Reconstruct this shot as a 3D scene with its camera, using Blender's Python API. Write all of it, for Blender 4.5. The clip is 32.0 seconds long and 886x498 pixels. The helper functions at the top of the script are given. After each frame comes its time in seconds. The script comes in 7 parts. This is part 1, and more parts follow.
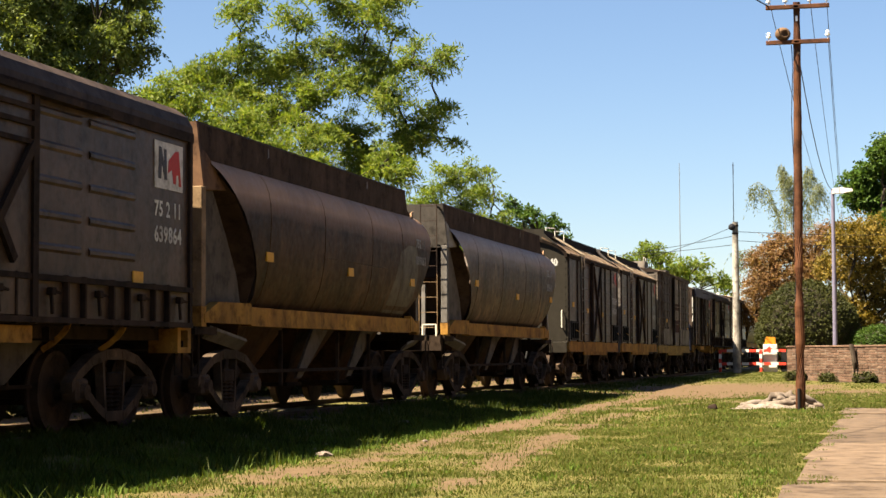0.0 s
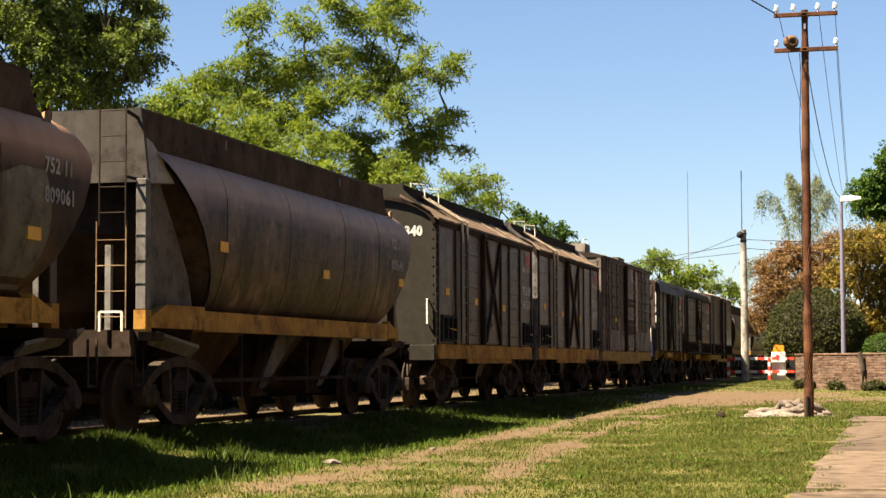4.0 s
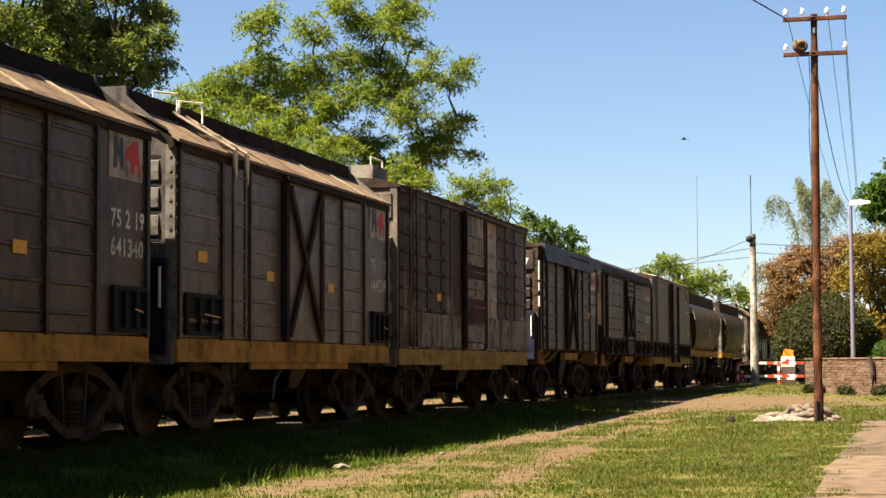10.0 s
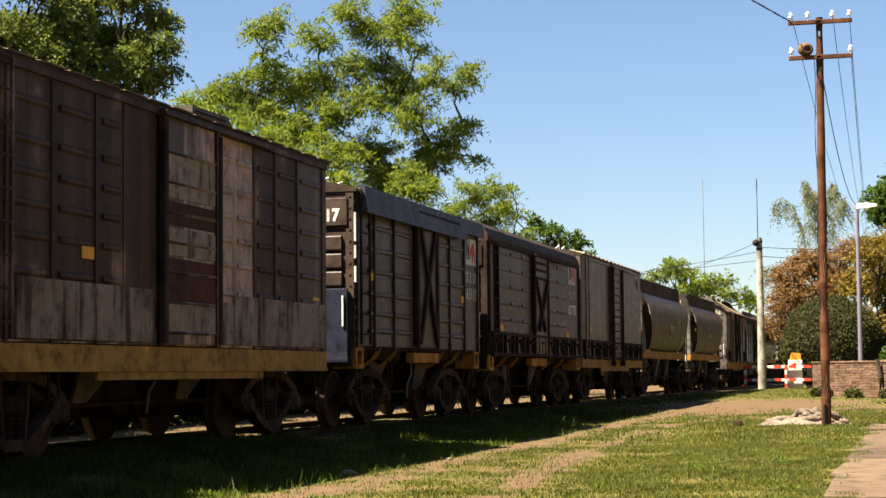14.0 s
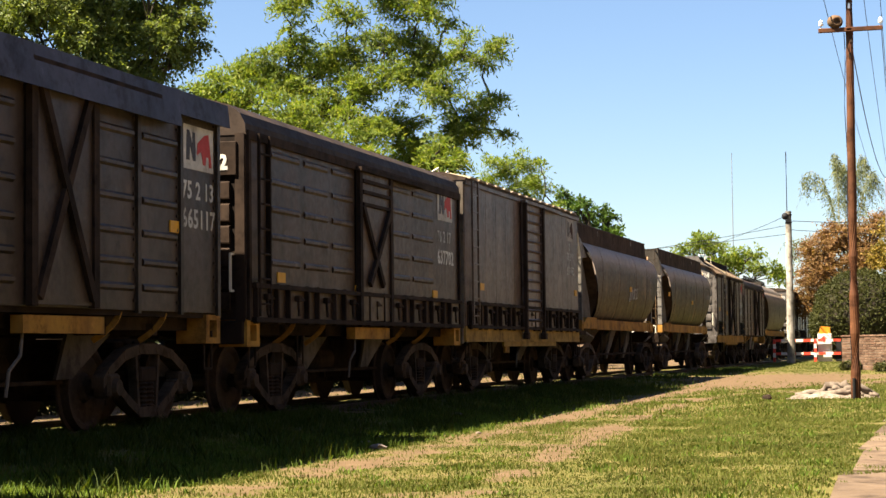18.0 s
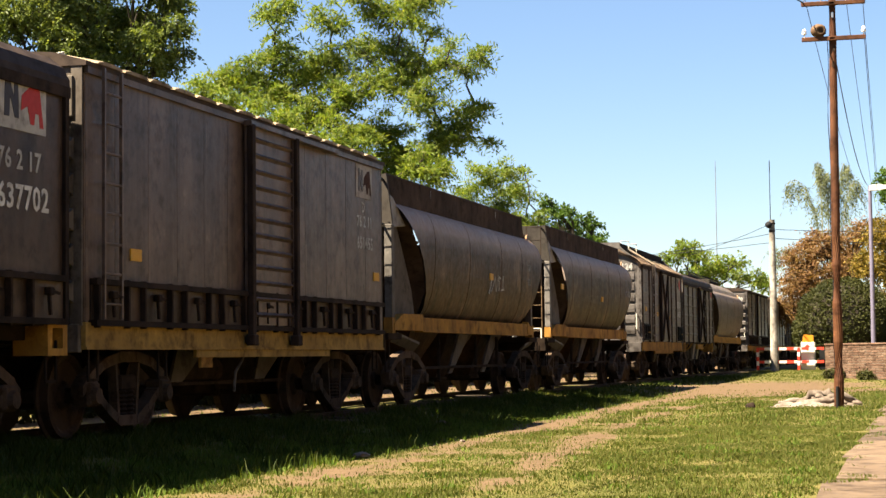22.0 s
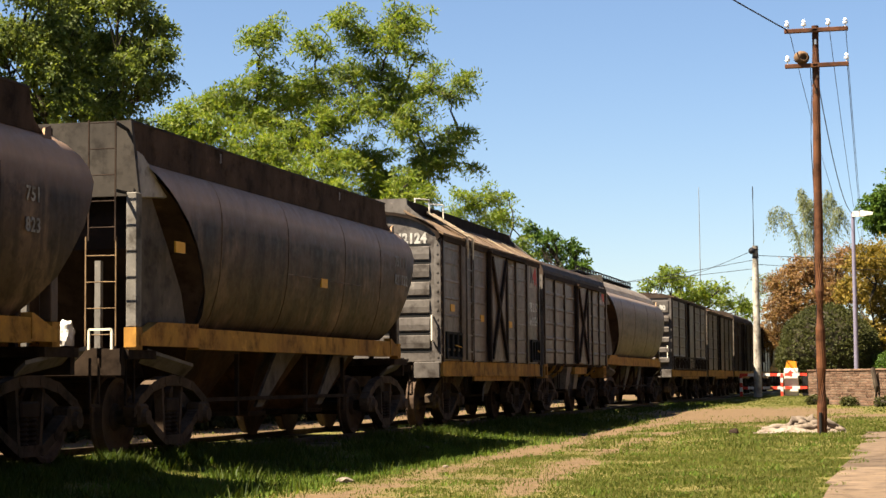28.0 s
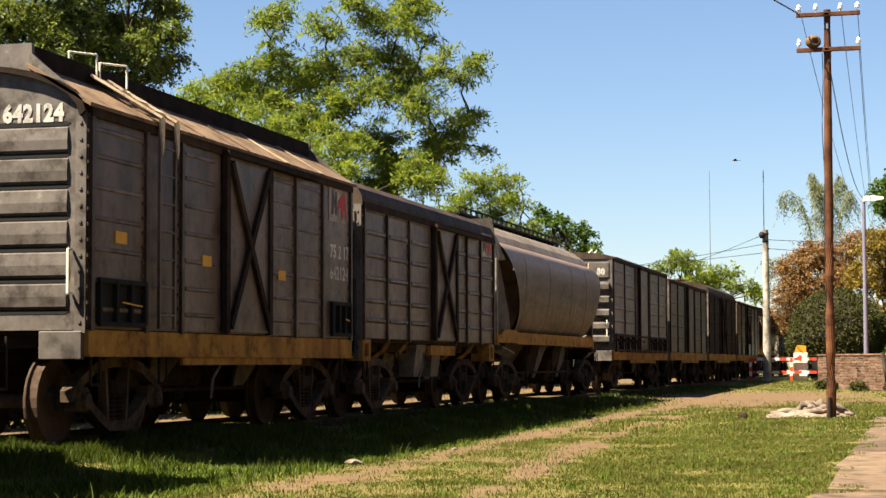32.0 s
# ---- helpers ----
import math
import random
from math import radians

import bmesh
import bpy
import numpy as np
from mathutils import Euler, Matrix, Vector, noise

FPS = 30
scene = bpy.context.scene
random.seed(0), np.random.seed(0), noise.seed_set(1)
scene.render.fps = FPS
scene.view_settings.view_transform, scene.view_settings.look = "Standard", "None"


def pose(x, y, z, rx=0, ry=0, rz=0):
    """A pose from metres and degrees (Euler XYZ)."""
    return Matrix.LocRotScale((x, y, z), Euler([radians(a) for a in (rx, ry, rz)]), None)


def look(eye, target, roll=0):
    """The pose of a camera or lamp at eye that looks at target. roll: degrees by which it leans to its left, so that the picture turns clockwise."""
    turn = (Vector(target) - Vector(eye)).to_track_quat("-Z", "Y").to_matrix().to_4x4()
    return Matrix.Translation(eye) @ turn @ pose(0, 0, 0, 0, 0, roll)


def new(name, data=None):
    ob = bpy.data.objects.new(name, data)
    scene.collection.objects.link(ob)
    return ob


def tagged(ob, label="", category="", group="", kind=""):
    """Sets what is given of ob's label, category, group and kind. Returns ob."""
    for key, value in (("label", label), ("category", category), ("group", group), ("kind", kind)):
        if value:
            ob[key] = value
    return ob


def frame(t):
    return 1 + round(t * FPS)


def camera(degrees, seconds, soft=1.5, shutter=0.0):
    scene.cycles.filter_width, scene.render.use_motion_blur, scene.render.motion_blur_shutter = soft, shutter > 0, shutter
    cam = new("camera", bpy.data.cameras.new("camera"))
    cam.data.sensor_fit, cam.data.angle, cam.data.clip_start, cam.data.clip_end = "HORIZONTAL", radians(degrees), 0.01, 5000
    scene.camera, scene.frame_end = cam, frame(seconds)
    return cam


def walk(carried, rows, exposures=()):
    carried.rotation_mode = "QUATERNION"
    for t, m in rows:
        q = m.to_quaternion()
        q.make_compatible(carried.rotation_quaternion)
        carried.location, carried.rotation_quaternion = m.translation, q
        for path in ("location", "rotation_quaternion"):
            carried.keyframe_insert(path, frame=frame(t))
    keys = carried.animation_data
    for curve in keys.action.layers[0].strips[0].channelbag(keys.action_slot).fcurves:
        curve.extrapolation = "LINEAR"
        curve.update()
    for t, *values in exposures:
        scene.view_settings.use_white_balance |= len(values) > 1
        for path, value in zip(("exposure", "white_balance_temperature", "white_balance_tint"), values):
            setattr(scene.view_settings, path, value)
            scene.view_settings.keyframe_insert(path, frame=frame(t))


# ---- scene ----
# ---- camera ----
cam = camera(27.13, 32.0)
EYE = Vector((0.0, 0.0, 0.95))


def aim(yaw, pitch, roll):
    y, p = radians(yaw), radians(pitch)
    way = Vector((-math.sin(y) * math.cos(p), math.cos(y) * math.cos(p), math.sin(p)))
    return look(EYE, EYE + way * 10, roll)


walk(cam, [
    (0, aim(13.638, 3.311, -0.258)), (0.5, aim(13.802, 3.174, -0.163)), (1, aim(13.915, 3.135, -0.233)),
    (1.5, aim(13.945, 3.162, -0.415)), (2, aim(13.923, 3.196, -0.471)), (2.5, aim(13.941, 3.251, -0.496)),
    (3, aim(13.966, 3.366, -0.38)), (3.5, aim(13.913, 3.47, -0.236)), (5.5, aim(13.714, 3.66, -0.404)),
    (6, aim(13.727, 3.67, -0.454)), (6.5, aim(13.738, 3.693, -0.289)), (7, aim(13.698, 3.725, -0.182)),
    (7.5, aim(13.617, 3.79, -0.318)), (8, aim(13.636, 3.796, -0.403)), (8.5, aim(13.788, 3.718, -0.505)),
    (9, aim(13.95, 3.613, -0.557)), (9.5, aim(14.067, 3.618, -0.402)), (10, aim(14.171, 3.698, -0.261)),
    (10.5, aim(14.204, 3.763, -0.287)), (11, aim(14.173, 3.801, -0.356)), (11.5, aim(14.126, 3.736, -0.48)),
    (12, aim(14.122, 3.634, -0.547)), (12.5, aim(14.158, 3.619, -0.547)), (13, aim(14.229, 3.697, -0.527)),
    (13.5, aim(14.307, 3.779, -0.495)), (14, aim(14.369, 3.868, -0.566)), (14.5, aim(14.438, 3.868, -0.435)),
    (16.5, aim(14.928, 3.664, -0.307)), (17, aim(15.151, 3.492, -0.454)), (17.5, aim(15.31, 3.228, -0.565)),
    (18, aim(15.261, 3.077, -0.653)), (18.5, aim(15.043, 3.182, -0.622)), (19, aim(14.729, 3.228, -0.387)),
    (19.5, aim(14.557, 3.212, -0.328)), (20, aim(14.553, 3.18, -0.37)), (20.5, aim(14.674, 3.197, -0.557)),
    (21, aim(14.787, 3.23, -0.662)), (21.5, aim(14.839, 3.277, -0.677)), (22, aim(14.759, 3.323, -0.621)),
    (22.5, aim(14.581, 3.417, -0.686)), (23, aim(14.419, 3.498, -0.36)), (23.5, aim(14.321, 3.585, -0.43)),
    (24, aim(14.23, 3.642, -0.499)), (24.5, aim(14.167, 3.695, -0.473)), (25, aim(14.158, 3.66, -0.459)),
    (25.5, aim(14.188, 3.5, -0.308)), (27.5, aim(14.201, 3.969, -0.64)), (28, aim(14.245, 4.103, -0.496)),
    (28.5, aim(14.23, 3.952, -0.575)), (29, aim(14.175, 3.714, -0.417)), (29.5, aim(14.23, 3.529, -0.221)),
    (30, aim(14.367, 3.43, -0.253)), (30.5, aim(14.563, 3.437, -0.304)), (31, aim(14.655, 3.504, -0.253)),
    (31.5, aim(14.618, 3.547, -0.168)), (32, aim(14.558, 3.563, -0.186)),
], [(0, 2.45, 7050, 10), (16, 2.4, 7050, 10), (17, 2.38, 7050, 10), (18.3, 2.67, 7050, 10), (22, 2.67, 7050, 10), (23.2, 2.63, 7050, 10), (24.5, 2.5, 7050, 10), (26, 2.45, 7050, 10), (32, 2.43, 7050, 10)])

# ---- world, sun, exposure ----
SUN_TO = Vector((-0.54, -0.42, 1.0)).normalized()
world = bpy.data.worlds.new("sky")
scene.world = world
world.use_nodes = True
wn = world.node_tree.nodes
wn.clear()
sky = wn.new("ShaderNodeTexSky")
sky.sky_type = 'NISHITA'
sky.sun_disc = False
sky.sun_elevation = math.asin(SUN_TO.z)
sky.sun_rotation = math.atan2(SUN_TO.x, SUN_TO.y)
sky.altitude = 50
sky.air_density = 1.0
sky.dust_density = 0.2
sky.ozone_density = 6.0
wbg = wn.new("ShaderNodeBackground")
wbg.inputs[1].default_value = 0.0295
wout = wn.new("ShaderNodeOutputWorld")
tint = wn.new("ShaderNodeMix")
tint.data_type = 'RGBA'
tint.blend_type = 'MULTIPLY'
tint.inputs[0].default_value = 1.0
tint.inputs[7].default_value = (1.01, 0.99, 1.03, 1)
world.node_tree.links.new(sky.outputs[0], tint.inputs[6])
world.node_tree.links.new(tint.outputs[2], wbg.inputs[0])
world.node_tree.links.new(wbg.outputs[0], wout.inputs[0])
sun_data = bpy.data.lights.new("sun", 'SUN')
sun_data.energy = 5.0
sun_data.angle = radians(0.5)
sun_data.color = (1.0, 0.90, 0.74)
sun = new("sun", sun_data)
sun.matrix_world = look(SUN_TO * 100, (0, 0, 0))

# ---- materials ----
def nodes_of(name):
    m = bpy.data.materials.new(name)
    m.use_nodes = True
    nt = m.node_tree
    return m, nt, nt.nodes["Principled BSDF"]


def add(nt, kind, **given):
    n = nt.nodes.new(kind)
    for k, v in given.items():
        n.inputs[k.replace("_", " ")].default_value = v
    return n


def ramp(nt, fac, stops):
    r = nt.nodes.new("ShaderNodeValToRGB")
    els = r.color_ramp.elements
    while len(els) < len(stops):
        els.new(0.5)
    for e, (p, c) in zip(els, stops):
        e.position = p
        e.color = (*c, 1) if len(c) == 3 else c
    nt.links.new(fac, r.inputs[0])
    return r


def mixed(nt, fac, a, b, mode='MIX'):
    n = nt.nodes.new("ShaderNodeMix")
    n.data_type = 'RGBA'
    n.blend_type = mode
    for sock, v in ((n.inputs[0], fac), (n.inputs[6], a), (n.inputs[7], b)):
        if isinstance(v, (int, float)):
            sock.default_value = v
        elif isinstance(v, tuple):
            sock.default_value = (*v, 1)
        else:
            nt.links.new(v, sock)
    return n.outputs[2]


def coords(nt, scale=(1, 1, 1), which="Object", own=True):
    tc = nt.nodes.new("ShaderNodeTexCoord")
    mp = nt.nodes.new("ShaderNodeMapping")
    mp.inputs[3].default_value = scale
    inf = nt.nodes.new("ShaderNodeObjectInfo")
    far = nt.nodes.new("ShaderNodeVectorMath")
    far.operation = 'MULTIPLY_ADD'
    far.inputs[1].default_value = (43.0, 29.0, 17.0)
    if own:
        nt.links.new(inf.outputs["Random"], far.inputs[0])
    nt.links.new(tc.outputs[which], far.inputs[2])
    nt.links.new(far.outputs[0], mp.inputs[0])
    return mp.outputs[0]


def noise_of(nt, vec, scale, detail=6.0, rough=0.6):
    n = add(nt, "ShaderNodeTexNoise", Scale=scale, Detail=detail, Roughness=rough)
    nt.links.new(vec, n.inputs[0])
    return n.outputs[0]


def bumped(nt, bsdf, height, strength=0.3, distance=0.01):
    b = add(nt, "ShaderNodeBump", Strength=strength, Distance=distance)
    nt.links.new(height, b.inputs["Height"])
    nt.links.new(b.outputs[0], bsdf.inputs["Normal"])


def weathered(name, base, worn, dark, roughness=0.6, metal=0.0, grain=9.0, streak=0.8, lo=0.42, hi=0.68, relief=0.25, spec=0.1, lit_dust=None, run=(2.4, 2.4, 0.55), run_lo=0.46, run_hi=0.72, own=True, tone=0.8, sheen=(1.0, 1.0, 1.0), mottle=0.8):
    """Paint or metal with blotches, vertical dirt runs and fine grain."""
    m, nt, b = nodes_of(name)
    flat = coords(nt, own=own)
    runs = coords(nt, run, own=own)
    n1 = noise_of(nt, flat, 1.1, 8, 0.62)
    n2 = noise_of(nt, runs, 1.0, 7, 0.6)
    n3 = noise_of(nt, flat, grain, 8, 0.7)
    c = mixed(nt, ramp(nt, n1, [(lo, (0, 0, 0)), (hi, (1, 1, 1))]).outputs[0], base, worn)
    f = nt.nodes.new("ShaderNodeMath")
    f.operation = 'MULTIPLY'
    f.inputs[1].default_value = streak
    nt.links.new(ramp(nt, n2, [(run_lo, (0, 0, 0)), (run_hi, (1, 1, 1))]).outputs[0], f.inputs[0])
    c = mixed(nt, f.outputs[0], c, dark)
    c = mixed(nt, 0.35, c, ramp(nt, n3, [(0.3, (0.35, 0.35, 0.35)), (0.7, (1, 1, 1))]).outputs[0], 'MULTIPLY')
    n4 = noise_of(nt, flat, 3.4, 10, 0.72)
    c = mixed(nt, mottle, c, ramp(nt, n4, [(0.36, (0.26, 0.23, 0.21)), (0.50, (0.95, 0.95, 0.95)), (0.60, (1.05, 1.05, 1.05)), (0.70, (1.9, 1.85, 1.8))]).outputs[0], 'MULTIPLY')
    inf = nt.nodes.new("ShaderNodeObjectInfo")
    c = mixed(nt, tone, c, ramp(nt, inf.outputs["Random"], [(0.0, (0.62, 0.61, 0.60)), (1.0, (1.2, 1.2, 1.2))]).outputs[0], 'MULTIPLY')
    # paler dust on upward faces, with the sunlit band put into its colour
    if lit_dust:
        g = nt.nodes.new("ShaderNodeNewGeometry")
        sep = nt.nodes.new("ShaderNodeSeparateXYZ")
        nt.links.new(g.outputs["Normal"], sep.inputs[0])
        lit_top = mixed(nt, 0.35, ramp(nt, sep.outputs[2], [(0.015, (0, 0, 0)), (0.22, (1, 1, 1))]).outputs[0], ramp(nt, n2, [(0.3, (0, 0, 0)), (0.6, (1, 1, 1))]).outputs[0], 'MULTIPLY')
        c = mixed(nt, lit_top, c, lit_dust)
    nt.links.new(c, b.inputs["Base Color"])
    rr = ramp(nt, n3, [(0.3, (roughness - 0.12,) * 3), (0.75, (min(1, roughness + 0.15),) * 3)])
    nt.links.new(rr.outputs[0], b.inputs["Roughness"])
    b.inputs["Metallic"].default_value = metal
    b.inputs["Specular IOR Level"].default_value = spec
    b.inputs["Specular Tint"].default_value = (*sheen, 1)
    bumped(nt, b, n3, relief, 0.006)
    return m


def plain(name, base, roughness=0.5, metal=0.0, vary=0.25, scale=14.0, relief=0.15):
    m, nt, b = nodes_of(name)
    v = coords(nt)
    n = noise_of(nt, v, scale, 6, 0.65)
    k = 1 - vary
    c = mixed(nt, 1.0, base, ramp(nt, n, [(0.3, (k, k, k)), (0.7, (1, 1, 1))]).outputs[0], 'MULTIPLY')
    nt.links.new(c, b.inputs["Base Color"])
    b.inputs["Roughness"].default_value = roughness
    b.inputs["Metallic"].default_value = metal
    b.inputs["Specular IOR Level"].default_value = 0.12
    bumped(nt, b, n, relief, 0.004)
    return m


def leafy(name, a, b_col, c_col, scale=0.35, shine=0.6, through_light=0.35):
    m, nt, b = nodes_of(name)
    g = nt.nodes.new("ShaderNodeNewGeometry")
    v = coords(nt)
    n = noise_of(nt, v, scale, 4, 0.6)
    c = ramp(nt, g.outputs["Random Per Island"], [(0.0, a), (0.5, b_col), (1.0, c_col)]).outputs[0]
    c = mixed(nt, 0.6, c, ramp(nt, n, [(0.35, (0.55, 0.6, 0.55)), (0.65, (1.0, 1.0, 0.95))]).outputs[0], 'MULTIPLY')
    nt.links.new(c, b.inputs["Base Color"])
    b.inputs["Roughness"].default_value = shine
    b.inputs["Specular IOR Level"].default_value = 0.12
    t = nt.nodes.new("ShaderNodeBsdfTranslucent")
    lift = mixed(nt, 1.0, c, (1.3, 1.25, 0.5), 'MULTIPLY')
    nt.links.new(lift, t.inputs[0])
    ms = nt.nodes.new("ShaderNodeMixShader")
    ms.inputs[0].default_value = through_light
    nt.links.new(b.outputs[0], ms.inputs[1])
    nt.links.new(t.outputs[0], ms.inputs[2])
    nt.links.new(ms.outputs[0], nt.nodes["Material Output"].inputs[0])
    return m


M_GREY = weathered("grey_wagon_paint", (0.09864, 0.07165, 0.05905), (0.1526, 0.1128, 0.09275), (0.02392, 0.01677, 0.0135), 0.42, spec=0.18, tone=0.6, lo=0.40, hi=0.62, sheen=(1.0, 0.88, 0.78))
M_POSTGREY = weathered("dark_post_paint", (0.036, 0.027, 0.021), (0.052, 0.040, 0.031), (0.013, 0.010, 0.008), 0.5, spec=0.14, tone=0.3)
M_GREYBROWN = weathered("grey_brown_wagon_paint", (0.05401, 0.03638, 0.02782), (0.08503, 0.05911, 0.04476), (0.01264, 0.009094, 0.007258), 0.44, spec=0.14, tone=0.6, lo=0.40, hi=0.62, sheen=(1.0, 0.86, 0.74))
M_BROWN = weathered("brown_black_wagon_paint", (0.05198, 0.0334, 0.02371), (0.08755, 0.05706, 0.04046), (0.01505, 0.01113, 0.00837), 0.45, spec=0.16, tone=0.35, sheen=(1.0, 0.87, 0.76))
M_DARK = weathered("dark_wagon_paint", (0.02964, 0.0196, 0.0144), (0.04788, 0.03038, 0.0216), (0.0114, 0.00784, 0.0063), 0.85, spec=0.08)
M_BOGIE = weathered("sooty_underframe_steel", (0.0312, 0.02145, 0.0156), (0.0546, 0.03705, 0.02535), (0.0156, 0.0117, 0.00975), 0.95, spec=0.04)
M_DUSTY = weathered("dusty_cast_steel", (0.0594, 0.04185, 0.0297), (0.0972, 0.06615, 0.0459), (0.02565, 0.02444, 0.01674), 0.95, spec=0.04)
M_YELLOW = weathered("yellow_sill_paint", (0.396, 0.2093, 0.0432), (0.286, 0.1357, 0.0336), (0.066, 0.0368, 0.0192), 0.8, spec=0.08, tone=0.3, streak=0.5)
M_MUSTARD = weathered("mustard_sill_paint", (0.36, 0.225, 0.060), (0.29, 0.175, 0.048), (0.10, 0.058, 0.024), 0.75, spec=0.08, tone=0.2, streak=0.4)
# hopper paints: the tan shoulder carries painted sunlight along with dust
M_HOPPER = weathered("brown_hopper_paint", (0.0484, 0.0253, 0.0132), (0.0814, 0.0429, 0.022), (0.011, 0.0066, 0.0044), 0.5, spec=0.05, lo=0.42, hi=0.6, lit_dust=(0.30, 0.18, 0.105), run=(1.6, 1.6, 0.4), run_lo=0.44, run_hi=0.66, tone=0.3, relief=0.12, sheen=(1.0, 0.82, 0.66))
M_HOPPER_GREY = weathered("grey_brown_hopper_paint", (0.04935, 0.029, 0.01755), (0.1418, 0.09, 0.0576), (0.008925, 0.0052, 0.00324), 0.46, spec=0.08, lo=0.50, hi=0.64, lit_dust=(0.25, 0.165, 0.108), run=(2.6, 2.6, 0.28), run_lo=0.48, run_hi=0.60, tone=0.3, relief=0.12, sheen=(1.0, 0.86, 0.72))
M_HOPPER_SILVER = weathered("silver_grey_hopper_paint", (0.1008, 0.0693, 0.04998), (0.1395, 0.0957, 0.06762), (0.031, 0.01848, 0.01176), 0.5, spec=0.16, lit_dust=(0.24, 0.175, 0.13), run=(2.2, 0.3, 2.6), tone=0.2, relief=0.12)
M_WEB = weathered("grey_brown_web_paint", (0.085, 0.070, 0.056), (0.115, 0.094, 0.074), (0.035, 0.027, 0.021), 0.7, tone=0.3)
M_INK = weathered("ink_black_wagon_paint", (0.04616, 0.03207, 0.02489), (0.07775, 0.05419, 0.04112), (0.01337, 0.009958, 0.008658), 0.46, spec=0.18, tone=0.4)
M_BARK = weathered("bark", (0.045, 0.036, 0.027), (0.063, 0.054, 0.045), (0.018, 0.0135, 0.009), 0.9)
M_CONCRETE = weathered("concrete", (0.195, 0.175, 0.148), (0.5, 0.46, 0.4), (0.0926, 0.083, 0.0694), 0.85)

# ---- helpers for things ----
def mesh_from(bm, name):
    me = bpy.data.meshes.new(name)
    bm.normal_update()
    bm.to_mesh(me)
    bm.free()
    return me


def part(name, bm, material, parent=None, label="", smooth=False):
    """One bmesh as one mesh object, under a thing or a part."""
    me = mesh_from(bm, name)
    for mt in (material if isinstance(material, (list, tuple)) else [material]):
        me.materials.append(mt)
    if smooth:
        me.polygons.foreach_set("use_smooth", [True] * len(me.polygons))
    ob = new(name, me)
    if parent is not None:
        ob.parent = parent
    if label:
        ob["label"] = label
    return ob


def again(ob, m, parent=None):
    """Another object on the same mesh."""
    o = ob.copy()
    scene.collection.objects.link(o)
    o.parent = parent if parent is not None else ob.parent
    o.matrix_basis = m
    return o


def box(bm, x0, y0, z0, x1, y1, z1, bevel=0.0):
    m = Matrix.Translation(((x0 + x1) / 2, (y0 + y1) / 2, (z0 + z1) / 2)) @ Matrix.Diagonal((x1 - x0, y1 - y0, z1 - z0, 1))
    r = bmesh.ops.create_cube(bm, size=1, matrix=m)
    if bevel:
        es = {e for v in r["verts"] for e in v.link_edges}
        bmesh.ops.bevel(bm, geom=list(es), offset=bevel, segments=1, affect='EDGES')
    return bm


def cyl(bm, a, b, r0, r1=None, seg=10, caps=True):
    a, b = Vector(a), Vector(b)
    d = b - a
    m = Matrix.Translation((a + b) / 2) @ d.to_track_quat('Z', 'Y').to_matrix().to_4x4()
    bmesh.ops.create_cone(bm, cap_ends=caps, segments=seg, radius1=r0, radius2=r0 if r1 is None else r1, depth=d.length, matrix=m)
    return bm


def beam(bm, a, b, w, h, up=(0, 0, 1)):
    """A square bar from a to b."""
    a, b = Vector(a), Vector(b)
    d = b - a
    z = d.normalized()
    x = Vector(up).cross(z)
    if x.length < 1e-4:
        x = Vector((1, 0, 0))
    x.normalize()
    y = z.cross(x)
    m = Matrix((x, y, z)).transposed().to_4x4()
    m.translation = (a + b) / 2
    bmesh.ops.create_cube(bm, size=1, matrix=m @ Matrix.Diagonal((w, h, d.length, 1)))
    return bm


def prism(bm, outline, y0, y1, axis='y'):
    """An outline of (x, z) swept along y, or of (y, z) swept along x."""
    def at(p, s):
        return (p[0], s, p[1]) if axis == 'y' else (s, p[0], p[1])
    lo = [bm.verts.new(at(p, y0)) for p in outline]
    hi = [bm.verts.new(at(p, y1)) for p in outline]
    n = len(outline)
    fs = [bm.faces.new((lo[i], lo[(i + 1) % n], hi[(i + 1) % n], hi[i])) for i in range(n)]
    fs += [bm.faces.new(lo[::-1]), bm.faces.new(hi)]
    bmesh.ops.recalc_face_normals(bm, faces=fs)
    return bm


def thing(name, label, category, group="", m=None):
    e = new(name)
    e.empty_display_size = 0.2
    if m is not None:
        e.matrix_basis = m
    return tagged(e, label, category, group)


# ---- ground ----
RAIL_Z = 0.12
TRACK_X = -9.65


def lump(x, y, s, seed=0.0):
    return noise.noise(Vector((x * s + seed, y * s - seed, seed)))


def ground_z(x, y):
    z = -0.15 + 0.15 * max(0.0, min(1.0, (y - 30) / 28)) + 0.08 * max(0.0, min(1.0, (y - 58) / 26))
    k = max(0.0, min(1.0, (3.0 - abs(x - TRACK_X)) / 1.9))
    z += (0.03 - z) * k * k * (3 - 2 * k)
    z += 0.018 * lump(x, y, 0.5) + 0.010 * lump(x, y, 1.7, 3.0)
    return z


# ---- train: shared parts ----
WHEEL_R = 0.45


def lathe(bm, profile, seg=28):
    """A profile of (x, r) turned round the x axis."""
    rings = []
    for x, r in profile:
        rings.append([bm.verts.new((x, r * math.cos(2 * math.pi * k / seg), r * math.sin(2 * math.pi * k / seg))) for k in range(seg)])
    for a, b in zip(rings, rings[1:]):
        for k in range(seg):
            bm.faces.new((a[k], a[(k + 1) % seg], b[(k + 1) % seg], b[k]))
    bm.faces.new(rings[0][::-1])
    bm.faces.new(rings[-1])
    bmesh.ops.recalc_face_normals(bm, faces=bm.faces[:])


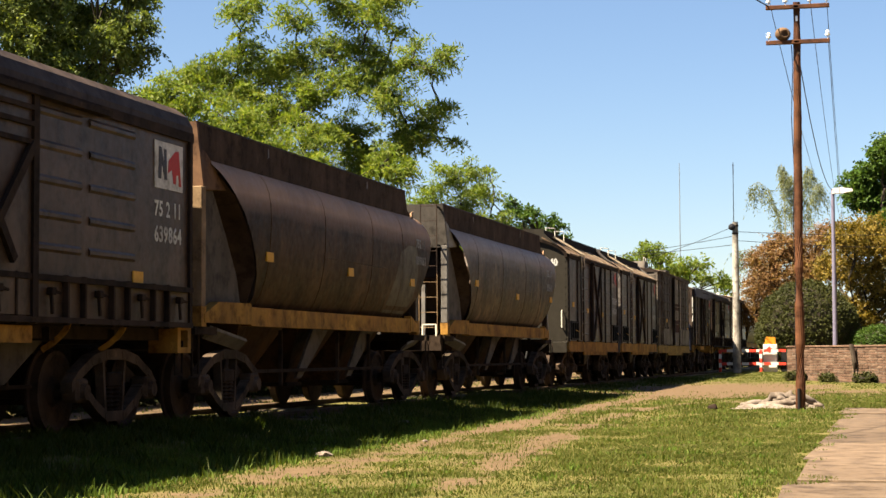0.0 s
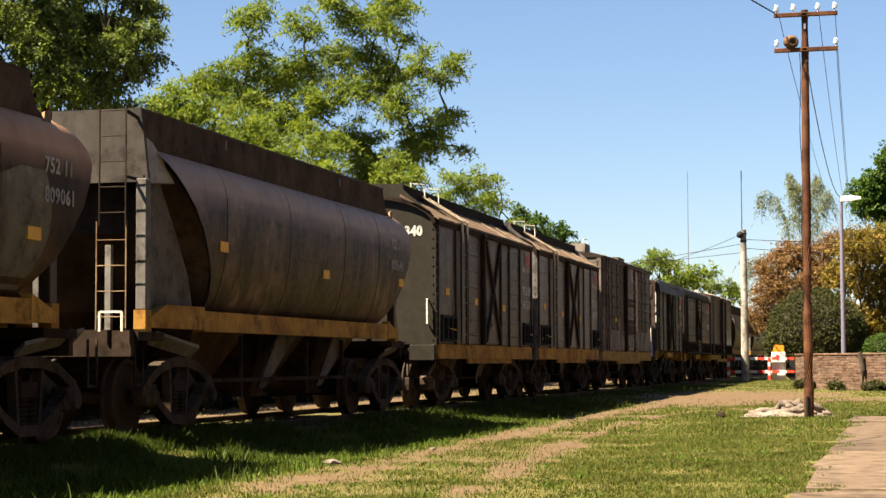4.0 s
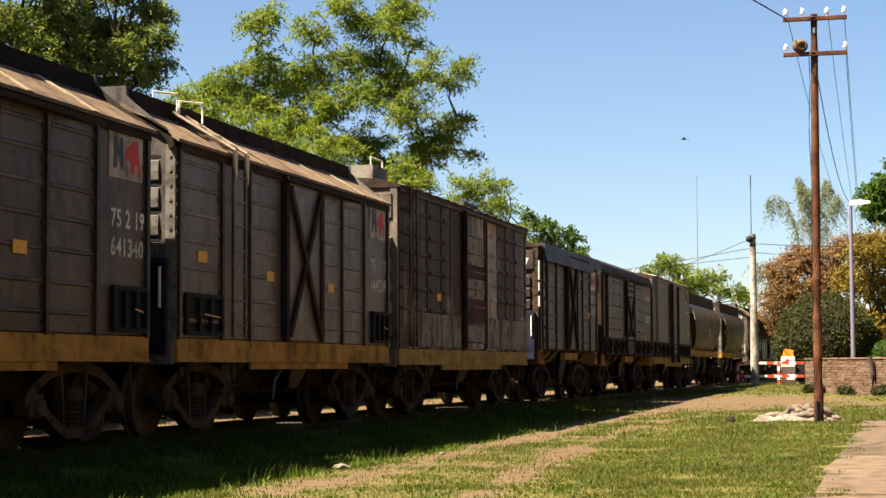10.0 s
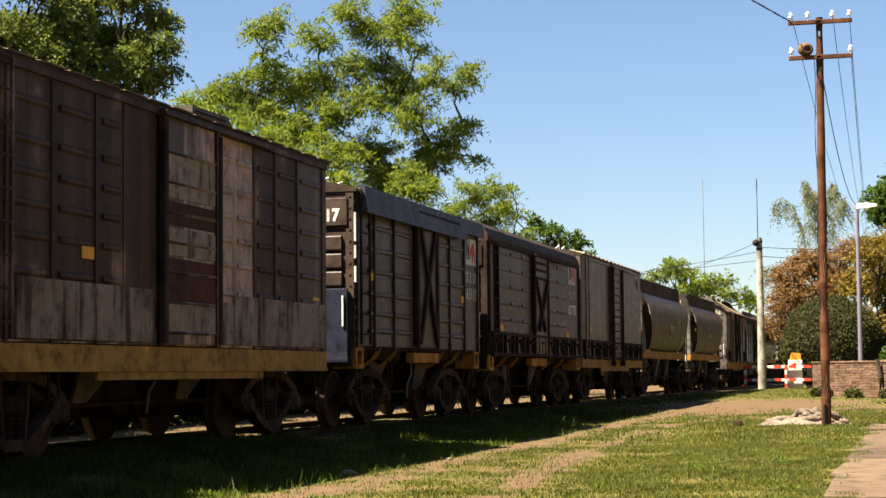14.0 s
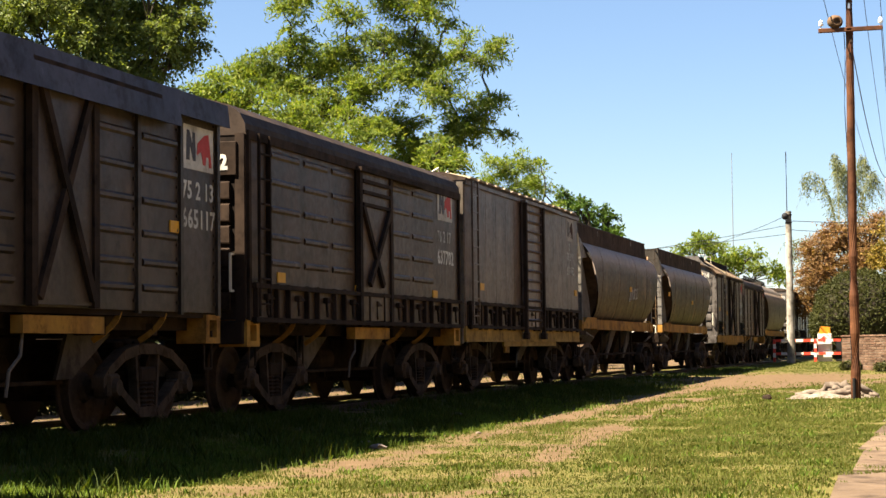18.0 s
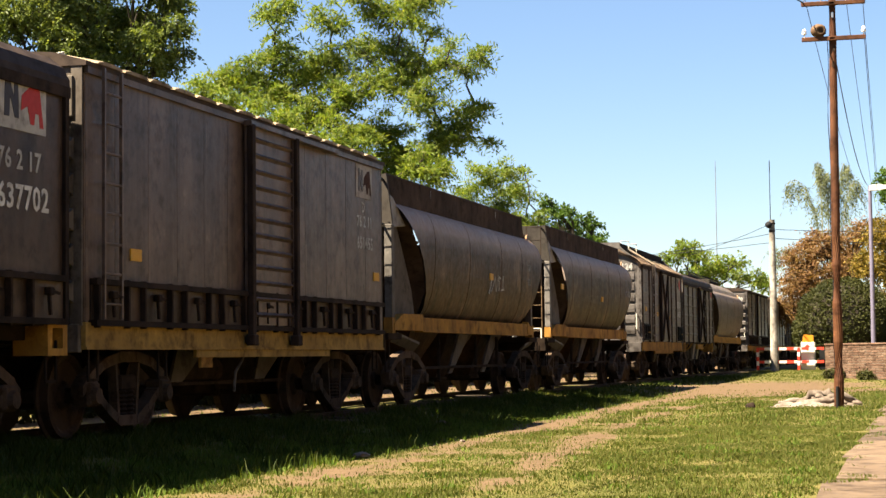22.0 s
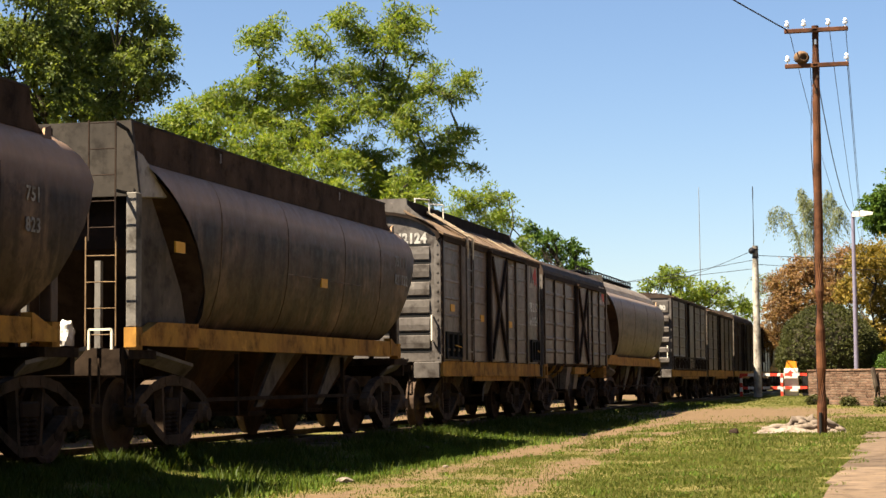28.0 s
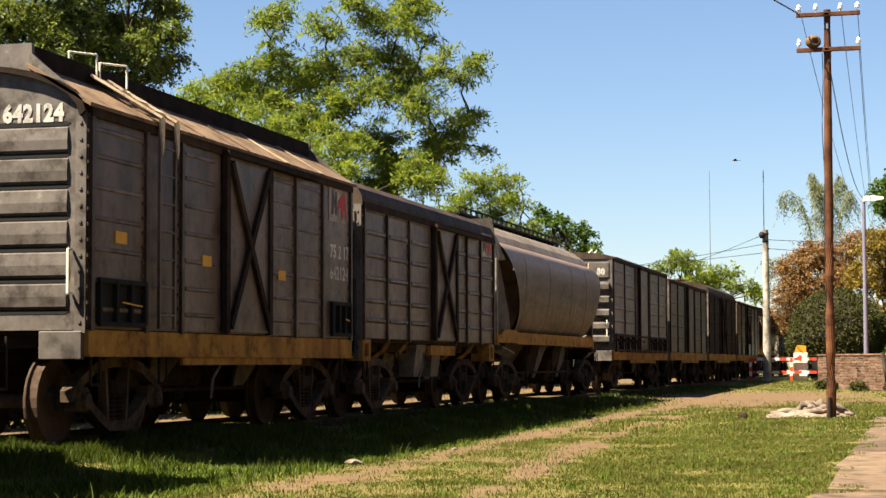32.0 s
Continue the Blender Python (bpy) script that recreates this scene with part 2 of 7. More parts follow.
def wheelset_mesh():
    bm = bmesh.new()
    half = [(0.0, 0.075), (0.76, 0.075), (0.765, 0.12), (0.79, 0.13), (0.80, 0.36), (0.79, 0.47), (0.80, 0.485), (0.825, 0.485), (0.84, 0.452), (0.93, 0.445),
            (0.935, 0.40), (0.90, 0.36), (0.885, 0.16), (0.93, 0.13), (0.935, 0.085), (1.08, 0.08)]
    lathe(bm, [(-x, r) for x, r in half[:0:-1]] + half)
    me = mesh_from(bm, "wheelset")
    me.materials.append(M_WHEEL)
    return me


def side_frame_mesh():
    """The cast side frame of a bogie: arched top bar, sloping bottom bar, columns, axle boxes."""
    bm = bmesh.new()
    X0 = 1.15
    top = [(-1.14, 0.50), (-0.98, 0.62), (-0.60, 0.79), (-0.22, 0.855), (0.22, 0.855), (0.60, 0.79), (0.98, 0.62), (1.14, 0.50)]
    low = [(-1.04, 0.46), (-0.76, 0.45), (-0.54, 0.31), (-0.24, 0.17), (0.24, 0.17), (0.54, 0.31), (0.76, 0.45), (1.04, 0.46)]
    for line, d in ((top, 0.058), (low, 0.056)):
        out = [(y, z + d) for y, z in line] + [(y, z - d) for y, z in line[::-1]]
        prism(bm, out, X0 - 0.07, X0 + 0.07, 'x')
        for y, z in line[1:-1]:
            cyl(bm, (X0 - 0.07, y, z), (X0 + 0.075, y, z), d * 0.98, seg=8)
    for s in (-1, 1):
        beam(bm, (X0, s * 0.22, 0.17), (X0, s * 0.30, 0.83), 0.055, 0.10, (1, 0, 0))
        box(bm, X0 - 0.11, s * 0.92 - 0.14, 0.34, X0 + 0.10, s * 0.92 + 0.14, 0.60, 0.03)
        cyl(bm, (X0 + 0.10, s * 0.92, 0.45), (X0 + 0.15, s * 0.92, 0.45), 0.105, 0.085, 12)
    me = mesh_from(bm, "side_frame")
    me.materials.append(M_DUSTY)
    return me


def spring_mesh():
    bm = bmesh.new()
    for k in (-0.095, 0.095):
        rings = []
        for j in range(13):
            r = 0.088 if j % 2 else 0.062
            rings.append([bm.verts.new((1.14 + r * math.cos(a), k + r * math.sin(a), 0.21 + j * 0.024)) for a in np.linspace(0, 2 * math.pi, 11)[:-1]])
        for a, b in zip(rings, rings[1:]):
            for i in range(10):
                bm.faces.new((a[i], a[(i + 1) % 10], b[(i + 1) % 10], b[i]))
    box(bm, 1.05, -0.2, 0.49, 1.21, 0.2, 0.66, 0.02)
    box(bm, 1.06, -0.19, 0.185, 1.20, 0.19, 0.215)
    me = mesh_from(bm, "spring_nest")
    me.materials.append(M_BOGIE)
    return me


def bolster_mesh():
    bm = bmesh.new()
    box(bm, -1.04, -0.18, 0.50, 1.04, 0.18, 0.74, 0.03)
    box(bm, -0.4, -0.2, 0.72, 0.4, 0.2, 0.86, 0.03)
    box(bm, -0.25, -0.25, 0.84, 0.25, 0.25, 0.97, 0.02)
    for s in (-1, 1):
        box(bm, -0.8, s * 0.45 - 0.05, 0.3, 0.8, s * 0.45 + 0.05, 0.42, 0.01)
        for q in (-1, 1):
            box(bm, q * 0.84 - 0.06, s * 0.44 - 0.05, 0.25, q * 0.84 + 0.06, s * 0.44 + 0.03, 0.62, 0.01)
    me = mesh_from(bm, "bolster")
    me.materials.append(M_BOGIE)
    return me


M_WHEEL = weathered("wheel_steel", (0.05265, 0.0351, 0.02457), (0.08424, 0.05265, 0.0351), (0.01755, 0.01404, 0.01053), 0.85, 0.0, spec=0.15)
M_BARE = plain("worn_bright_steel", (0.55, 0.52, 0.48), 0.3, 0.9)
M_STRIP = weathered("bleached_strip_paint", (0.575, 0.4608, 0.325), (0.65, 0.5504, 0.403), (0.3, 0.2176, 0.143), 0.6, streak=0.3, tone=0.3)
M_PLATE = weathered("pale_gusset_paint", (0.336, 0.312, 0.28), (0.272, 0.248, 0.224), (0.112, 0.096, 0.08), 0.6, streak=0.3)
M_POST = weathered("grey_post_paint", (0.15, 0.14, 0.128), (0.19, 0.175, 0.155), (0.06, 0.05, 0.04), 0.7)
M_PANEL = weathered("grey_end_plate_paint", (0.050, 0.043, 0.036), (0.068, 0.058, 0.048), (0.022, 0.018, 0.015), 0.75)
M_COAM = weathered("rusty_coaming_paint", (0.052, 0.034, 0.024), (0.078, 0.050, 0.035), (0.018, 0.012, 0.009), 0.85, spec=0.05, run=(2.0, 2.0, 0.5), tone=0.2)
M_RAILING = plain("pale_handrail_paint", (0.62, 0.58, 0.48), 0.5)
M_NAVY = weathered("navy_paint", (0.015, 0.0175, 0.033), (0.025, 0.0275, 0.04675), (0.0075, 0.0075, 0.011), 0.45)
M_COVER = weathered("blue_black_cover_paint", (0.044, 0.044, 0.066), (0.0748, 0.0726, 0.099), (0.022, 0.0198, 0.0242), 0.55, spec=0.10, tone=0.2)
M_LIGHT = weathered("light_grey_paint", (0.1046, 0.09306, 0.08625), (0.1297, 0.1178, 0.1061), (0.06095, 0.05081, 0.04419), 0.55)
M_END = weathered("end_grey_paint", (0.1298, 0.1109, 0.09019), (0.1704, 0.1426, 0.1172), (0.04994, 0.03974, 0.03249), 0.6)
# khaki end, darkened: shade from the wagon ahead is put into the colour
M_KHAKI_SHADE = weathered("khaki_end_paint_shaded", (0.023, 0.0195, 0.0140), (0.026, 0.022, 0.016), (0.015, 0.0125, 0.009), 0.6, streak=0.35, tone=0.1, mottle=0.22)
M_SLATE = weathered("slate_grey_wagon_paint", (0.1097, 0.07495, 0.05828), (0.1661, 0.1154, 0.08895), (0.02508, 0.01798, 0.0138), 0.42, spec=0.17, run=(3.0, 3.0, 0.12), tone=0.25, sheen=(1.0, 0.92, 0.84))
M_WHITE = weathered("white_sign_paint", (0.62, 0.6, 0.56), (0.5, 0.48, 0.44), (0.2, 0.18, 0.16), 0.6, streak=0.35)
M_DULL = weathered("dulled_sign_paint", (0.42, 0.37, 0.32), (0.32, 0.28, 0.24), (0.12, 0.10, 0.085), 0.65, streak=0.4)
M_LETTER = weathered("white_lettering", (0.60, 0.59, 0.55), (0.42, 0.41, 0.38), (0.2, 0.19, 0.17), 0.6, streak=0.25)
M_FAINT = weathered("faded_lettering", (0.3, 0.2937, 0.275), (0.2, 0.1938, 0.1875), (0.1, 0.1, 0.09375), 0.7, streak=0.3)
M_RED = plain("red_sign_paint", (0.42, 0.035, 0.03), 0.55)
M_SIGNDARK = plain("dark_sign_paint", (0.045, 0.042, 0.050), 0.55)
M_TAG = plain("yellow_reflector", (0.60, 0.31, 0.035), 0.5)
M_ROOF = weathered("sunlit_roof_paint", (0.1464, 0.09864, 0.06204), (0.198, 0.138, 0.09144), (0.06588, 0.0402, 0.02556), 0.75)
# pale seams, and roof-edge panels with the sunlit brightness put into their colour
M_ROOFPALE_LIT = weathered("pale_tan_roof_lit_paint", (0.30, 0.23, 0.15), (0.38, 0.30, 0.20), (0.12, 0.085, 0.055), 0.75, tone=0.5)
M_ROOFGREY = weathered("pale_grey_roof_paint", (0.17, 0.14, 0.115), (0.21, 0.175, 0.14), (0.07, 0.055, 0.042), 0.6, tone=0.2)
M_ROUNDROOF = weathered("brown_roof_paint", (0.0413, 0.029, 0.0222), (0.06, 0.0409, 0.03), (0.0225, 0.0152, 0.0114), 0.7)
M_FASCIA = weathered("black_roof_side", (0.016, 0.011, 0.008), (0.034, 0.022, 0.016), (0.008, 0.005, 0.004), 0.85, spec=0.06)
M_STAIN_DARK = weathered("brown_stained_paint", (0.06663, 0.03838, 0.02616), (0.2271, 0.1588, 0.1196), (0.02575, 0.01455, 0.009963), 0.6, streak=0.8, spec=0.10, lo=0.53, hi=0.64, mottle=0.5, run=(2.6, 2.6, 0.06), run_lo=0.40, run_hi=0.52, own=False, tone=0.2)
M_STAIN = weathered("stained_paint", (0.3618, 0.2705, 0.2132), (0.2517, 0.1758, 0.1304), (0.03933, 0.02367, 0.01656), 0.6, streak=0.95, spec=0.30, run=(1.7, 1.7, 0.08), run_lo=0.42, run_hi=0.51, own=False, tone=0.15)
M_PALE = weathered("pale_streaked_paint", (0.24, 0.21, 0.178), (0.19, 0.16, 0.128), (0.055, 0.030, 0.019), 0.85, streak=0.85, spec=0.05, run=(4.0, 4.0, 0.5), run_lo=0.50, run_hi=0.62, tone=0.15)
M_RUST = weathered("rust_red_patch", (0.055, 0.021, 0.014), (0.08, 0.033, 0.021), (0.03, 0.015, 0.012), 0.8)
M_RUSTY = weathered("rust_brown_plate_paint", (0.105, 0.055, 0.030), (0.15, 0.085, 0.048), (0.045, 0.024, 0.014), 0.75, tone=0.2)
M_TANPOST = weathered("tan_post_paint", (0.19, 0.125, 0.068), (0.25, 0.17, 0.10), (0.08, 0.048, 0.026), 0.7, tone=0.2)
M_PATCH = weathered("grey_green_patch_paint", (0.105, 0.092, 0.066), (0.13, 0.112, 0.082), (0.05, 0.040, 0.028), 0.6, tone=0.1)
M_BLACK = plain("black_void_steel", (0.012, 0.012, 0.012), 0.8)
WHEELSET, FRAME_ME, SPRING_ME, BOLSTER_ME = wheelset_mesh(), side_frame_mesh(), spring_mesh(), bolster_mesh()
wagons, wheelsets = [], []


def child(name, me, parent, m=None):
    o = new(name, me)
    o.parent = parent
    if m is not None:
        o.matrix_basis = m
    return o


def bogie(w, y):
    b = child("bogie", BOLSTER_ME, w, pose(0, y, 0))
    child("side_frame", FRAME_ME, b)
    child("side_frame", FRAME_ME, b, pose(0, 0, 0, 0, 0, 180))
    child("spring_nest", SPRING_ME, b)
    child("spring_nest", SPRING_ME, b, pose(0, 0, 0, 0, 0, 180))
    for s in (-0.92, 0.92):
        wheelsets.append((child("wheelset", WHEELSET, b, pose(0, s, WHEEL_R)), s))


def lettering(name, words, size, m, parent, material, wide=1.0, bold=0.022):
    """Words of the built-in font as a thin raised mesh; m carries the reading plane."""
    c = bpy.data.curves.new(name, 'FONT')
    c.body = words
    c.size = size
    c.extrude = 0.002
    c.resolution_u = 2
    c.offset = size * bold
    c.space_character = 1.08
    o = bpy.data.objects.new(name, c)
    me = bpy.data.meshes.new_from_object(o)
    bpy.data.objects.remove(o)
    bpy.data.curves.remove(c)
    me.name = name
    me.materials.append(material)
    me.transform(m @ Matrix.Diagonal((wide, 1, 1, 1)))
    ob = new(name, me)
    ob.parent = parent
    return ob


def on_side(x, y, z):
    """A reading plane on the side that looks towards +x."""
    return Matrix.Translation((x, y, z)) @ Matrix(((0, 0, 1, 0), (1, 0, 0, 0), (0, 1, 0, 0), (0, 0, 0, 1)))


def on_end(x, y, z):
    """A reading plane on the end that looks towards -y."""
    return Matrix.Translation((x, y, z)) @ Matrix(((1, 0, 0, 0), (0, 0, -1, 0), (0, 1, 0, 0), (0, 0, 0, 1)))


def emblem(w, x, y, z, wide, high, faded=False, colours=None):
    """The owner's sign as plain shapes: a white plate, a blue and a red form."""
    bm = bmesh.new()
    box(bm, x, y, z, x + 0.008, y + wide, z + high)
    p = part("emblem_plate", bm, M_DULL if faded else M_WHITE, w, "weathered white emblem plate")
    ca, cb = colours or (M_SIGNDARK, M_RED)
    bm = bmesh.new()
    a = x + 0.012
    prism(bm, [(y + wide * 0.12, z + high * 0.2), (y + wide * 0.22, z + high * 0.2), (y + wide * 0.24, z + high * 0.55), (y + wide * 0.34, z + high * 0.2),
               (y + wide * 0.42, z + high * 0.2), (y + wide * 0.40, z + high * 0.85), (y + wide * 0.32, z + high * 0.85), (y + wide * 0.32, z + high * 0.55),
               (y + wide * 0.22, z + high * 0.88), (y + wide * 0.14, z + high * 0.88)], x + 0.006, a, 'x')
    part("emblem_shape", bm, ca, p)
    bm = bmesh.new()
    prism(bm, [(y + wide * 0.46, z + high * 0.35), (y + wide * 0.60, z + high * 0.45), (y + wide * 0.66, z + high * 0.15), (y + wide * 0.74, z + high * 0.15),
               (y + wide * 0.76, z + high * 0.35), (y + wide * 0.84, z + high * 0.35), (y + wide * 0.86, z + high * 0.12), (y + wide * 0.94, z + high * 0.12),
               (y + wide * 0.84, z + high * 0.88), (y + wide * 0.70, z + high * 0.84), (y + wide * 0.58, z + high * 0.72), (y + wide * 0.48, z + high * 0.62)], x + 0.006, a, 'x')
    part("emblem_shape", bm, cb, p)


def tags(w, x, spots, size=0.28):
    for y, z in spots:
        bm = bmesh.new()
        box(bm, x - 0.01, y - size / 2, z - size * 0.23, x + 0.012, y + size / 2, z + size * 0.23)
        part("reflector", bm, M_TAG, w, "small yellow reflector plate")


def ladder(w, x, y0, y1, z0, z1, step=0.3, material=None, along='y', d=0.035, name="ladder", label=""):
    """A ladder whose rungs run along y (on a side) or along x (on an end, x then being the y of its plane)."""
    bm = bmesh.new()

    def at(a, z):
        return (x, a, z) if along == 'y' else (a, x, z)
    for a in (y0, y1):
        beam(bm, at(a, z0), at(a, z1), d, d, (1, 0, 0) if along == 'y' else (0, 1, 0))
    lad = part(name, bm, material or M_RAILING, w, label)
    rung = None
    z = z0 + step * 0.5
    while z < z1:
        if rung is None:
            bm = bmesh.new()
            cyl(bm, at(y0, 0), at(y1, 0), d * 0.42, seg=6)
            rung = part("rung", bm, material or M_RAILING, lad)
            rung.matrix_basis = pose(0, 0, z)
        else:
            again(rung, pose(0, 0, z))
        z += step
    return lad


def stirrup(w, x, y, z0, z1, wide=0.22):
    bm = bmesh.new()
    beam(bm, (x, y, z1), (x, y, z0), 0.03, 0.02, (1, 0, 0))
    beam(bm, (x, y + wide, z1), (x, y + wide, z0), 0.03, 0.02, (1, 0, 0))
    beam(bm, (x, y - 0.01, z0), (x, y + wide + 0.01, z0), 0.03, 0.02, (1, 0, 0))
    part("step", bm, M_BOGIE, w)


def underframe(w, n, reach=0.35, centres=1.3):
    h = n / 2
    bm = bmesh.new()
    box(bm, -0.3, -h, 0.98, 0.3, h, 1.14)
    part("centre_sill", bm, M_BOGIE, w)
    bm = bmesh.new()
    box(bm, -1.3, -0.06, 1.0, 1.3, 0.06, 1.13)
    bear = part("cross_bearer", bm, M_BOGIE, w)
    bear.matrix_basis = pose(0, -h + 0.2, 0)
    for k in range(1, 7):
        again(bear, pose(0, -h + 0.2 + (n - 0.4) * k / 6, 0))
    for s in (-1, 1):
        bm = bmesh.new()
        box(bm, -0.12, s * h, 0.72, 0.12, s * (h + reach - 0.08), 0.95, 0.02) if s > 0 else box(bm, -0.12, -h - reach + 0.08, 0.72, 0.12, -h, 0.95, 0.02)
        y = s * (h + reach)
        box(bm, -0.16, y - 0.14, 0.68, 0.16, y + 0.14, 0.98, 0.05)
        part("coupler", bm, M_BOGIE, w)
        for q in (-1, 1):
            bm = bmesh.new()
            cyl(bm, (q * 0.35, s * h, 0.95), (q * 0.38, s * (h + reach * 0.6), 0.55), 0.022, seg=6)
            cyl(bm, (q * 0.38, s * (h + reach * 0.6), 0.55), (q * 0.40, s * (h + reach * 0.95), 0.62), 0.022, seg=6)
            part("brake_hose", bm, M_BLACK, w)
    bm = bmesh.new()
    cyl(bm, (0.55, -0.9, 0.68), (0.55, 0.35, 0.68), 0.19, seg=14)
    box(bm, 0.5, -0.6, 0.8, 0.6, -0.5, 1.02)
    box(bm, 0.5, 0.0, 0.8, 0.6, 0.1, 1.02)
    part("air_reservoir", bm, M_BOGIE, w)
    bm = bmesh.new()
    beam(bm, (0.85, -h + centres + 1.1, 0.52), (0.85, h - centres - 1.1, 0.52), 0.04, 0.04)
    beam(bm, (0.85, -1.6, 0.52), (0.85, -1.6, 1.0), 0.05, 0.05)
    beam(bm, (0.85, 1.5, 0.52), (0.85, 1.5, 1.0), 0.05, 0.05)
    part("brake_rod", bm, M_BOGIE, w)
    bm = bmesh.new()
    g = h - centres - 1.15
    box(bm, -0.75, -g, 0.50, 0.45, g, 0.98)
    part("brake_rigging", bm, M_BOGIE, w)
    for a, b in ((-0.7, -0.2), (0.25, 0.6)):
        bm = bmesh.new()
        box(bm, -0.9, g * a, 0.36, 0.25, g * b, 0.50, 0.02)
        part("brake_cylinder", bm, M_BOGIE, w)
    for y in (-0.8, -0.35, 0.4, 0.85):
        bm = bmesh.new()
        beam(bm, (-0.5, g * y, 0.36), (0.35, g * y + 0.2, 0.36), 0.07, 0.07)
        beam(bm, (0.3, g * y + 0.18, 0.34), (0.3, g * y + 0.1, 0.7), 0.06, 0.06)
        part("brake_lever", bm, M_BOGIE, w)
    # bent pale release lever hanging beside the door
    bm = bmesh.new()
    pts = [Vector((1.36, -0.55, 1.02)), Vector((1.38, -0.62, 0.80)), Vector((1.36, -0.80, 0.66)), Vector((1.36, -0.86, 0.42))]
    for a, b in zip(pts, pts[1:]):
        cyl(bm, a, b, 0.018, seg=6)
    part("release_lever", bm, M_END, w)
    for y0, y1 in ((-1.7, -0.9), (1.1, 1.9)):
        bm = bmesh.new()
        prism(bm, [(y0, 1.02), (y0 + 1.0, 1.02), (y0 + 0.1, 0.55), (y0 - 0.25, 0.55)], 0.95, 0.99, 'x')
        part("brace_plate", bm, M_WEB, w)
    bogie(w, -h + centres)
    bogie(w, h - centres)


def door_brace(door, x, y0, y1, z0, z1, style, material):
    for k, (a, b) in enumerate({'X': (((y0, z0), (y1, z1)), ((y1, z0), (y0, z1))),
                                'V': (((y0, z1 - 0.42), (y0 + (y1 - y0) * 0.72, z0 + 0.46)), ((y1, z1 - 0.42), (y0 + (y1 - y0) * 0.22, z0 + 0.46)))}.get(style, ())):
        bm = bmesh.new()
        beam(bm, (x + 0.025 + k * 0.006, a[0], a[1]), (x + 0.025 + k * 0.006, b[0], b[1]), 0.10, 0.05, (1, 0, 0))
        part("brace", bm, material, door)
    if style == 'V':
        for z in (z1 - 0.06, z1 - 0.22, z1 - 0.40):
            bm = bmesh.new()
            beam(bm, (x + 0.02, y0, z), (x + 0.02, y1, z), 0.05, 0.04, (1, 0, 0))
            part("door_rail", bm, material, door)


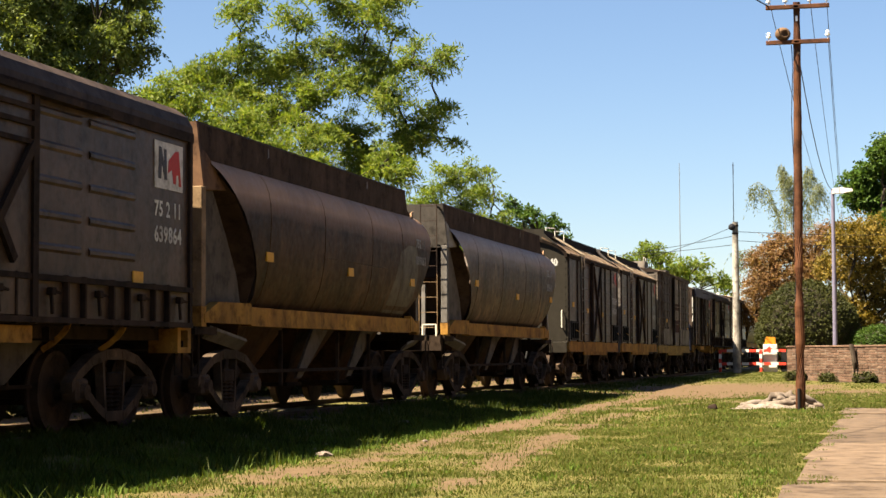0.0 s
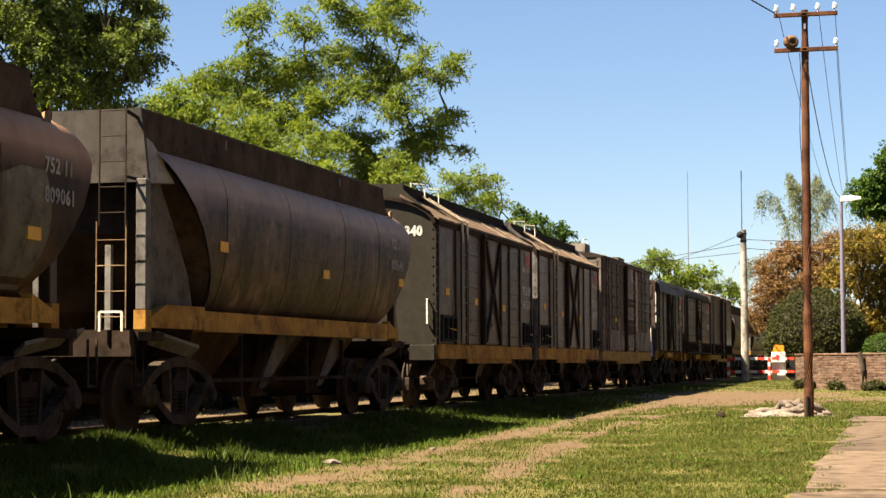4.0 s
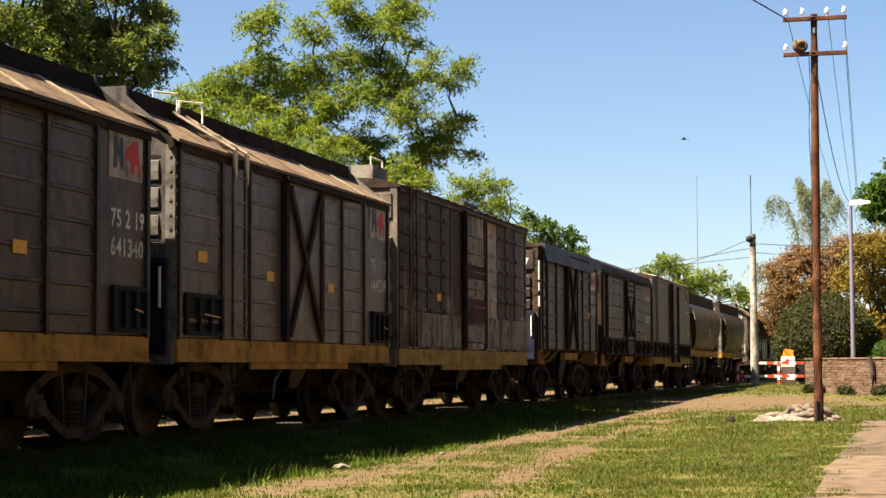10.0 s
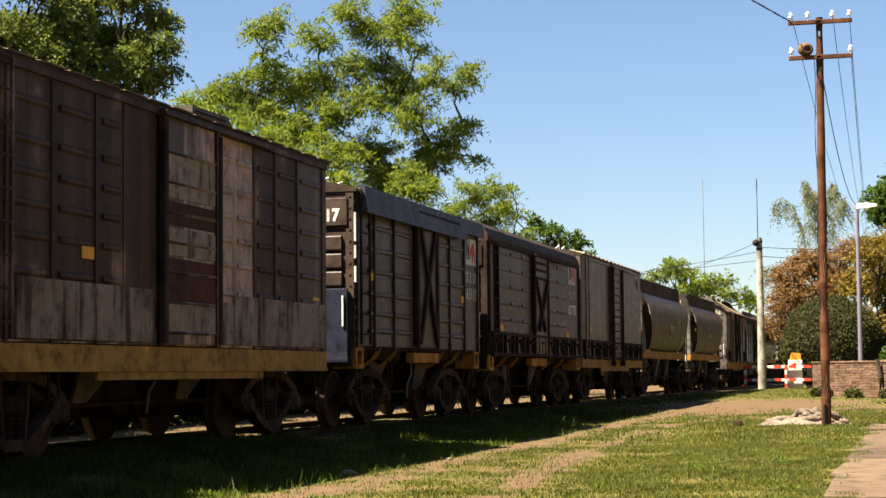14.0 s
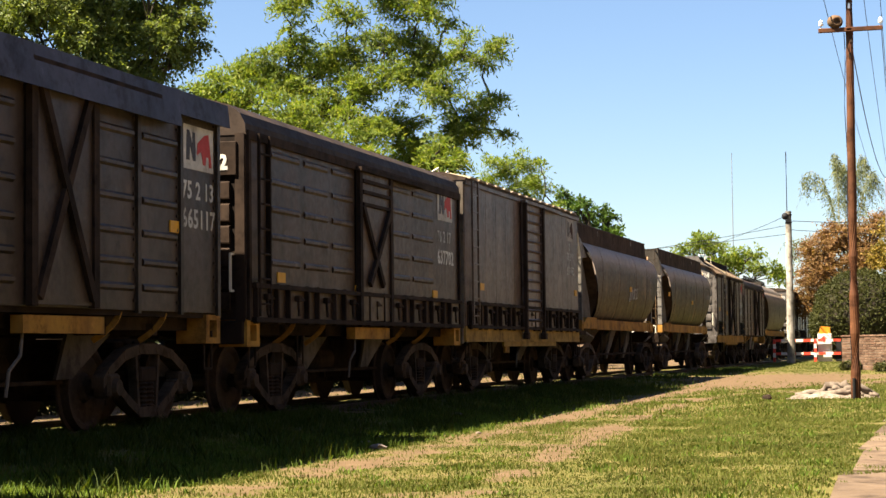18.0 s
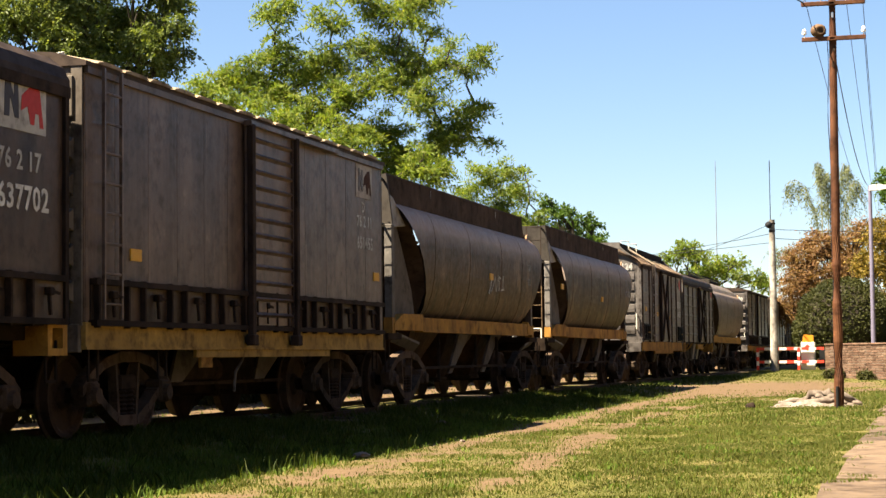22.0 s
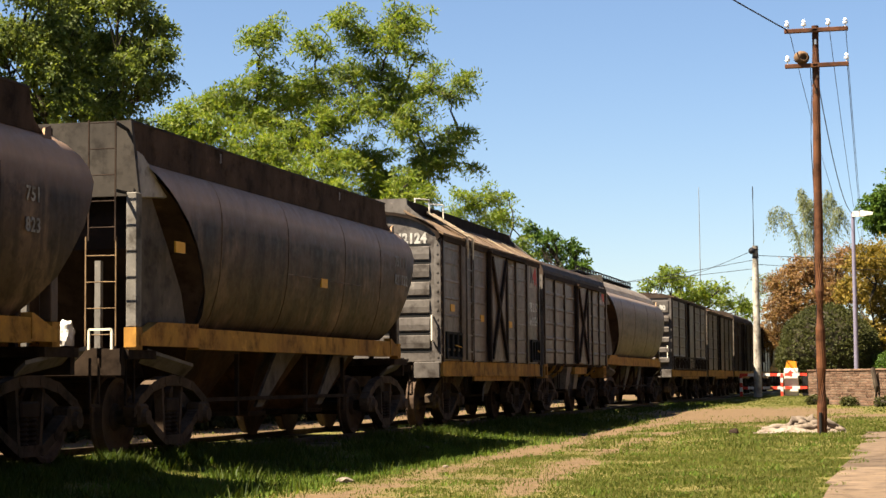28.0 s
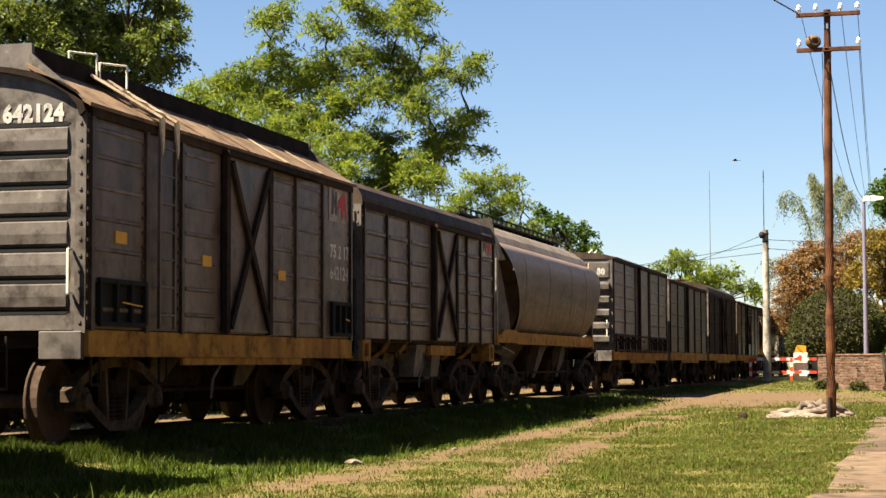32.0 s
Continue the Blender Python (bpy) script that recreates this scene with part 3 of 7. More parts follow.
def boxcar(s0, n, label, z0=1.2, z1=3.44, paint=None, posts=(), rib_rows=(), bays=(), rib_h=0.05, rib_out=0.03, door=None, door_style='X', door_paint=None,
           roof='slope', sill='full', band=False, end='ribbed', end_paint=None, end_number="", lad=None, sign=None, words=(), spots=(), centres=1.3, reach=0.35,
           box_spots=(), post_paint=None, faded=False, yellow=None, rivets=True, post_out=0.045, post_wide=0.038, roof_paint=None, sheet_paint=None):
    """A covered wagon; s0 is where its leading end stands at the start, n its length."""
    w = thing("boxcar", label, "freight wagon", "wagons of the train")
    h = n / 2
    paint = paint or M_GREY
    stud_paint = post_paint or (M_GREYBROWN if paint is M_GREY else M_POSTGREY if paint in (M_GREYBROWN, M_INK) else M_DARK)
    post_paint = post_paint or M_DARK
    yellow = yellow or M_YELLOW
    end_paint = end_paint or M_END
    X = 1.42

    def Y(a):
        return a - h
    for q in (1, -1):
        bm = bmesh.new()
        box(bm, q * X - 0.03, -h, z0, q * X + 0.03, h, z1)
        side = part("side_wall", bm, paint, w)
        # pressed ribs of the side sheets
        for a, b in bays:
            for z in rib_rows:
                bm = bmesh.new()
                prism(bm, [(q * (X + 0.028), z - rib_h), (q * (X + 0.03 + rib_out), z - rib_h * 0.35), (q * (X + 0.03 + rib_out), z + rib_h * 0.35), (q * (X + 0.028), z + rib_h)], Y(a) + 0.05, Y(b) - 0.05)
                part("pressed_rib", bm, sheet_paint(a) if sheet_paint else paint, side)
        if q > 0:
            cuts = [c for c in posts if c > 0.1] + [n - 0.03] + list(door or ())
            cuts = sorted(set(cuts))
            for a, b in zip([0.03] + cuts, cuts):
                if b - a < 0.15 or (door and a >= door[0] - 0.01 and b <= door[1] + 0.01):
                    continue
                bm = bmesh.new()
                box(bm, X + 0.029, Y(a) + 0.015, z0 + 0.015, X + 0.034, Y(b) - 0.015, z1 - 0.03)
                part("side_sheet", bm, sheet_paint(a) if sheet_paint else paint, side)
        for k, a in enumerate(posts):
            bm = bmesh.new()
            box(bm, q * (X + 0.028 + post_out / 2) - post_out / 2, Y(a) - post_wide, z0 - 0.03, q * (X + 0.028 + post_out / 2) + post_out / 2, Y(a) + post_wide, z1)
            if rivets and q > 0:
                z = z0 + 0.1
                while z < z1 - 0.05:
                    for dy in (-0.075, 0.075):
                        box(bm, X + 0.03, Y(a) + dy - 0.017, z - 0.017, X + 0.05, Y(a) + dy + 0.017, z + 0.017)
                    z += 0.16
            part("side_post", bm, stud_paint, side)
        bm = bmesh.new()
        box(bm, q * (X + 0.045) - 0.03, -h, z1 - 0.07, q * (X + 0.045) + 0.03, h, z1 + 0.04)
        part("top_rail", bm, post_paint, w)
    # doors, on both sides
    if door:
        a, b = Y(door[0]), Y(door[1])
        for q in (1, -1):
            bm = bmesh.new()
            box(bm, q * (X + 0.075) - 0.025, a, z0 + 0.02, q * (X + 0.075) + 0.025, b, z1 - 0.08)
            d = part("sliding_door", bm, door_paint or paint, w)
            for y in (a, b):
                bm = bmesh.new()
                box(bm, q * (X + 0.095) - 0.035, y - 0.06, z0, q * (X + 0.095) + 0.035, y + 0.06, z1 - 0.04)
                part("door_post", bm, post_paint, d)
            if q > 0:
                door_brace(d, X + 0.10, a + 0.08, b - 0.08, z0 + 0.08, z1 - 0.15, door_style, post_paint)
            if door_style in ('louvre', 'panel'):
                z = z0 + 0.15
                while z < z1 - 0.2:
                    bm = bmesh.new()
                    g = 0.035 if door_style == 'louvre' else 0.025
                    prism(bm, [(q * (X + 0.098), z - g), (q * (X + 0.14), z), (q * (X + 0.098), z + g)], a + 0.08, b - 0.08)
                    part("slat", bm, door_paint or paint, d)
                    z += 0.2 if door_style == 'louvre' else 0.34
        bm = bmesh.new()
        box(bm, X + 0.05, a - 0.1, z1 - 0.08, X + 0.17, min(h, b + (b - a) + 0.2), z1 - 0.02)
        part("door_track", bm, post_paint, w)
    # ends
    for e in (-1, 1):
        y = e * h
        bm = bmesh.new()
        crown = {'slope': [(X, z1 + 0.10), (0.92, z1 + 0.50), (0.82, z1 + 0.60), (0.815, z1 + 0.71)], 'round': [(X, z1 + 0.03), (X - 0.1, z1 + 0.22), (X - 0.42, z1 + 0.37), (0.5, z1 + 0.45)],
                 'low': [(X, z1 + 0.02), (X - 0.3, z1 + 0.13), (0.4, z1 + 0.18)]}[roof]
        out = [(X, z0 - 0.02)] + crown + [(-x, z) for x, z in crown[::-1]] + [(-X, z0 - 0.02)]
        prism(bm, out, y - 0.03 * e, y + 0.03 * e)
        ew = part("end_wall", bm, end_paint, w)
        if end == 'ribbed':
            z = z0 + 0.2
            while z < z1 - (0.15 if not end_number else 0.42 if roof == 'slope' else 0.60):
                bm = bmesh.new()
                prism(bm, [(y + e * 0.028, z - 0.112), (y + e * 0.070, z - 0.106), (y + e * 0.074, z - 0.09), (y + e * 0.074, z + 0.09), (y + e * 0.066, z + 0.105), (y + e * 0.028, z + 0.115)], -1.26, 1.26, 'x')
                part("pressed_rib", bm, end_paint, ew)
                z += 0.272
        elif end == 'slotted':
            z = z0 + 0.17
            while z < z1 - 0.1:
                bm = bmesh.new()
                prism(bm, [(-1.27, z), (-1.22, z - 0.028), (1.22, z - 0.028), (1.27, z), (1.22, z + 0.022), (-1.22, z + 0.022)], y + e * 0.028, y + e * 0.034)
                part("slot", bm, M_BLACK, ew, "dark rounded slot")
                bm = bmesh.new()
                prism(bm, [(y + e * 0.028, z + 0.03), (y + e * 0.055, z + 0.05), (y + e * 0.060, z + 0.15), (y + e * 0.045, z + 0.27), (y + e * 0.028, z + 0.285)], -1.24, 1.24, 'x')
                if z + 0.3 < z1:
                    part("pressed_rib", bm, end_paint, ew)
                else:
                    bm.free()
                z += 0.322
        elif end == 'deep':
            z = z0 + 0.3
            while z < z1 - (0.62 if end_number else 0.1):
                bm = bmesh.new()
                prism(bm, [(y + e * 0.028, z - 0.13), (y + e * 0.16, z - 0.08), (y + e * 0.16, z + 0.05), (y + e * 0.028, z + 0.12)], -1.36, 1.36, 'x')
                part("pressed_rib", bm, end_paint, ew)
                z += 0.36
        for q in (-1, 1):
            bm = bmesh.new()
            box(bm, q * (X - 0.03) - 0.06, y + e * 0.03, z0 - 0.05, q * (X - 0.03) + 0.06, y + e * 0.05, z1)
            z = z0 + 0.06
            while rivets and z < z1:
                box(bm, q * (X - 0.03) - 0.014, y + e * 0.045, z - 0.014, q * (X - 0.03) + 0.014, y + e * 0.062, z + 0.014)
                z += 0.17
            part("corner_plate", bm, end_paint, ew)
    for q in (-1, 1):
        bm = bmesh.new()
        box(bm, q * 1.18 - 0.24, -h - 0.06, z0 - 0.32, q * 1.18 + 0.24, -h + 0.02, z0 - 0.03, 0.01)
        part("end_sill", bm, end_paint, w)
    if end_number and roof != 'slope':
        bm = bmesh.new()
        box(bm, 0.3, -h - 0.075, z1 - 0.52, 1.36, -h - 0.02, z1 - 0.10, 0.01)
        part("end_sheet", bm, end_paint, w)
    if end_number:
        lettering("end_number", end_number, 0.25, on_end(1.28 - 0.130 * len(end_number), -h - (0.036 if roof == 'slope' else 0.08), z1 - (0.11 if end == 'slotted' else 0.26 if roof == 'slope' else 0.44)), w, M_LETTER, 0.86, 0.05)
    if roof == 'slope':
        bm = bmesh.new()
        arc = [(1.46 * math.cos(a), z1 - 0.02 + 0.52 * math.sin(a)) for a in np.linspace(0.0, math.pi, 15)]
        prism(bm, arc + [(x * 0.955, z - 0.055) for x, z in arc[::-1]], -h - 0.10, -h - 0.02)
        part("end_arch", bm, M_FASCIA, w, "dark arched strip under the roof end")
    # floor and roof
    bm = bmesh.new()
    box(bm, -X, -h + 0.03, z0 - 0.06, X, h - 0.03, z0)
    part("floor_plate", bm, M_BOGIE, w)
    o = 0.10
    if roof == 'slope':
        for q in (1, -1):
            bm = bmesh.new()
            prism(bm, [(q * (X + 0.10), z1 + 0.02), (q * (X + 0.10), z1 + 0.06), (q * 0.78, z1 + 0.50), (q * 0.78, z1 + 0.46)], -h - o, h + o)
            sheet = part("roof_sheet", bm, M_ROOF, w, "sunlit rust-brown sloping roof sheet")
            for k in range(1, 6):
                y = -h + n * k / 6
                bm = bmesh.new()
                beam(bm, (q * (X + 0.095), y, z1 + 0.068), (q * 0.83, y, z1 + 0.484), 0.14 if k > 3 else 0.04, 0.012)
                part("roof_seam", bm, M_ROOFPALE_LIT if k > 3 else M_ROOF, sheet, "bleached pale seam" if k > 3 else "")
            bm = bmesh.new()
            box(bm, q * 0.79 - 0.02, -h + 0.035, z1 + 0.44, q * 0.79 + 0.02, h - 0.05, z1 + 0.69)
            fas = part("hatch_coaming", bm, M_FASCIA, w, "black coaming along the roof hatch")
        bm = bmesh.new()
        box(bm, -0.77, -h + 0.02, z1 + 0.57, 0.77, h - 0.02, z1 + 0.62)
        part("roof_hatch", bm, M_FASCIA, w)
        for s in (0, 1):
            bm = bmesh.new()
            zz = z1 + 0.62 - s * 0.07
            y, xs = -h + 1.15 + s * 0.42, 0.66 + s * 0.17
            for a, b in (((xs, y, zz), (xs, y, zz + 0.2)), ((xs - 0.012, y, zz + 0.2), (xs + 0.2, y + 0.28, zz + 0.2)), ((xs + 0.2, y + 0.28, zz + 0.2), (xs + 0.2, y + 0.28, zz - 0.06))):
                cyl(bm, a, b, 0.012, seg=6)
            part("roof_handrail", bm, M_RAILING, w)
        bm = bmesh.new()
        for y in (1.64, 2.06):
            beam(bm, (0.82, Y(y) - 0.25, z1 + 0.58), (X + 0.14, Y(y), z1 + 0.11), 0.20, 0.03)
            prism(bm, [(Y(y) - 0.06, z1 + 0.10), (Y(y) + 0.06, z1 + 0.10), (Y(y) + 0.05, z1 - 0.2), (Y(y) + 0.02, z1 - 0.30)], X + 0.12, X + 0.145, 'x')
        rl = part("roof_ladder", bm, M_STRIP, w, "pale bent ladder strips over the eave")
        for k in range(4):
            f = k / 4 + 0.1
            x = 0.82 + (X + 0.14 - 0.82) * f
            bm = bmesh.new()
            beam(bm, (x, Y(1.41 + f * 0.25), z1 + 0.58 - 0.46 * f), (x, Y(1.84 + f * 0.25), z1 + 0.58 - 0.46 * f), 0.03, 0.03)
            part("rung", bm, M_STRIP, rl)
    elif roof == 'round':
        pr = [(X + 0.05, z1 - 0.02), (X + 0.04, z1 + 0.12), (X - 0.03, z1 + 0.25), (X - 0.18, z1 + 0.36), (X - 0.45, z1 + 0.44), (0.5, z1 + 0.50)]
        bm = bmesh.new()
        prism(bm, pr + [(-x, z) for x, z in pr[::-1]], -h - 0.04, h + 0.04)
        part("roof", bm, M_ROUNDROOF, w, "rounded brown roof", False)
        bm = bmesh.new()
        box(bm, -0.3, -h + 0.1, z1 + 0.55, 0.3, h - 0.1, z1 + 0.59)
        part("roof_walk", bm, M_ROOF, w)
    else:
        pr = [(X + 0.08, z1), (X + 0.08, z1 + 0.05), (X - 0.3, z1 + 0.15), (0.4, z1 + 0.20)]
        bm = bmesh.new()
        prism(bm, pr + [(-x, z) for x, z in pr[::-1]], -h - 0.06, h + 0.06)
        rf = part("roof", bm, M_ROUNDROOF, w)
        k, y = 0, -h + 0.15
        while y < h - 0.5:
            bm = bmesh.new()
            rise = 0.034 if roof_paint else 0.012
            arch = [(y, z1 + 0.045), (y + 0.04, z1 + 0.05 + rise * 0.5), (y + 0.16, z1 + 0.05 + rise), (y + 0.46, z1 + 0.05 + rise), (y + 0.58, z1 + 0.05 + rise * 0.5), (y + 0.62, z1 + 0.045)]
            prism(bm, arch, X - 0.3, X + 0.11, 'x')
            for v in bm.verts:
                v.co.z += 0.09 if v.co.x < X else 0.0
            part("roof_panel", bm, roof_paint or M_ROOF, rf)
            y += 0.66
        bm = bmesh.new()
        for k in range(2):
            y = -h + 0.5 + k * 0.7
            beam(bm, (0.7, y, z1 + 0.20), (0.7, y + 0.55, z1 + 0.34), 0.025, 0.025)
            beam(bm, (0.7, y + 0.55, z1 + 0.34), (0.7, y + 0.6, z1 + 0.18), 0.025, 0.025)
        part("roof_handrail", bm, M_RAILING, w)
    # sill
    if sill == 'full':
        for q in (1, -1):
            bm = bmesh.new()
            box(bm, q * (X + 0.02) - 0.03, -h, z0 - 0.26, q * (X + 0.02) + 0.03, h, z0 - 0.015)
            box(bm, q * (X + 0.02) - 0.06, -h, z0 - 0.29, q * (X + 0.02) + 0.045, h, z0 - 0.26)
            sl = part("side_sill", bm, yellow, w, "worn orange-yellow side sill")
            bm = bmesh.new()
            box(bm, q * (X + 0.02) - 0.02, -h + n * 0.28, z0 - 0.38, q * (X + 0.02) + 0.02, -h + n * 0.75, z0 - 0.292)
            part("sill_plate", bm, yellow, sl)
    else:
        for e in (-1, 1):
            bm = bmesh.new()
            y0, y1 = sorted((e * h, e * (h - 0.42)))
            for zz0, zz1 in ((z0 - 0.35, z0 - 0.28), (z0 - 0.08, z0 - 0.02)):
                box(bm, X - 0.3, y0, zz0, X + 0.04, y1, zz1)
            box(bm, X - 0.3, y0, z0 - 0.28, X + 0.04, y0 + 0.1, z0 - 0.08)
            box(bm, X - 0.3, y1 - 0.1, z0 - 0.28, X + 0.04, y1, z0 - 0.08)
            box(bm, X - 0.33, y0, z0 - 0.35, X - 0.3, y1, z0 - 0.02)
            part("end_block", bm, yellow, w, "orange-yellow frame corner with a square opening")
        bm = bmesh.new()
        m0 = Y(door[0]) - 0.05 if door else -0.8
        box(bm, X - 0.1, m0, z0 - 0.25, X + 0.03, m0 + 1.7, z0 - 0.08)
        part("door_sill", bm, yellow, w, "yellow sill under the door")
        for a in (0.18, 0.3, 0.68, 0.82):
            bm = bmesh.new()
            y = -h + n * a
            for k in range(4):
                f0, f1 = k / 4, (k + 1) / 4
                beam(bm, (X - 0.02 - 0.25 * f0 * f0, y - 0.12 * f0, z0 - 0.02 - 0.3 * f0), (X - 0.02 - 0.25 * f1 * f1, y - 0.12 * f1, z0 - 0.02 - 0.3 * f1), 0.06, 0.02, (0, 1, 0))
            part("bracket", bm, yellow, w)
        bm = bmesh.new()
        box(bm, -X + 0.15, -h + 0.3, z0 - 0.2, X - 0.2, h - 0.3, z0 - 0.06)
        part("frame", bm, M_BOGIE, w)
    # lower stake band
    if band:
        zb0, zb1 = z0 - 0.02, z0 + 0.40
        for z in (zb0, zb1):
            bm = bmesh.new()
            box(bm, X + 0.03, -h + 0.12, z - 0.03, X + 0.12, h - 0.12, z + 0.03)
            part("band_rail", bm, M_DARK, w)
        bm = bmesh.new()
        box(bm, X + 0.036, -h + 0.12, zb0, X + 0.05, h - 0.12, zb1)
        part("band_sheet", bm, M_BROWN, w)
        y, k = -h + 0.2, 0
        while y < h - 0.15:
            bm = bmesh.new()
            box(bm, X + 0.048, y - 0.022, zb0 - 0.05, X + 0.115, y + 0.022, zb1 + 0.04, 0.006)
            part("stake", bm, M_DARK, w)
            if k % 2 == 0 and y + 0.37 < h - 0.3:
                bm = bmesh.new()
                beam(bm, (X + 0.10, y + 0.37, zb0 + 0.06), (X + 0.085, y + 0.36, zb1 - 0.10), 0.03, 0.03, (1, 0, 0))
                box(bm, X + 0.05, y + 0.33, zb1 - 0.17, X + 0.12, y + 0.43, zb1 - 0.09, 0.01)
                beam(bm, (X + 0.11, y + 0.40, zb1 - 0.13), (X + 0.12, y + 0.52, zb1 - 0.15), 0.025, 0.02, (1, 0, 0))
                part("latch", bm, M_DARK, w)
            y += 0.72 if k % 2 == 0 else 0.42
            k += 1
    # hand-brake frames low on the side
    for a, b in box_spots:
        bm = bmesh.new()
        for y in (Y(a), Y(a) + (Y(b) - Y(a)) * 0.36, Y(a) + (Y(b) - Y(a)) * 0.68, Y(b)):
            box(bm, X + 0.03, y - 0.03, z0 + 0.05, X + 0.09, y + 0.03, z0 + 0.52)
        for z in (z0 + 0.05, z0 + 0.5):
            box(bm, X + 0.03, Y(a), z - 0.025, X + 0.085, Y(b), z + 0.025)
        box(bm, X + 0.028, Y(a), z0 + 0.05, X + 0.036, Y(b), z0 + 0.5)
        fr = part("brake_frame", bm, M_BLACK, w)
        bm = bmesh.new()
        beam(bm, (X + 0.12, Y(a) + 0.45, z0 + 0.28), (X + 0.12, Y(b) - 0.2, z0 + 0.25), 0.014, 0.014, (1, 0, 0))
        part("brake_lever", bm, M_TAG, fr)
    if lad:
        ladder(w, X + 0.11, Y(lad[0]), Y(lad[1]), z0 + 0.02, z1 + 0.02, 0.31, paint if sign and paint in (M_GREY, M_GREYBROWN) else post_paint)
    for y in (0.2, 1.95):
        stirrup(w, X - 0.02, Y(y), 0.62, z0 - 0.2)
    stirrup(w, X - 0.02, h - 0.35, 0.62, z0 - 0.2)
    bm = bmesh.new()
    for z in (2.0, 1.55):
        beam(bm, (1.3, -h - 0.04, z), (1.3, -h - 0.14, z), 0.025, 0.025)
    beam(bm, (1.3, -h - 0.14, 1.55), (1.3, -h - 0.14, 2.0), 0.025, 0.025, (1, 0, 0))
    part("grab_iron", bm, M_RAILING, w)
    if sign:
        emblem(w, X + 0.036, Y(sign[0]), sign[1], sign[2], sign[3], faded, (M_SIGNDARK, M_RED) if faded and paint is not M_SLATE else (M_BROWN, M_RUST) if faded else None)
    for a, z, size, txt in words:
        lettering("lettering", txt, size, on_side(X + 0.037, Y(a), z), w, M_LETTER)
    tags(w, X + 0.037, [(Y(a), z) for a, z in spots])
    underframe(w, n, reach, centres)
    wagons.append((w, s0 * LU + h))
    return w


LU = 8.2
X_POSTS = (0.05, 1.42, 2.42, 6.4, 7.55, 8.86)
X_BAYS = ((0.1, 1.36), (2.50, 3.5), (5.32, 6.34), (6.46, 7.5))
X_ROWS = (3.26, 2.98, 2.66, 2.34, 2.02, 1.70, 1.40)


def x_car(s0, end_number, words, label, **more):
    given = dict(posts=X_POSTS, rib_rows=X_ROWS, bays=X_BAYS, rib_h=0.034, rib_out=0.017, end='slotted', door=(3.70, 5.22), lad=(1.64, 2.06), sign=(7.86, 2.88, 0.88, 0.52), faded=True, words=words, box_spots=((0.22, 1.36), (7.95, 8.8)),
                 spots=((0.78, 2.17), (3.2, 2.05), (5.85, 2.0)), end_number=end_number)
    given.update(more)
    return boxcar(s0, 8.92, label, **given)


def band_car(s0, words, label, **more):
    rows = (3.30, 2.96, 2.61, 2.26, 1.93)
    given = dict(z0=1.22, z1=3.48, paint=M_BROWN, posts=(0.05, 0.72, 10.1), rib_rows=rows, bays=((0.8, 1.95), (2.05, 3.1), (3.2, 4.2), (5.95, 7.1), (7.2, 8.5)), rib_h=0.055, rib_out=0.026,
                 door=(4.32, 5.84), door_style='V', roof='round', sill='blocks', band=True, end='ribbed', end_paint=M_DARK, lad=(0.25, 0.62), sign=(8.75, 2.98, 0.95, 0.55), words=words,
                 spots=((1.2, 1.75), (4.4, 1.68), (5.5, 1.68), (8.55, 1.72)), centres=1.65, rivets=False)
    given.update(more)
    return boxcar(s0, 10.17, label, **given)


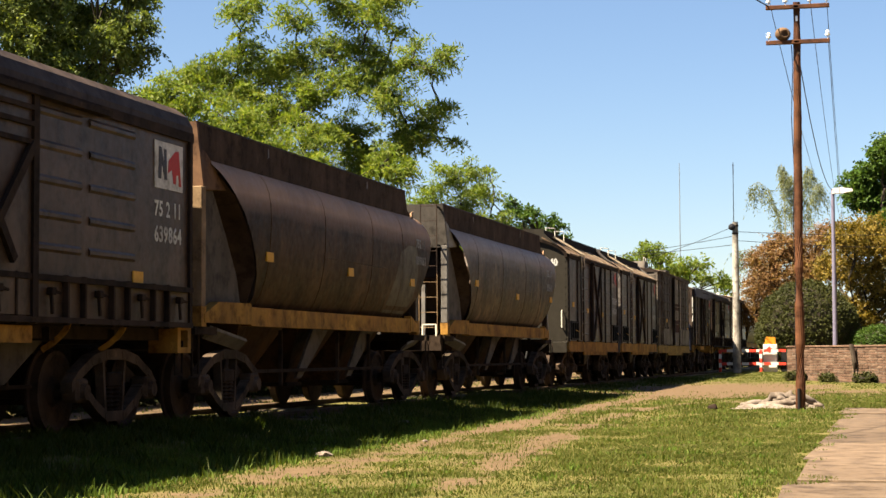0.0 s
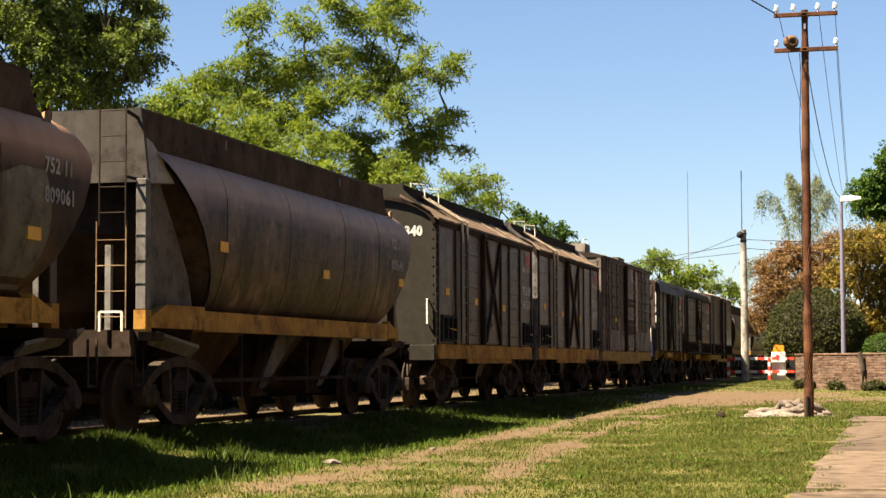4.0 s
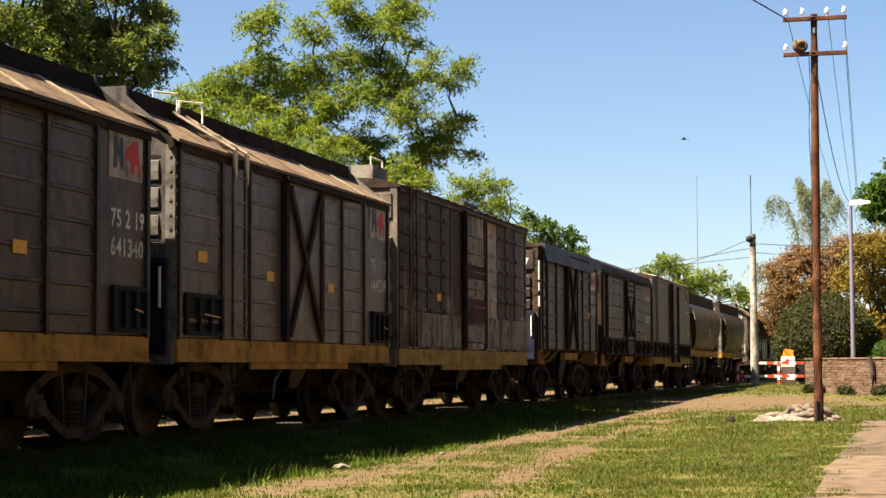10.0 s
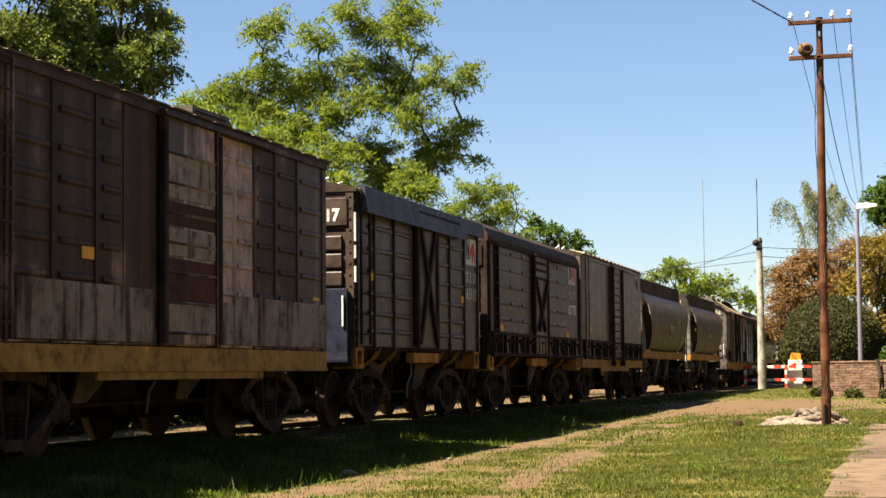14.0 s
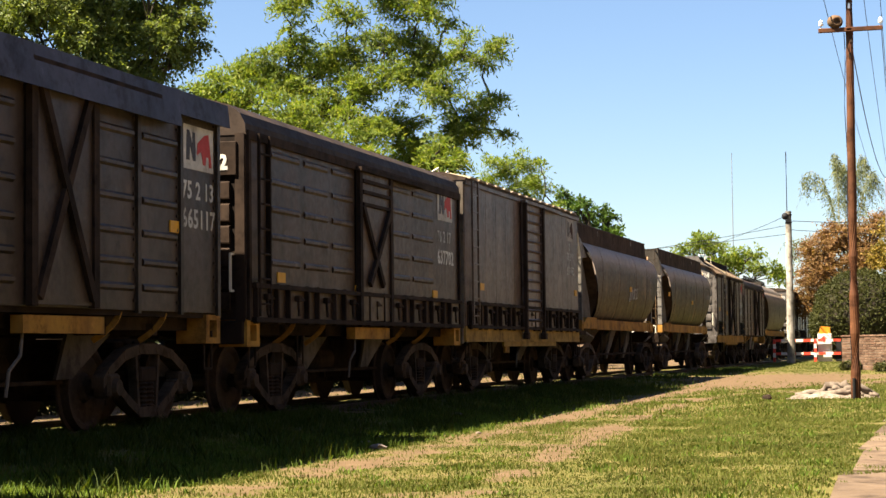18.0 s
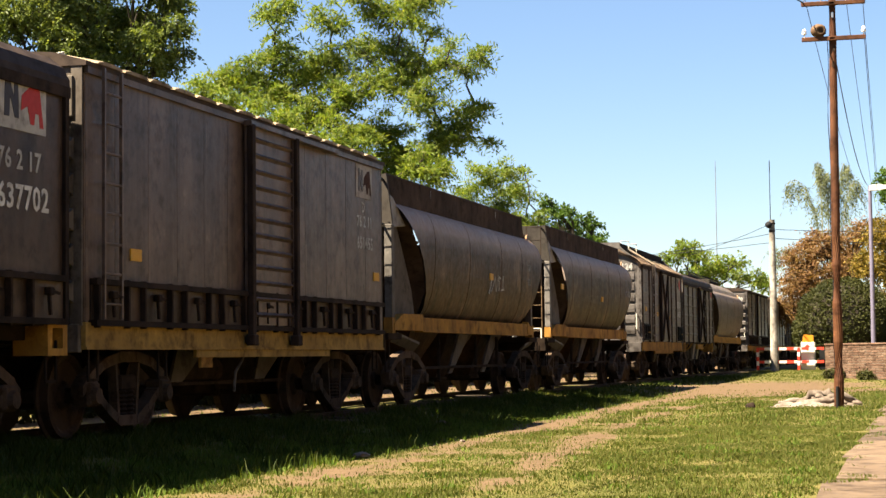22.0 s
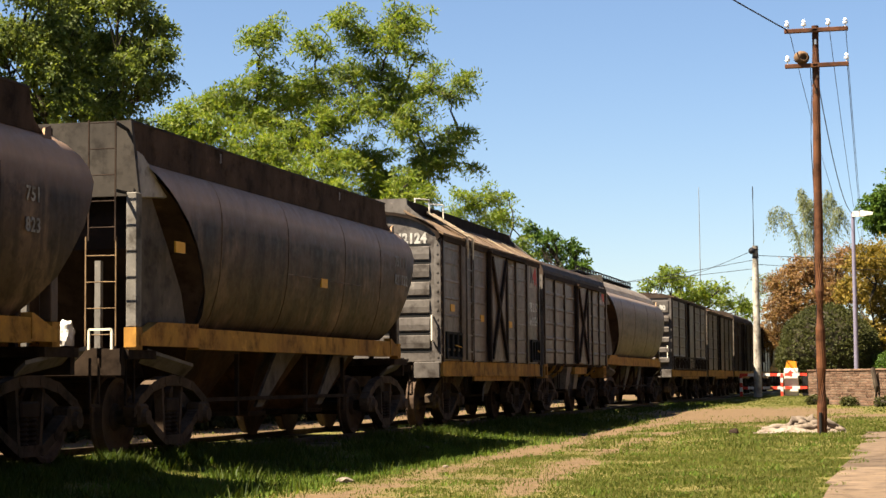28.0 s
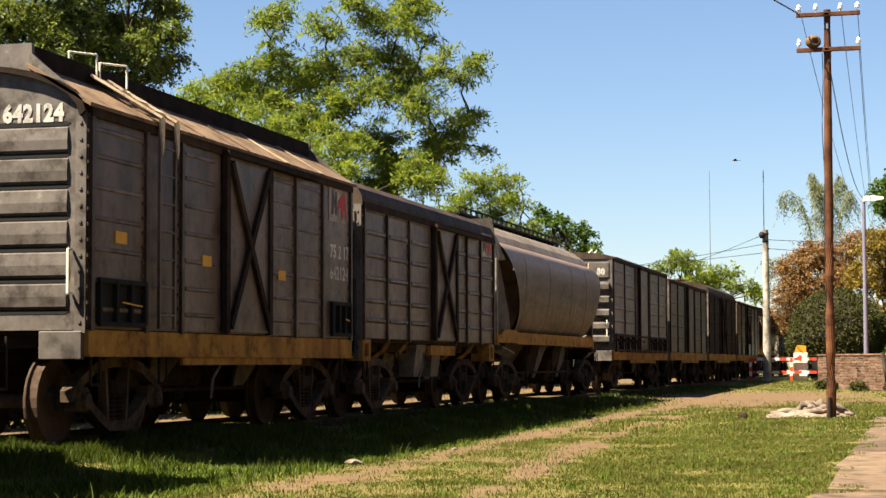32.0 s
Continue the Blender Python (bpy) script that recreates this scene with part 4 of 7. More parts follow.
# ---- hopper wagon ----
def hopper(c0, n, label, number=(), spots=(), ladder_front=True, round_top=False, gusset=None, paint=None, post_paint=None, panel_paint=None):
    """A covered hopper: bulging side, sloping ends, tall coaming, corner posts; c0 is where its leading coupling stands at the start."""
    w = thing("hopper_wagon", label, "hopper wagon", "wagons of the train")
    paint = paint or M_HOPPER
    k = n / 12.6
    sect = [(1.20, 1.50), (1.30, 1.66), (1.38, 1.90), (1.43, 2.15), (1.455, 2.45), (1.462, 2.72), (1.452, 2.92), (1.425, 3.06), (1.38, 3.18), (1.31, 3.28), (1.20, 3.36)]
    FAR = {-1: -5.92, 1: 4.75}

    def reach_at(z, e):
        pts = [(1.45, 3.78), (1.7, 3.86), (2.0, 4.02), (2.59, 4.5), (3.01, 5.12), (3.41, 5.72), (4.2, 5.75)] if e < 0 else [(1.45, 4.1), (1.9, 4.75), (2.17, 4.98), (2.5, 5.26), (2.9, 5.45), (3.12, 5.38), (3.3, 5.05), (3.5, 4.75), (4.2, 4.7)]
        for (a, b), (c, d) in zip(pts, pts[1:]):
            if z <= c:
                return (b + (d - b) * (z - a) / (c - a)) * k
        return pts[-1][1] * k
    seams = (-3.6, -1.1, 1.5, 3.4)
    for q in (1, -1):
        bm = bmesh.new()
        cuts = [None] + list(seams) + [None]
        grid = []
        for x, z in sect:
            row = [-reach_at(z, -1)] + [v * k for v in seams] + [reach_at(z, 1)]
            grid.append([bm.verts.new((q * x, y, z)) for y in row])
        for a, b in zip(grid, grid[1:]):
            for i in range(len(a) - 1):
                bm.faces.new((a[i], a[i + 1], b[i + 1], b[i]) if q > 0 else (a[i + 1], a[i], b[i], b[i + 1]))
        bmesh.ops.recalc_face_normals(bm, faces=bm.faces[:])
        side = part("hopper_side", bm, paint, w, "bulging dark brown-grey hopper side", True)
        for i, y in enumerate(seams):
            bm = bmesh.new()
            rim = [[bm.verts.new((q * (x + o), y * k + d, z)) for o, d in ((-0.004, -0.014), (0.006, -0.008), (0.006, 0.008), (-0.004, 0.014))] for x, z in sect]
            for a, b in zip(rim, rim[1:]):
                for j in range(3):
                    bm.faces.new((a[j], a[j + 1], b[j + 1], b[j]))
            bmesh.ops.recalc_face_normals(bm, faces=bm.faces[:])
            part("weld_strip", bm, paint, side)
        for y0, y1 in ((-4.6, -2.9), (0.4, 2.2), (2.6, 4.6)):
            bm = bmesh.new()
            beam(bm, (q * 1.392, y0 * k, 3.10), (q * 1.392, y1 * k, 3.085), 0.014, 0.014)
            part("side_strip", bm, paint, side)
        bm = bmesh.new()
        beam(bm, (q * 1.447, -1.1 * k, 2.30), (q * 1.447, 2.4 * k, 2.30), 0.012, 0.012)
        part("side_strip", bm, paint, side)
        bm = bmesh.new()
        box(bm, q * 1.33 - 0.04, -4.2 * k, 1.27, q * 1.33 + 0.05, 4.2 * k, 1.48)
        box(bm, q * 1.33 - 0.09, -4.2 * k, 1.23, q * 1.33 + 0.06, 4.2 * k, 1.27)
        sl = part("side_sill", bm, M_YELLOW, w, "worn orange-yellow side sill")
        for e in (-1, 1):
            bm = bmesh.new()
            f = FAR[e]
            prism(bm, [(e * 4.2 * k, 1.25), (e * 4.2 * k, 1.53), ((f - e * 0.5) * k, 1.52), (f * k, 1.36), (f * k, 1.25)], q * 1.27, q * 1.39, 'x')
            part("sill_end", bm, M_YELLOW, sl)
            bm = bmesh.new()
            if e < 0:
                box(bm, q * 1.31 - 0.065, f * k - 0.07, 1.45, q * 1.31 + 0.065, f * k + 0.07, 2.95, 0.01)
            else:
                box(bm, q * 1.30 - 0.07, f * k - 0.09, 1.45, q * 1.30 + 0.06, f * k + 0.07, 2.92, 0.01)
            po = part("corner_post", bm, (post_paint or M_POST) if e < 0 else M_BROWN, w, "worn pale corner post" if e < 0 else "")
            bm = bmesh.new()
            box(bm, q * 1.31 - 0.075, f * k - 0.095, 1.2, q * 1.31 + 0.07, f * k + 0.08, 1.45)
            part("post_foot", bm, M_YELLOW, po)
            bm = bmesh.new()
            g = e * 0.75 if e > 0 else 0.0
            o = 0.22 if e < 0 else 0.0
            lo = [Vector((q * 1.31, (e * (5.55 + o) - g) * k, 2.92)), Vector((q * 1.34, (e * (4.85 + o * 0.8) - g * 0.5) * k, 2.98)), Vector((q * 1.29, (e * (5.40 + o) - g) * k, 3.40)), Vector((q * 1.28, (e * (5.55 + o) - g) * k, 3.44))]
            vs = [bm.verts.new(v) for v in lo] + [bm.verts.new(v + Vector((-q * 0.03, 0, -0.01))) for v in lo]
            for f in ((0, 1, 2, 3), (7, 6, 5, 4), (0, 4, 5, 1), (1, 5, 6, 2), (2, 6, 7, 3), (3, 7, 4, 0)):
                bm.faces.new([vs[i] for i in f])
            bmesh.ops.recalc_face_normals(bm, faces=bm.faces[:])
            part("gusset", bm, (gusset or M_PLATE) if e < 0 else M_HOPPER, w, "triangular end gusset" if e < 0 else "")
            bm = bmesh.new()
            prism(bm, [(q * 1.2, 1.12), (q * 1.32, 1.22), (q * 1.32, 1.18), (q * 1.2, 1.06)], e * 5.55 * k, e * 4.2 * k)
            for v in bm.verts:
                v.co.z -= 0.16 * (1 - abs(abs(v.co.y) - 4.2 * k) / (1.35 * k)) if e else 0
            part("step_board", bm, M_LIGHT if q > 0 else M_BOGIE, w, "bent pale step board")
    for e in (-1, 1):
        bm = bmesh.new()
        half = [(1.15, 1.5), (1.37, 1.95), (1.43, 2.45), (1.43, 2.9), (1.28, 3.28), (1.1, 3.35)]
        lo = [(x, z, reach_at(z, e) / k - 0.02) for x, z in half] + [(-x, z, reach_at(z, e) / k - 0.02) for x, z in half[::-1]]
        c = bm.verts.new((0, e * 4.5 * k, 2.6))
        vs = [bm.verts.new((x, e * y * k, z)) for x, z, y in lo]
        for i in range(len(vs)):
            bm.faces.new((vs[i], vs[(i + 1) % len(vs)], c))
        bmesh.ops.recalc_face_normals(bm, faces=bm.faces[:])
        part("slope_sheet", bm, M_BROWN, w)
        bm = bmesh.new()
        if e < 0:
            prism(bm, [(-1.36, 2.92), (1.36, 2.92), (1.26, 3.77), (-1.26, 3.77)], e * 5.87 * k - 0.03, e * 5.87 * k + 0.03)
        else:
            box(bm, -1.2, e * 4.97 * k - 0.03, 2.85, 1.2, e * 4.97 * k + 0.03, 3.44)
        part("end_panel", bm, (panel_paint or M_PANEL) if e < 0 else M_DARK, w)
        bm = bmesh.new()
        f = e * 5.8 if e < 0 else 4.9
        box(bm, -1.35, f * k - 0.35, 1.10, 1.35, f * k + 0.42, 1.20)
        box(bm, -1.3, (f + e * 0.38) * k - 0.05, 0.92, 1.3, (f + e * 0.38) * k + 0.05, 1.22)
        part("end_platform", bm, M_BOGIE, w)
        for q in (-0.92, -0.03, 0.87):
            bm = bmesh.new()
            beam(bm, (q, (f - 0.08) * k, 1.2), (q, (f - 0.08) * k, 2.2), 0.07, 0.07)
            part("end_stay", bm, M_POST if e < 0 else M_DARK, w)
        if e < 0:
            bm = bmesh.new()
            box(bm, -1.2, -5.6 * k, 2.35, 1.2, -5.54 * k, 3.0)
            part("end_apron", bm, M_DARK, w)
            for q in (-1, 1):
                bm = bmesh.new()
                prism(bm, [(-5.86 * k, 1.45), (-5.86 * k, 3.0), (-5.35 * k, 3.0), (-4.82 * k, 2.4), (-4.42 * k, 1.9), (-4.25 * k, 1.45)], q * 1.24 - 0.015, q * 1.24 + 0.015, 'x')
                part("end_web", bm, M_WEB, w, "grey-brown end web plate")
    # top
    bm = bmesh.new()
    if not round_top:
        for q in (1, -1):
            c = bmesh.new()
            prism(c, [(-5.84 * k, 3.32), (4.72 * k, 3.34), (4.52 * k, 3.46), (4.44 * k, 3.62), (4.40 * k, 3.77), (-5.86 * k, 3.77)], q * 1.21, q * 1.24, 'x')
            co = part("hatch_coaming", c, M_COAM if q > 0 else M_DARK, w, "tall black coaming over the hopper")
            c = bmesh.new()
            box(c, q * 1.225 - 0.022, -5.84 * k, 3.762, q * 1.225 + 0.022, 4.41 * k, 3.785)
            part("coaming_lip", c, M_ROUNDROOF, co)
            for y in (-3.1, 1.9):
                c = bmesh.new()
                box(c, q * 1.242 - 0.006, y * k - 0.02, 3.60, q * 1.242 + 0.006, y * k + 0.02, 3.72)
                part("hinge_tab", c, M_GREY, co)
        box(bm, -1.21, -5.8 * k, 3.58, 1.21, 4.42 * k, 3.62)
        part("roof_hatch", bm, M_DARK, w)
    else:
        pr = [(1.24, 3.34), (1.12, 3.50), (0.85, 3.70), (0.5, 3.84), (0, 3.90)]
        prism(bm, pr + [(-x, z) for x, z in pr[-2::-1]], -5.84 * k, 4.8 * k)
        part("roof", bm, M_ROOFGREY, w, "curved pale grey roof sheet")
        bm = bmesh.new()
        for y in range(22):
            a = (-5.0 + y * 0.48) * k
            box(bm, 0.32, a, 3.9, 0.36, a + 0.05, 4.12)
        for z in (3.98, 4.1):
            box(bm, 0.33, -5.0 * k, z, 0.35, 5.2 * k, z + 0.035)
        box(bm, -0.4, -5.2 * k, 3.95, 0.4, 5.3 * k, 3.985)
        part("roof_walk", bm, M_BLACK, w, "black railed roof walkway")
    # discharge pockets
    for y in (-2.6, 0.0, 2.6):
        bm = bmesh.new()
        a = y * k
        t0, t1, b0, b1 = a - 1.15, a + 1.15, a - 0.3, a + 0.3
        vs = [bm.verts.new(p) for p in ((-1.1, t0, 1.5), (1.1, t0, 1.5), (1.1, t1, 1.5), (-1.1, t1, 1.5), (-0.55, b0, 0.42), (0.55, b0, 0.42), (0.55, b1, 0.42), (-0.55, b1, 0.42))]
        for f in ((0, 1, 2, 3), (7, 6, 5, 4), (0, 4, 5, 1), (1, 5, 6, 2), (2, 6, 7, 3), (3, 7, 4, 0)):
            bm.faces.new([vs[i] for i in f])
        bmesh.ops.recalc_face_normals(bm, faces=bm.faces[:])
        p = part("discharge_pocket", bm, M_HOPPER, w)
        bm = bmesh.new()
        box(bm, -0.6, b0 - 0.06, 0.36, 0.6, b1 + 0.06, 0.42)
        part("outlet_gate", bm, M_BOGIE, p)
    for a in (-1.3, 1.3):
        for q in (1, -1):
            bm = bmesh.new()
            prism(bm, [(a * k + 0.75, 1.25), (a * k + 1.55, 1.25), (a * k + 0.15, 0.5), (a * k - 0.1, 0.5)], q * 1.05, q * 1.09, 'x')
            part("brace_plate", bm, M_WEB, w)
    bm = bmesh.new()
    beam(bm, (1.12, -3.4 * k, 0.62), (1.12, 3.2 * k, 0.62), 0.05, 0.05)
    for y in (-2.2, 0.6, 2.4):
        beam(bm, (1.12, y * k, 0.4), (1.12, y * k, 1.2), 0.05, 0.05)
    part("outlet_shaft", bm, M_BOGIE, w)
    if ladder_front:
        y = -6.2 * k
        ladder(w, y, 0.86, 1.22, 1.22, 2.45, 0.29, M_TANPOST, 'x', 0.014, "ladder", "thin rust-tan end ladder")
        ladder(w, y - 0.02, 0.90, 1.22, 2.4, 3.74, 0.29, M_DARK, 'x', 0.016, "ladder", "black upper end ladder")
        bm = bmesh.new()
        beam(bm, (1.22, y, 3.70), (1.22, -5.9 * k, 3.66), 0.03, 0.03)
        beam(bm, (1.22, y, 2.95), (1.22, -5.9 * k, 2.95), 0.03, 0.03)
        part("ladder_stay", bm, M_BLACK, w)
        bm = bmesh.new()
        for a, b in (((0.95, 1.2), (0.95, 1.42)), ((0.95, 1.42), (1.22, 1.42)), ((1.22, 1.42), (1.22, 1.2))):
            beam(bm, (a[0], y - 0.1, a[1]), (b[0], y - 0.1, b[1]), 0.025, 0.025)
        part("grab_iron", bm, M_RAILING, w)
    for y, z, size, txt in number:
        x = 1.468 if z > 2.2 else 1.445
        lettering("lettering", txt, size, on_side(x, y * k, z), w, M_FAINT)
    for y, z in spots:
        tags(w, float(np.interp(z, [q[1] for q in sect], [q[0] for q in sect])) + 0.004, [(y * k, z)])
    # frame and running gear
    bm = bmesh.new()
    box(bm, -0.3, -6.0 * k, 0.9, 0.3, 6.0 * k, 1.14)
    part("centre_sill", bm, M_BOGIE, w)
    for e in (-1, 1):
        bm = bmesh.new()
        y = e * (n / 2)
        y0, y1 = sorted((e * 6.0 * k, y))
        box(bm, -0.12, y0, 0.72, 0.12, y1, 0.95, 0.02)
        box(bm, -0.16, y - 0.14, 0.68, 0.16, y + 0.14, 0.98, 0.05)
        part("coupler", bm, M_BOGIE, w)
        bogie(w, e * 4.55 * k)
    stirrup(w, 1.25, -6.0 * k, 0.6, 1.1)
    stirrup(w, 1.25, 5.8 * k, 0.6, 1.1)
    wagons.append((w, c0 + n / 2))
    return w


# ---- the train, in the order in which it passes ----
band_car(1.30, ((9.03, 2.46, 0.25, "75 2 11"), (9.03, 2.16, 0.26, "639864")), "dark grey corrugated boxcar with rounded brown roof and stake band", sign=(9.02, 2.78, 0.86, 0.55))
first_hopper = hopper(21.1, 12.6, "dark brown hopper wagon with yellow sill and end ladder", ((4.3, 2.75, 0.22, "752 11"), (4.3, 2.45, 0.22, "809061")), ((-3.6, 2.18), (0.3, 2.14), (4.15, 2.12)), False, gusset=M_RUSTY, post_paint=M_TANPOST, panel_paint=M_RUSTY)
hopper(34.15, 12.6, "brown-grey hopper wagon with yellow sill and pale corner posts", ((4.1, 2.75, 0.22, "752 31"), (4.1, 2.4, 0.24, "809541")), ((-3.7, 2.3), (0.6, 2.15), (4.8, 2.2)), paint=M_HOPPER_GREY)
chalked_car = x_car(5.82, "641340", ((7.92, 2.36, 0.27, "75 2 19"), (7.92, 2.05, 0.27, "641340")), "grey riveted boxcar with cross-braced door and orange sill", end='smooth', reach=1.0, end_paint=M_KHAKI_SHADE, paint=M_GREYBROWN, bays=X_BAYS[1:])
second_riveted = x_car(7.01, "", ((7.92, 2.36, 0.27, "75 2 17"), (7.92, 2.05, 0.27, "644228")), "grey riveted boxcar with cross-braced door and pale ribbed end", end_paint=M_LIGHT)
stained_car = boxcar(8.176, 10.56, "rust-stained pale grey boxcar with yellow sill", z0=1.17, z1=3.84, paint=M_STAIN, posts=(0.05, 0.95, 1.9, 2.9, 3.6, 7.6, 8.4, 9.3, 10.4), rib_rows=(3.5, 3.11, 2.8, 2.5, 2.19, 1.84),
       bays=((0.1, 0.9), (1.0, 1.85), (2.0, 2.85), (3.0, 3.55), (6.25, 6.85), (6.95, 7.55), (7.7, 8.35), (8.5, 9.25), (9.4, 10.35)), door=(4.55, 6.14), door_style='panel', door_paint=M_STAIN, roof='low', sill='full',
       end='deep', end_paint=M_END, end_number="29", lad=(0.5, 0.92), spots=((2.7, 2.1), (5.2, 1.85), (10.1, 1.85)), centres=1.65, rivets=False, post_paint=M_STAIN_DARK, yellow=M_MUSTARD, post_out=0.022, post_wide=0.03, sheet_paint=lambda a: M_STAIN_DARK if a < 4.4 or 7.5 < a < 9.2 else M_STAIN)
short_car = boxcar(9.64, 8.1, "dark grey short boxcar with blue-grey door rail", z0=1.26, z1=3.60, paint=M_INK, posts=(0.05, 1.0, 2.12, 5.81, 6.93, 8.0), rib_rows=(3.12, 2.77, 2.43, 2.08, 1.77, 1.5),
       bays=((0.6, 0.95), (1.05, 2.05), (2.2, 3.2), (4.8, 5.75), (5.9, 6.88)), door=(3.4, 4.69), roof='low', sill='blocks', end='ribbed', end_paint=M_INK, end_number="117", lad=(0.08, 0.54),
       sign=(7.0, 2.88, 0.9, 0.5), words=((7.0, 2.55, 0.28, "75 2 13"), (7.0, 2.22, 0.3, "665117")), spots=((0.8, 2.35), (3.75, 2.1), (4.45, 2.1), (6.8, 2.2)), centres=1.45)
band_car(10.733, ((8.75, 2.62, 0.26, "76 2 17"), (8.75, 2.25, 0.32, "637702")), "dark grey corrugated boxcar with V-braced door and stake band", end_number="02")
louvre_car = boxcar(12.02, 10.42, "smooth grey boxcar with louvred door and stake band", z0=1.22, z1=3.80, paint=M_SLATE, posts=(0.05, 0.75, 1.6, 2.4, 3.2, 3.95, 6.82, 7.73, 8.64, 9.6, 10.36), door=(4.5, 6.1), door_style='louvre', roof='low',
       sill='full', band=True, end='deep', end_paint=M_END, end_number="5", lad=(0.3, 0.72), sign=(9.1, 3.21, 0.8, 0.5), words=((9.38, 3.0, 0.22, "D"), (9.15, 2.78, 0.23, "76 2 11"), (9.15, 2.45, 0.25, "651455")), faded=True,
       spots=((1.23, 1.94), (5.2, 1.88), (10.1, 2.05)), roof_paint=M_ROOFPALE_LIT, yellow=M_MUSTARD, centres=1.6, post_paint=M_SLATE, rivets=False, post_out=0.008, post_wide=0.03)
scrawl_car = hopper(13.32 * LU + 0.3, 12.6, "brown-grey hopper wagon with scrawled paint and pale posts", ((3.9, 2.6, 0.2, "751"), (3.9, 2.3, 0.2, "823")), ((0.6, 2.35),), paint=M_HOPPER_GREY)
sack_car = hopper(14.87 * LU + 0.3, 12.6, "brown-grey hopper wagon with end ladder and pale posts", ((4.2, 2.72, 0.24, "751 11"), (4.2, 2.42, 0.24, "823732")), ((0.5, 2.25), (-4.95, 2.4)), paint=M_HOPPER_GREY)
x_car(16.57, "642124", ((7.92, 2.36, 0.27, "75 2 17"), (7.92, 2.05, 0.27, "642124")), "grey riveted boxcar with cross-braced door and pale ribbed end", end_paint=M_LIGHT, reach=0.9, spots=((0.78, 2.17), (3.2, 2.05), (4.5, 1.85), (5.85, 2.0)))
chute_car = boxcar(17.73, 8.86, "dark grey boxcar with cross-braced door and discharge chutes", z0=1.22, z1=3.26, posts=(0.05, 1.3, 2.6, 6.6, 7.7, 8.8), rib_rows=(3.2, 2.85, 2.5, 2.15, 1.8, 1.5), bays=((0.1, 1.25), (1.4, 2.55), (2.7, 3.9), (5.6, 6.5), (6.7, 7.6), (7.8, 8.75)),
       door=(4.1, 5.6), roof='round', sill='blocks', end='ribbed', end_paint=M_LIGHT, end_number="7", sign=(7.8, 2.9, 0.85, 0.45), faded=True, spots=((4.6, 2.1), (5.1, 2.1)), centres=1.5)
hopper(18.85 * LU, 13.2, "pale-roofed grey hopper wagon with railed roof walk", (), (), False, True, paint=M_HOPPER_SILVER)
boxcar(20.6, 11.0, "grey ribbed boxcar with yellow sill", z0=1.2, z1=3.7, posts=(0.05, 2.0, 4.0, 7.0, 9.0, 10.9), rib_rows=(3.4, 3.05, 2.7, 2.35, 2.0, 1.65), bays=((0.1, 1.9), (2.1, 3.9), (7.1, 8.9), (9.1, 10.8)), door=(4.6, 6.3), door_style='',
       roof='low', end='deep', end_paint=M_LIGHT, end_number="80", band=True, centres=1.6, rivets=False)
for s0, n, door_kind, rf, pt in ((22.04, 10.9, '', 'low', M_BROWN), (23.48, 10.9, 'X', 'round', M_DARK), (24.92, 10.9, 'V', 'low', M_BROWN)):
    boxcar(s0, n, "dark grey boxcar in the rear of the train", z0=1.2, z1=3.6, paint=pt, posts=(0.05, 2.0, 4.0, 7.0, 9.0, 10.8), rib_rows=(3.3, 2.9, 2.5, 2.1, 1.7), bays=((0.1, 1.9), (2.1, 3.9), (7.1, 8.9), (9.1, 10.7)), door=(4.6, 6.3),
           door_style=door_kind, roof=rf, end='ribbed', centres=1.6, rivets=False)
hopper(26.4 * LU, 12.8, "brown-grey hopper wagon in the rear of the train", (), (), False)
boxcar(28.05, 10.9, "dark grey boxcar in the rear of the train", z0=1.2, z1=3.6, paint=M_DARK, posts=(0.05, 2.0, 4.0, 7.0, 9.0, 10.8), rib_rows=(3.3, 2.9, 2.5, 2.1, 1.7), bays=((0.1, 1.9), (2.1, 3.9), (7.1, 8.9), (9.1, 10.7)), door=(4.6, 6.3),
       door_style='X', roof='low', end='ribbed', centres=1.6, rivets=False)


# ---- what sets single wagons apart ----
bm = bmesh.new()
prism(bm, [(1.47, 3.33), (1.62, 3.29), (1.57, 3.70), (1.47, 3.72)], -3.9, 2.6)
prism(bm, [(1.47, 3.46), (1.60, 3.43), (1.57, 3.70), (1.47, 3.72)], 2.6, 4.05)
part("door_rail_cover", bm, M_COVER, short_car, "blue-grey sheet cover over the door rail")
bm = bmesh.new()
for z0, z1 in ((2.22, 2.46), (2.58, 2.78), (2.84, 3.28)):
    box(bm, 1.44, -4.095, z0, 1.485, -4.05, z1)
part("corner_strip", bm, M_WHITE, short_car, "flaking white corner strip")
bm = bmesh.new()
for k in range(66):
    y = -3.95 + k * 0.12
    prism(bm, [(1.50, 3.63), (1.525, 3.63), (1.52, 3.665 + 0.008 * (k % 3)), (1.50, 3.67)], y, y + 0.09)
box(bm, 1.49, -4.0, 3.60, 1.515, 4.0, 3.645)
part("frayed_roof_edge", bm, M_END, short_car, "frayed pale roof edge")
bm = bmesh.new()
prism(bm, [(1.5, 3.92), (3.1, 3.92), (2.75, 4.22), (1.5, 4.22)], 0.35, 0.95, 'x')
vent = part("roof_vent", bm, M_END, stained_car)
for k in range(5):
    bm = bmesh.new()
    box(bm, 0.95, 1.6, 3.97 + k * 0.045, 0.965, 2.6, 3.985 + k * 0.045)
    part("slat", bm, M_BLACK, vent)
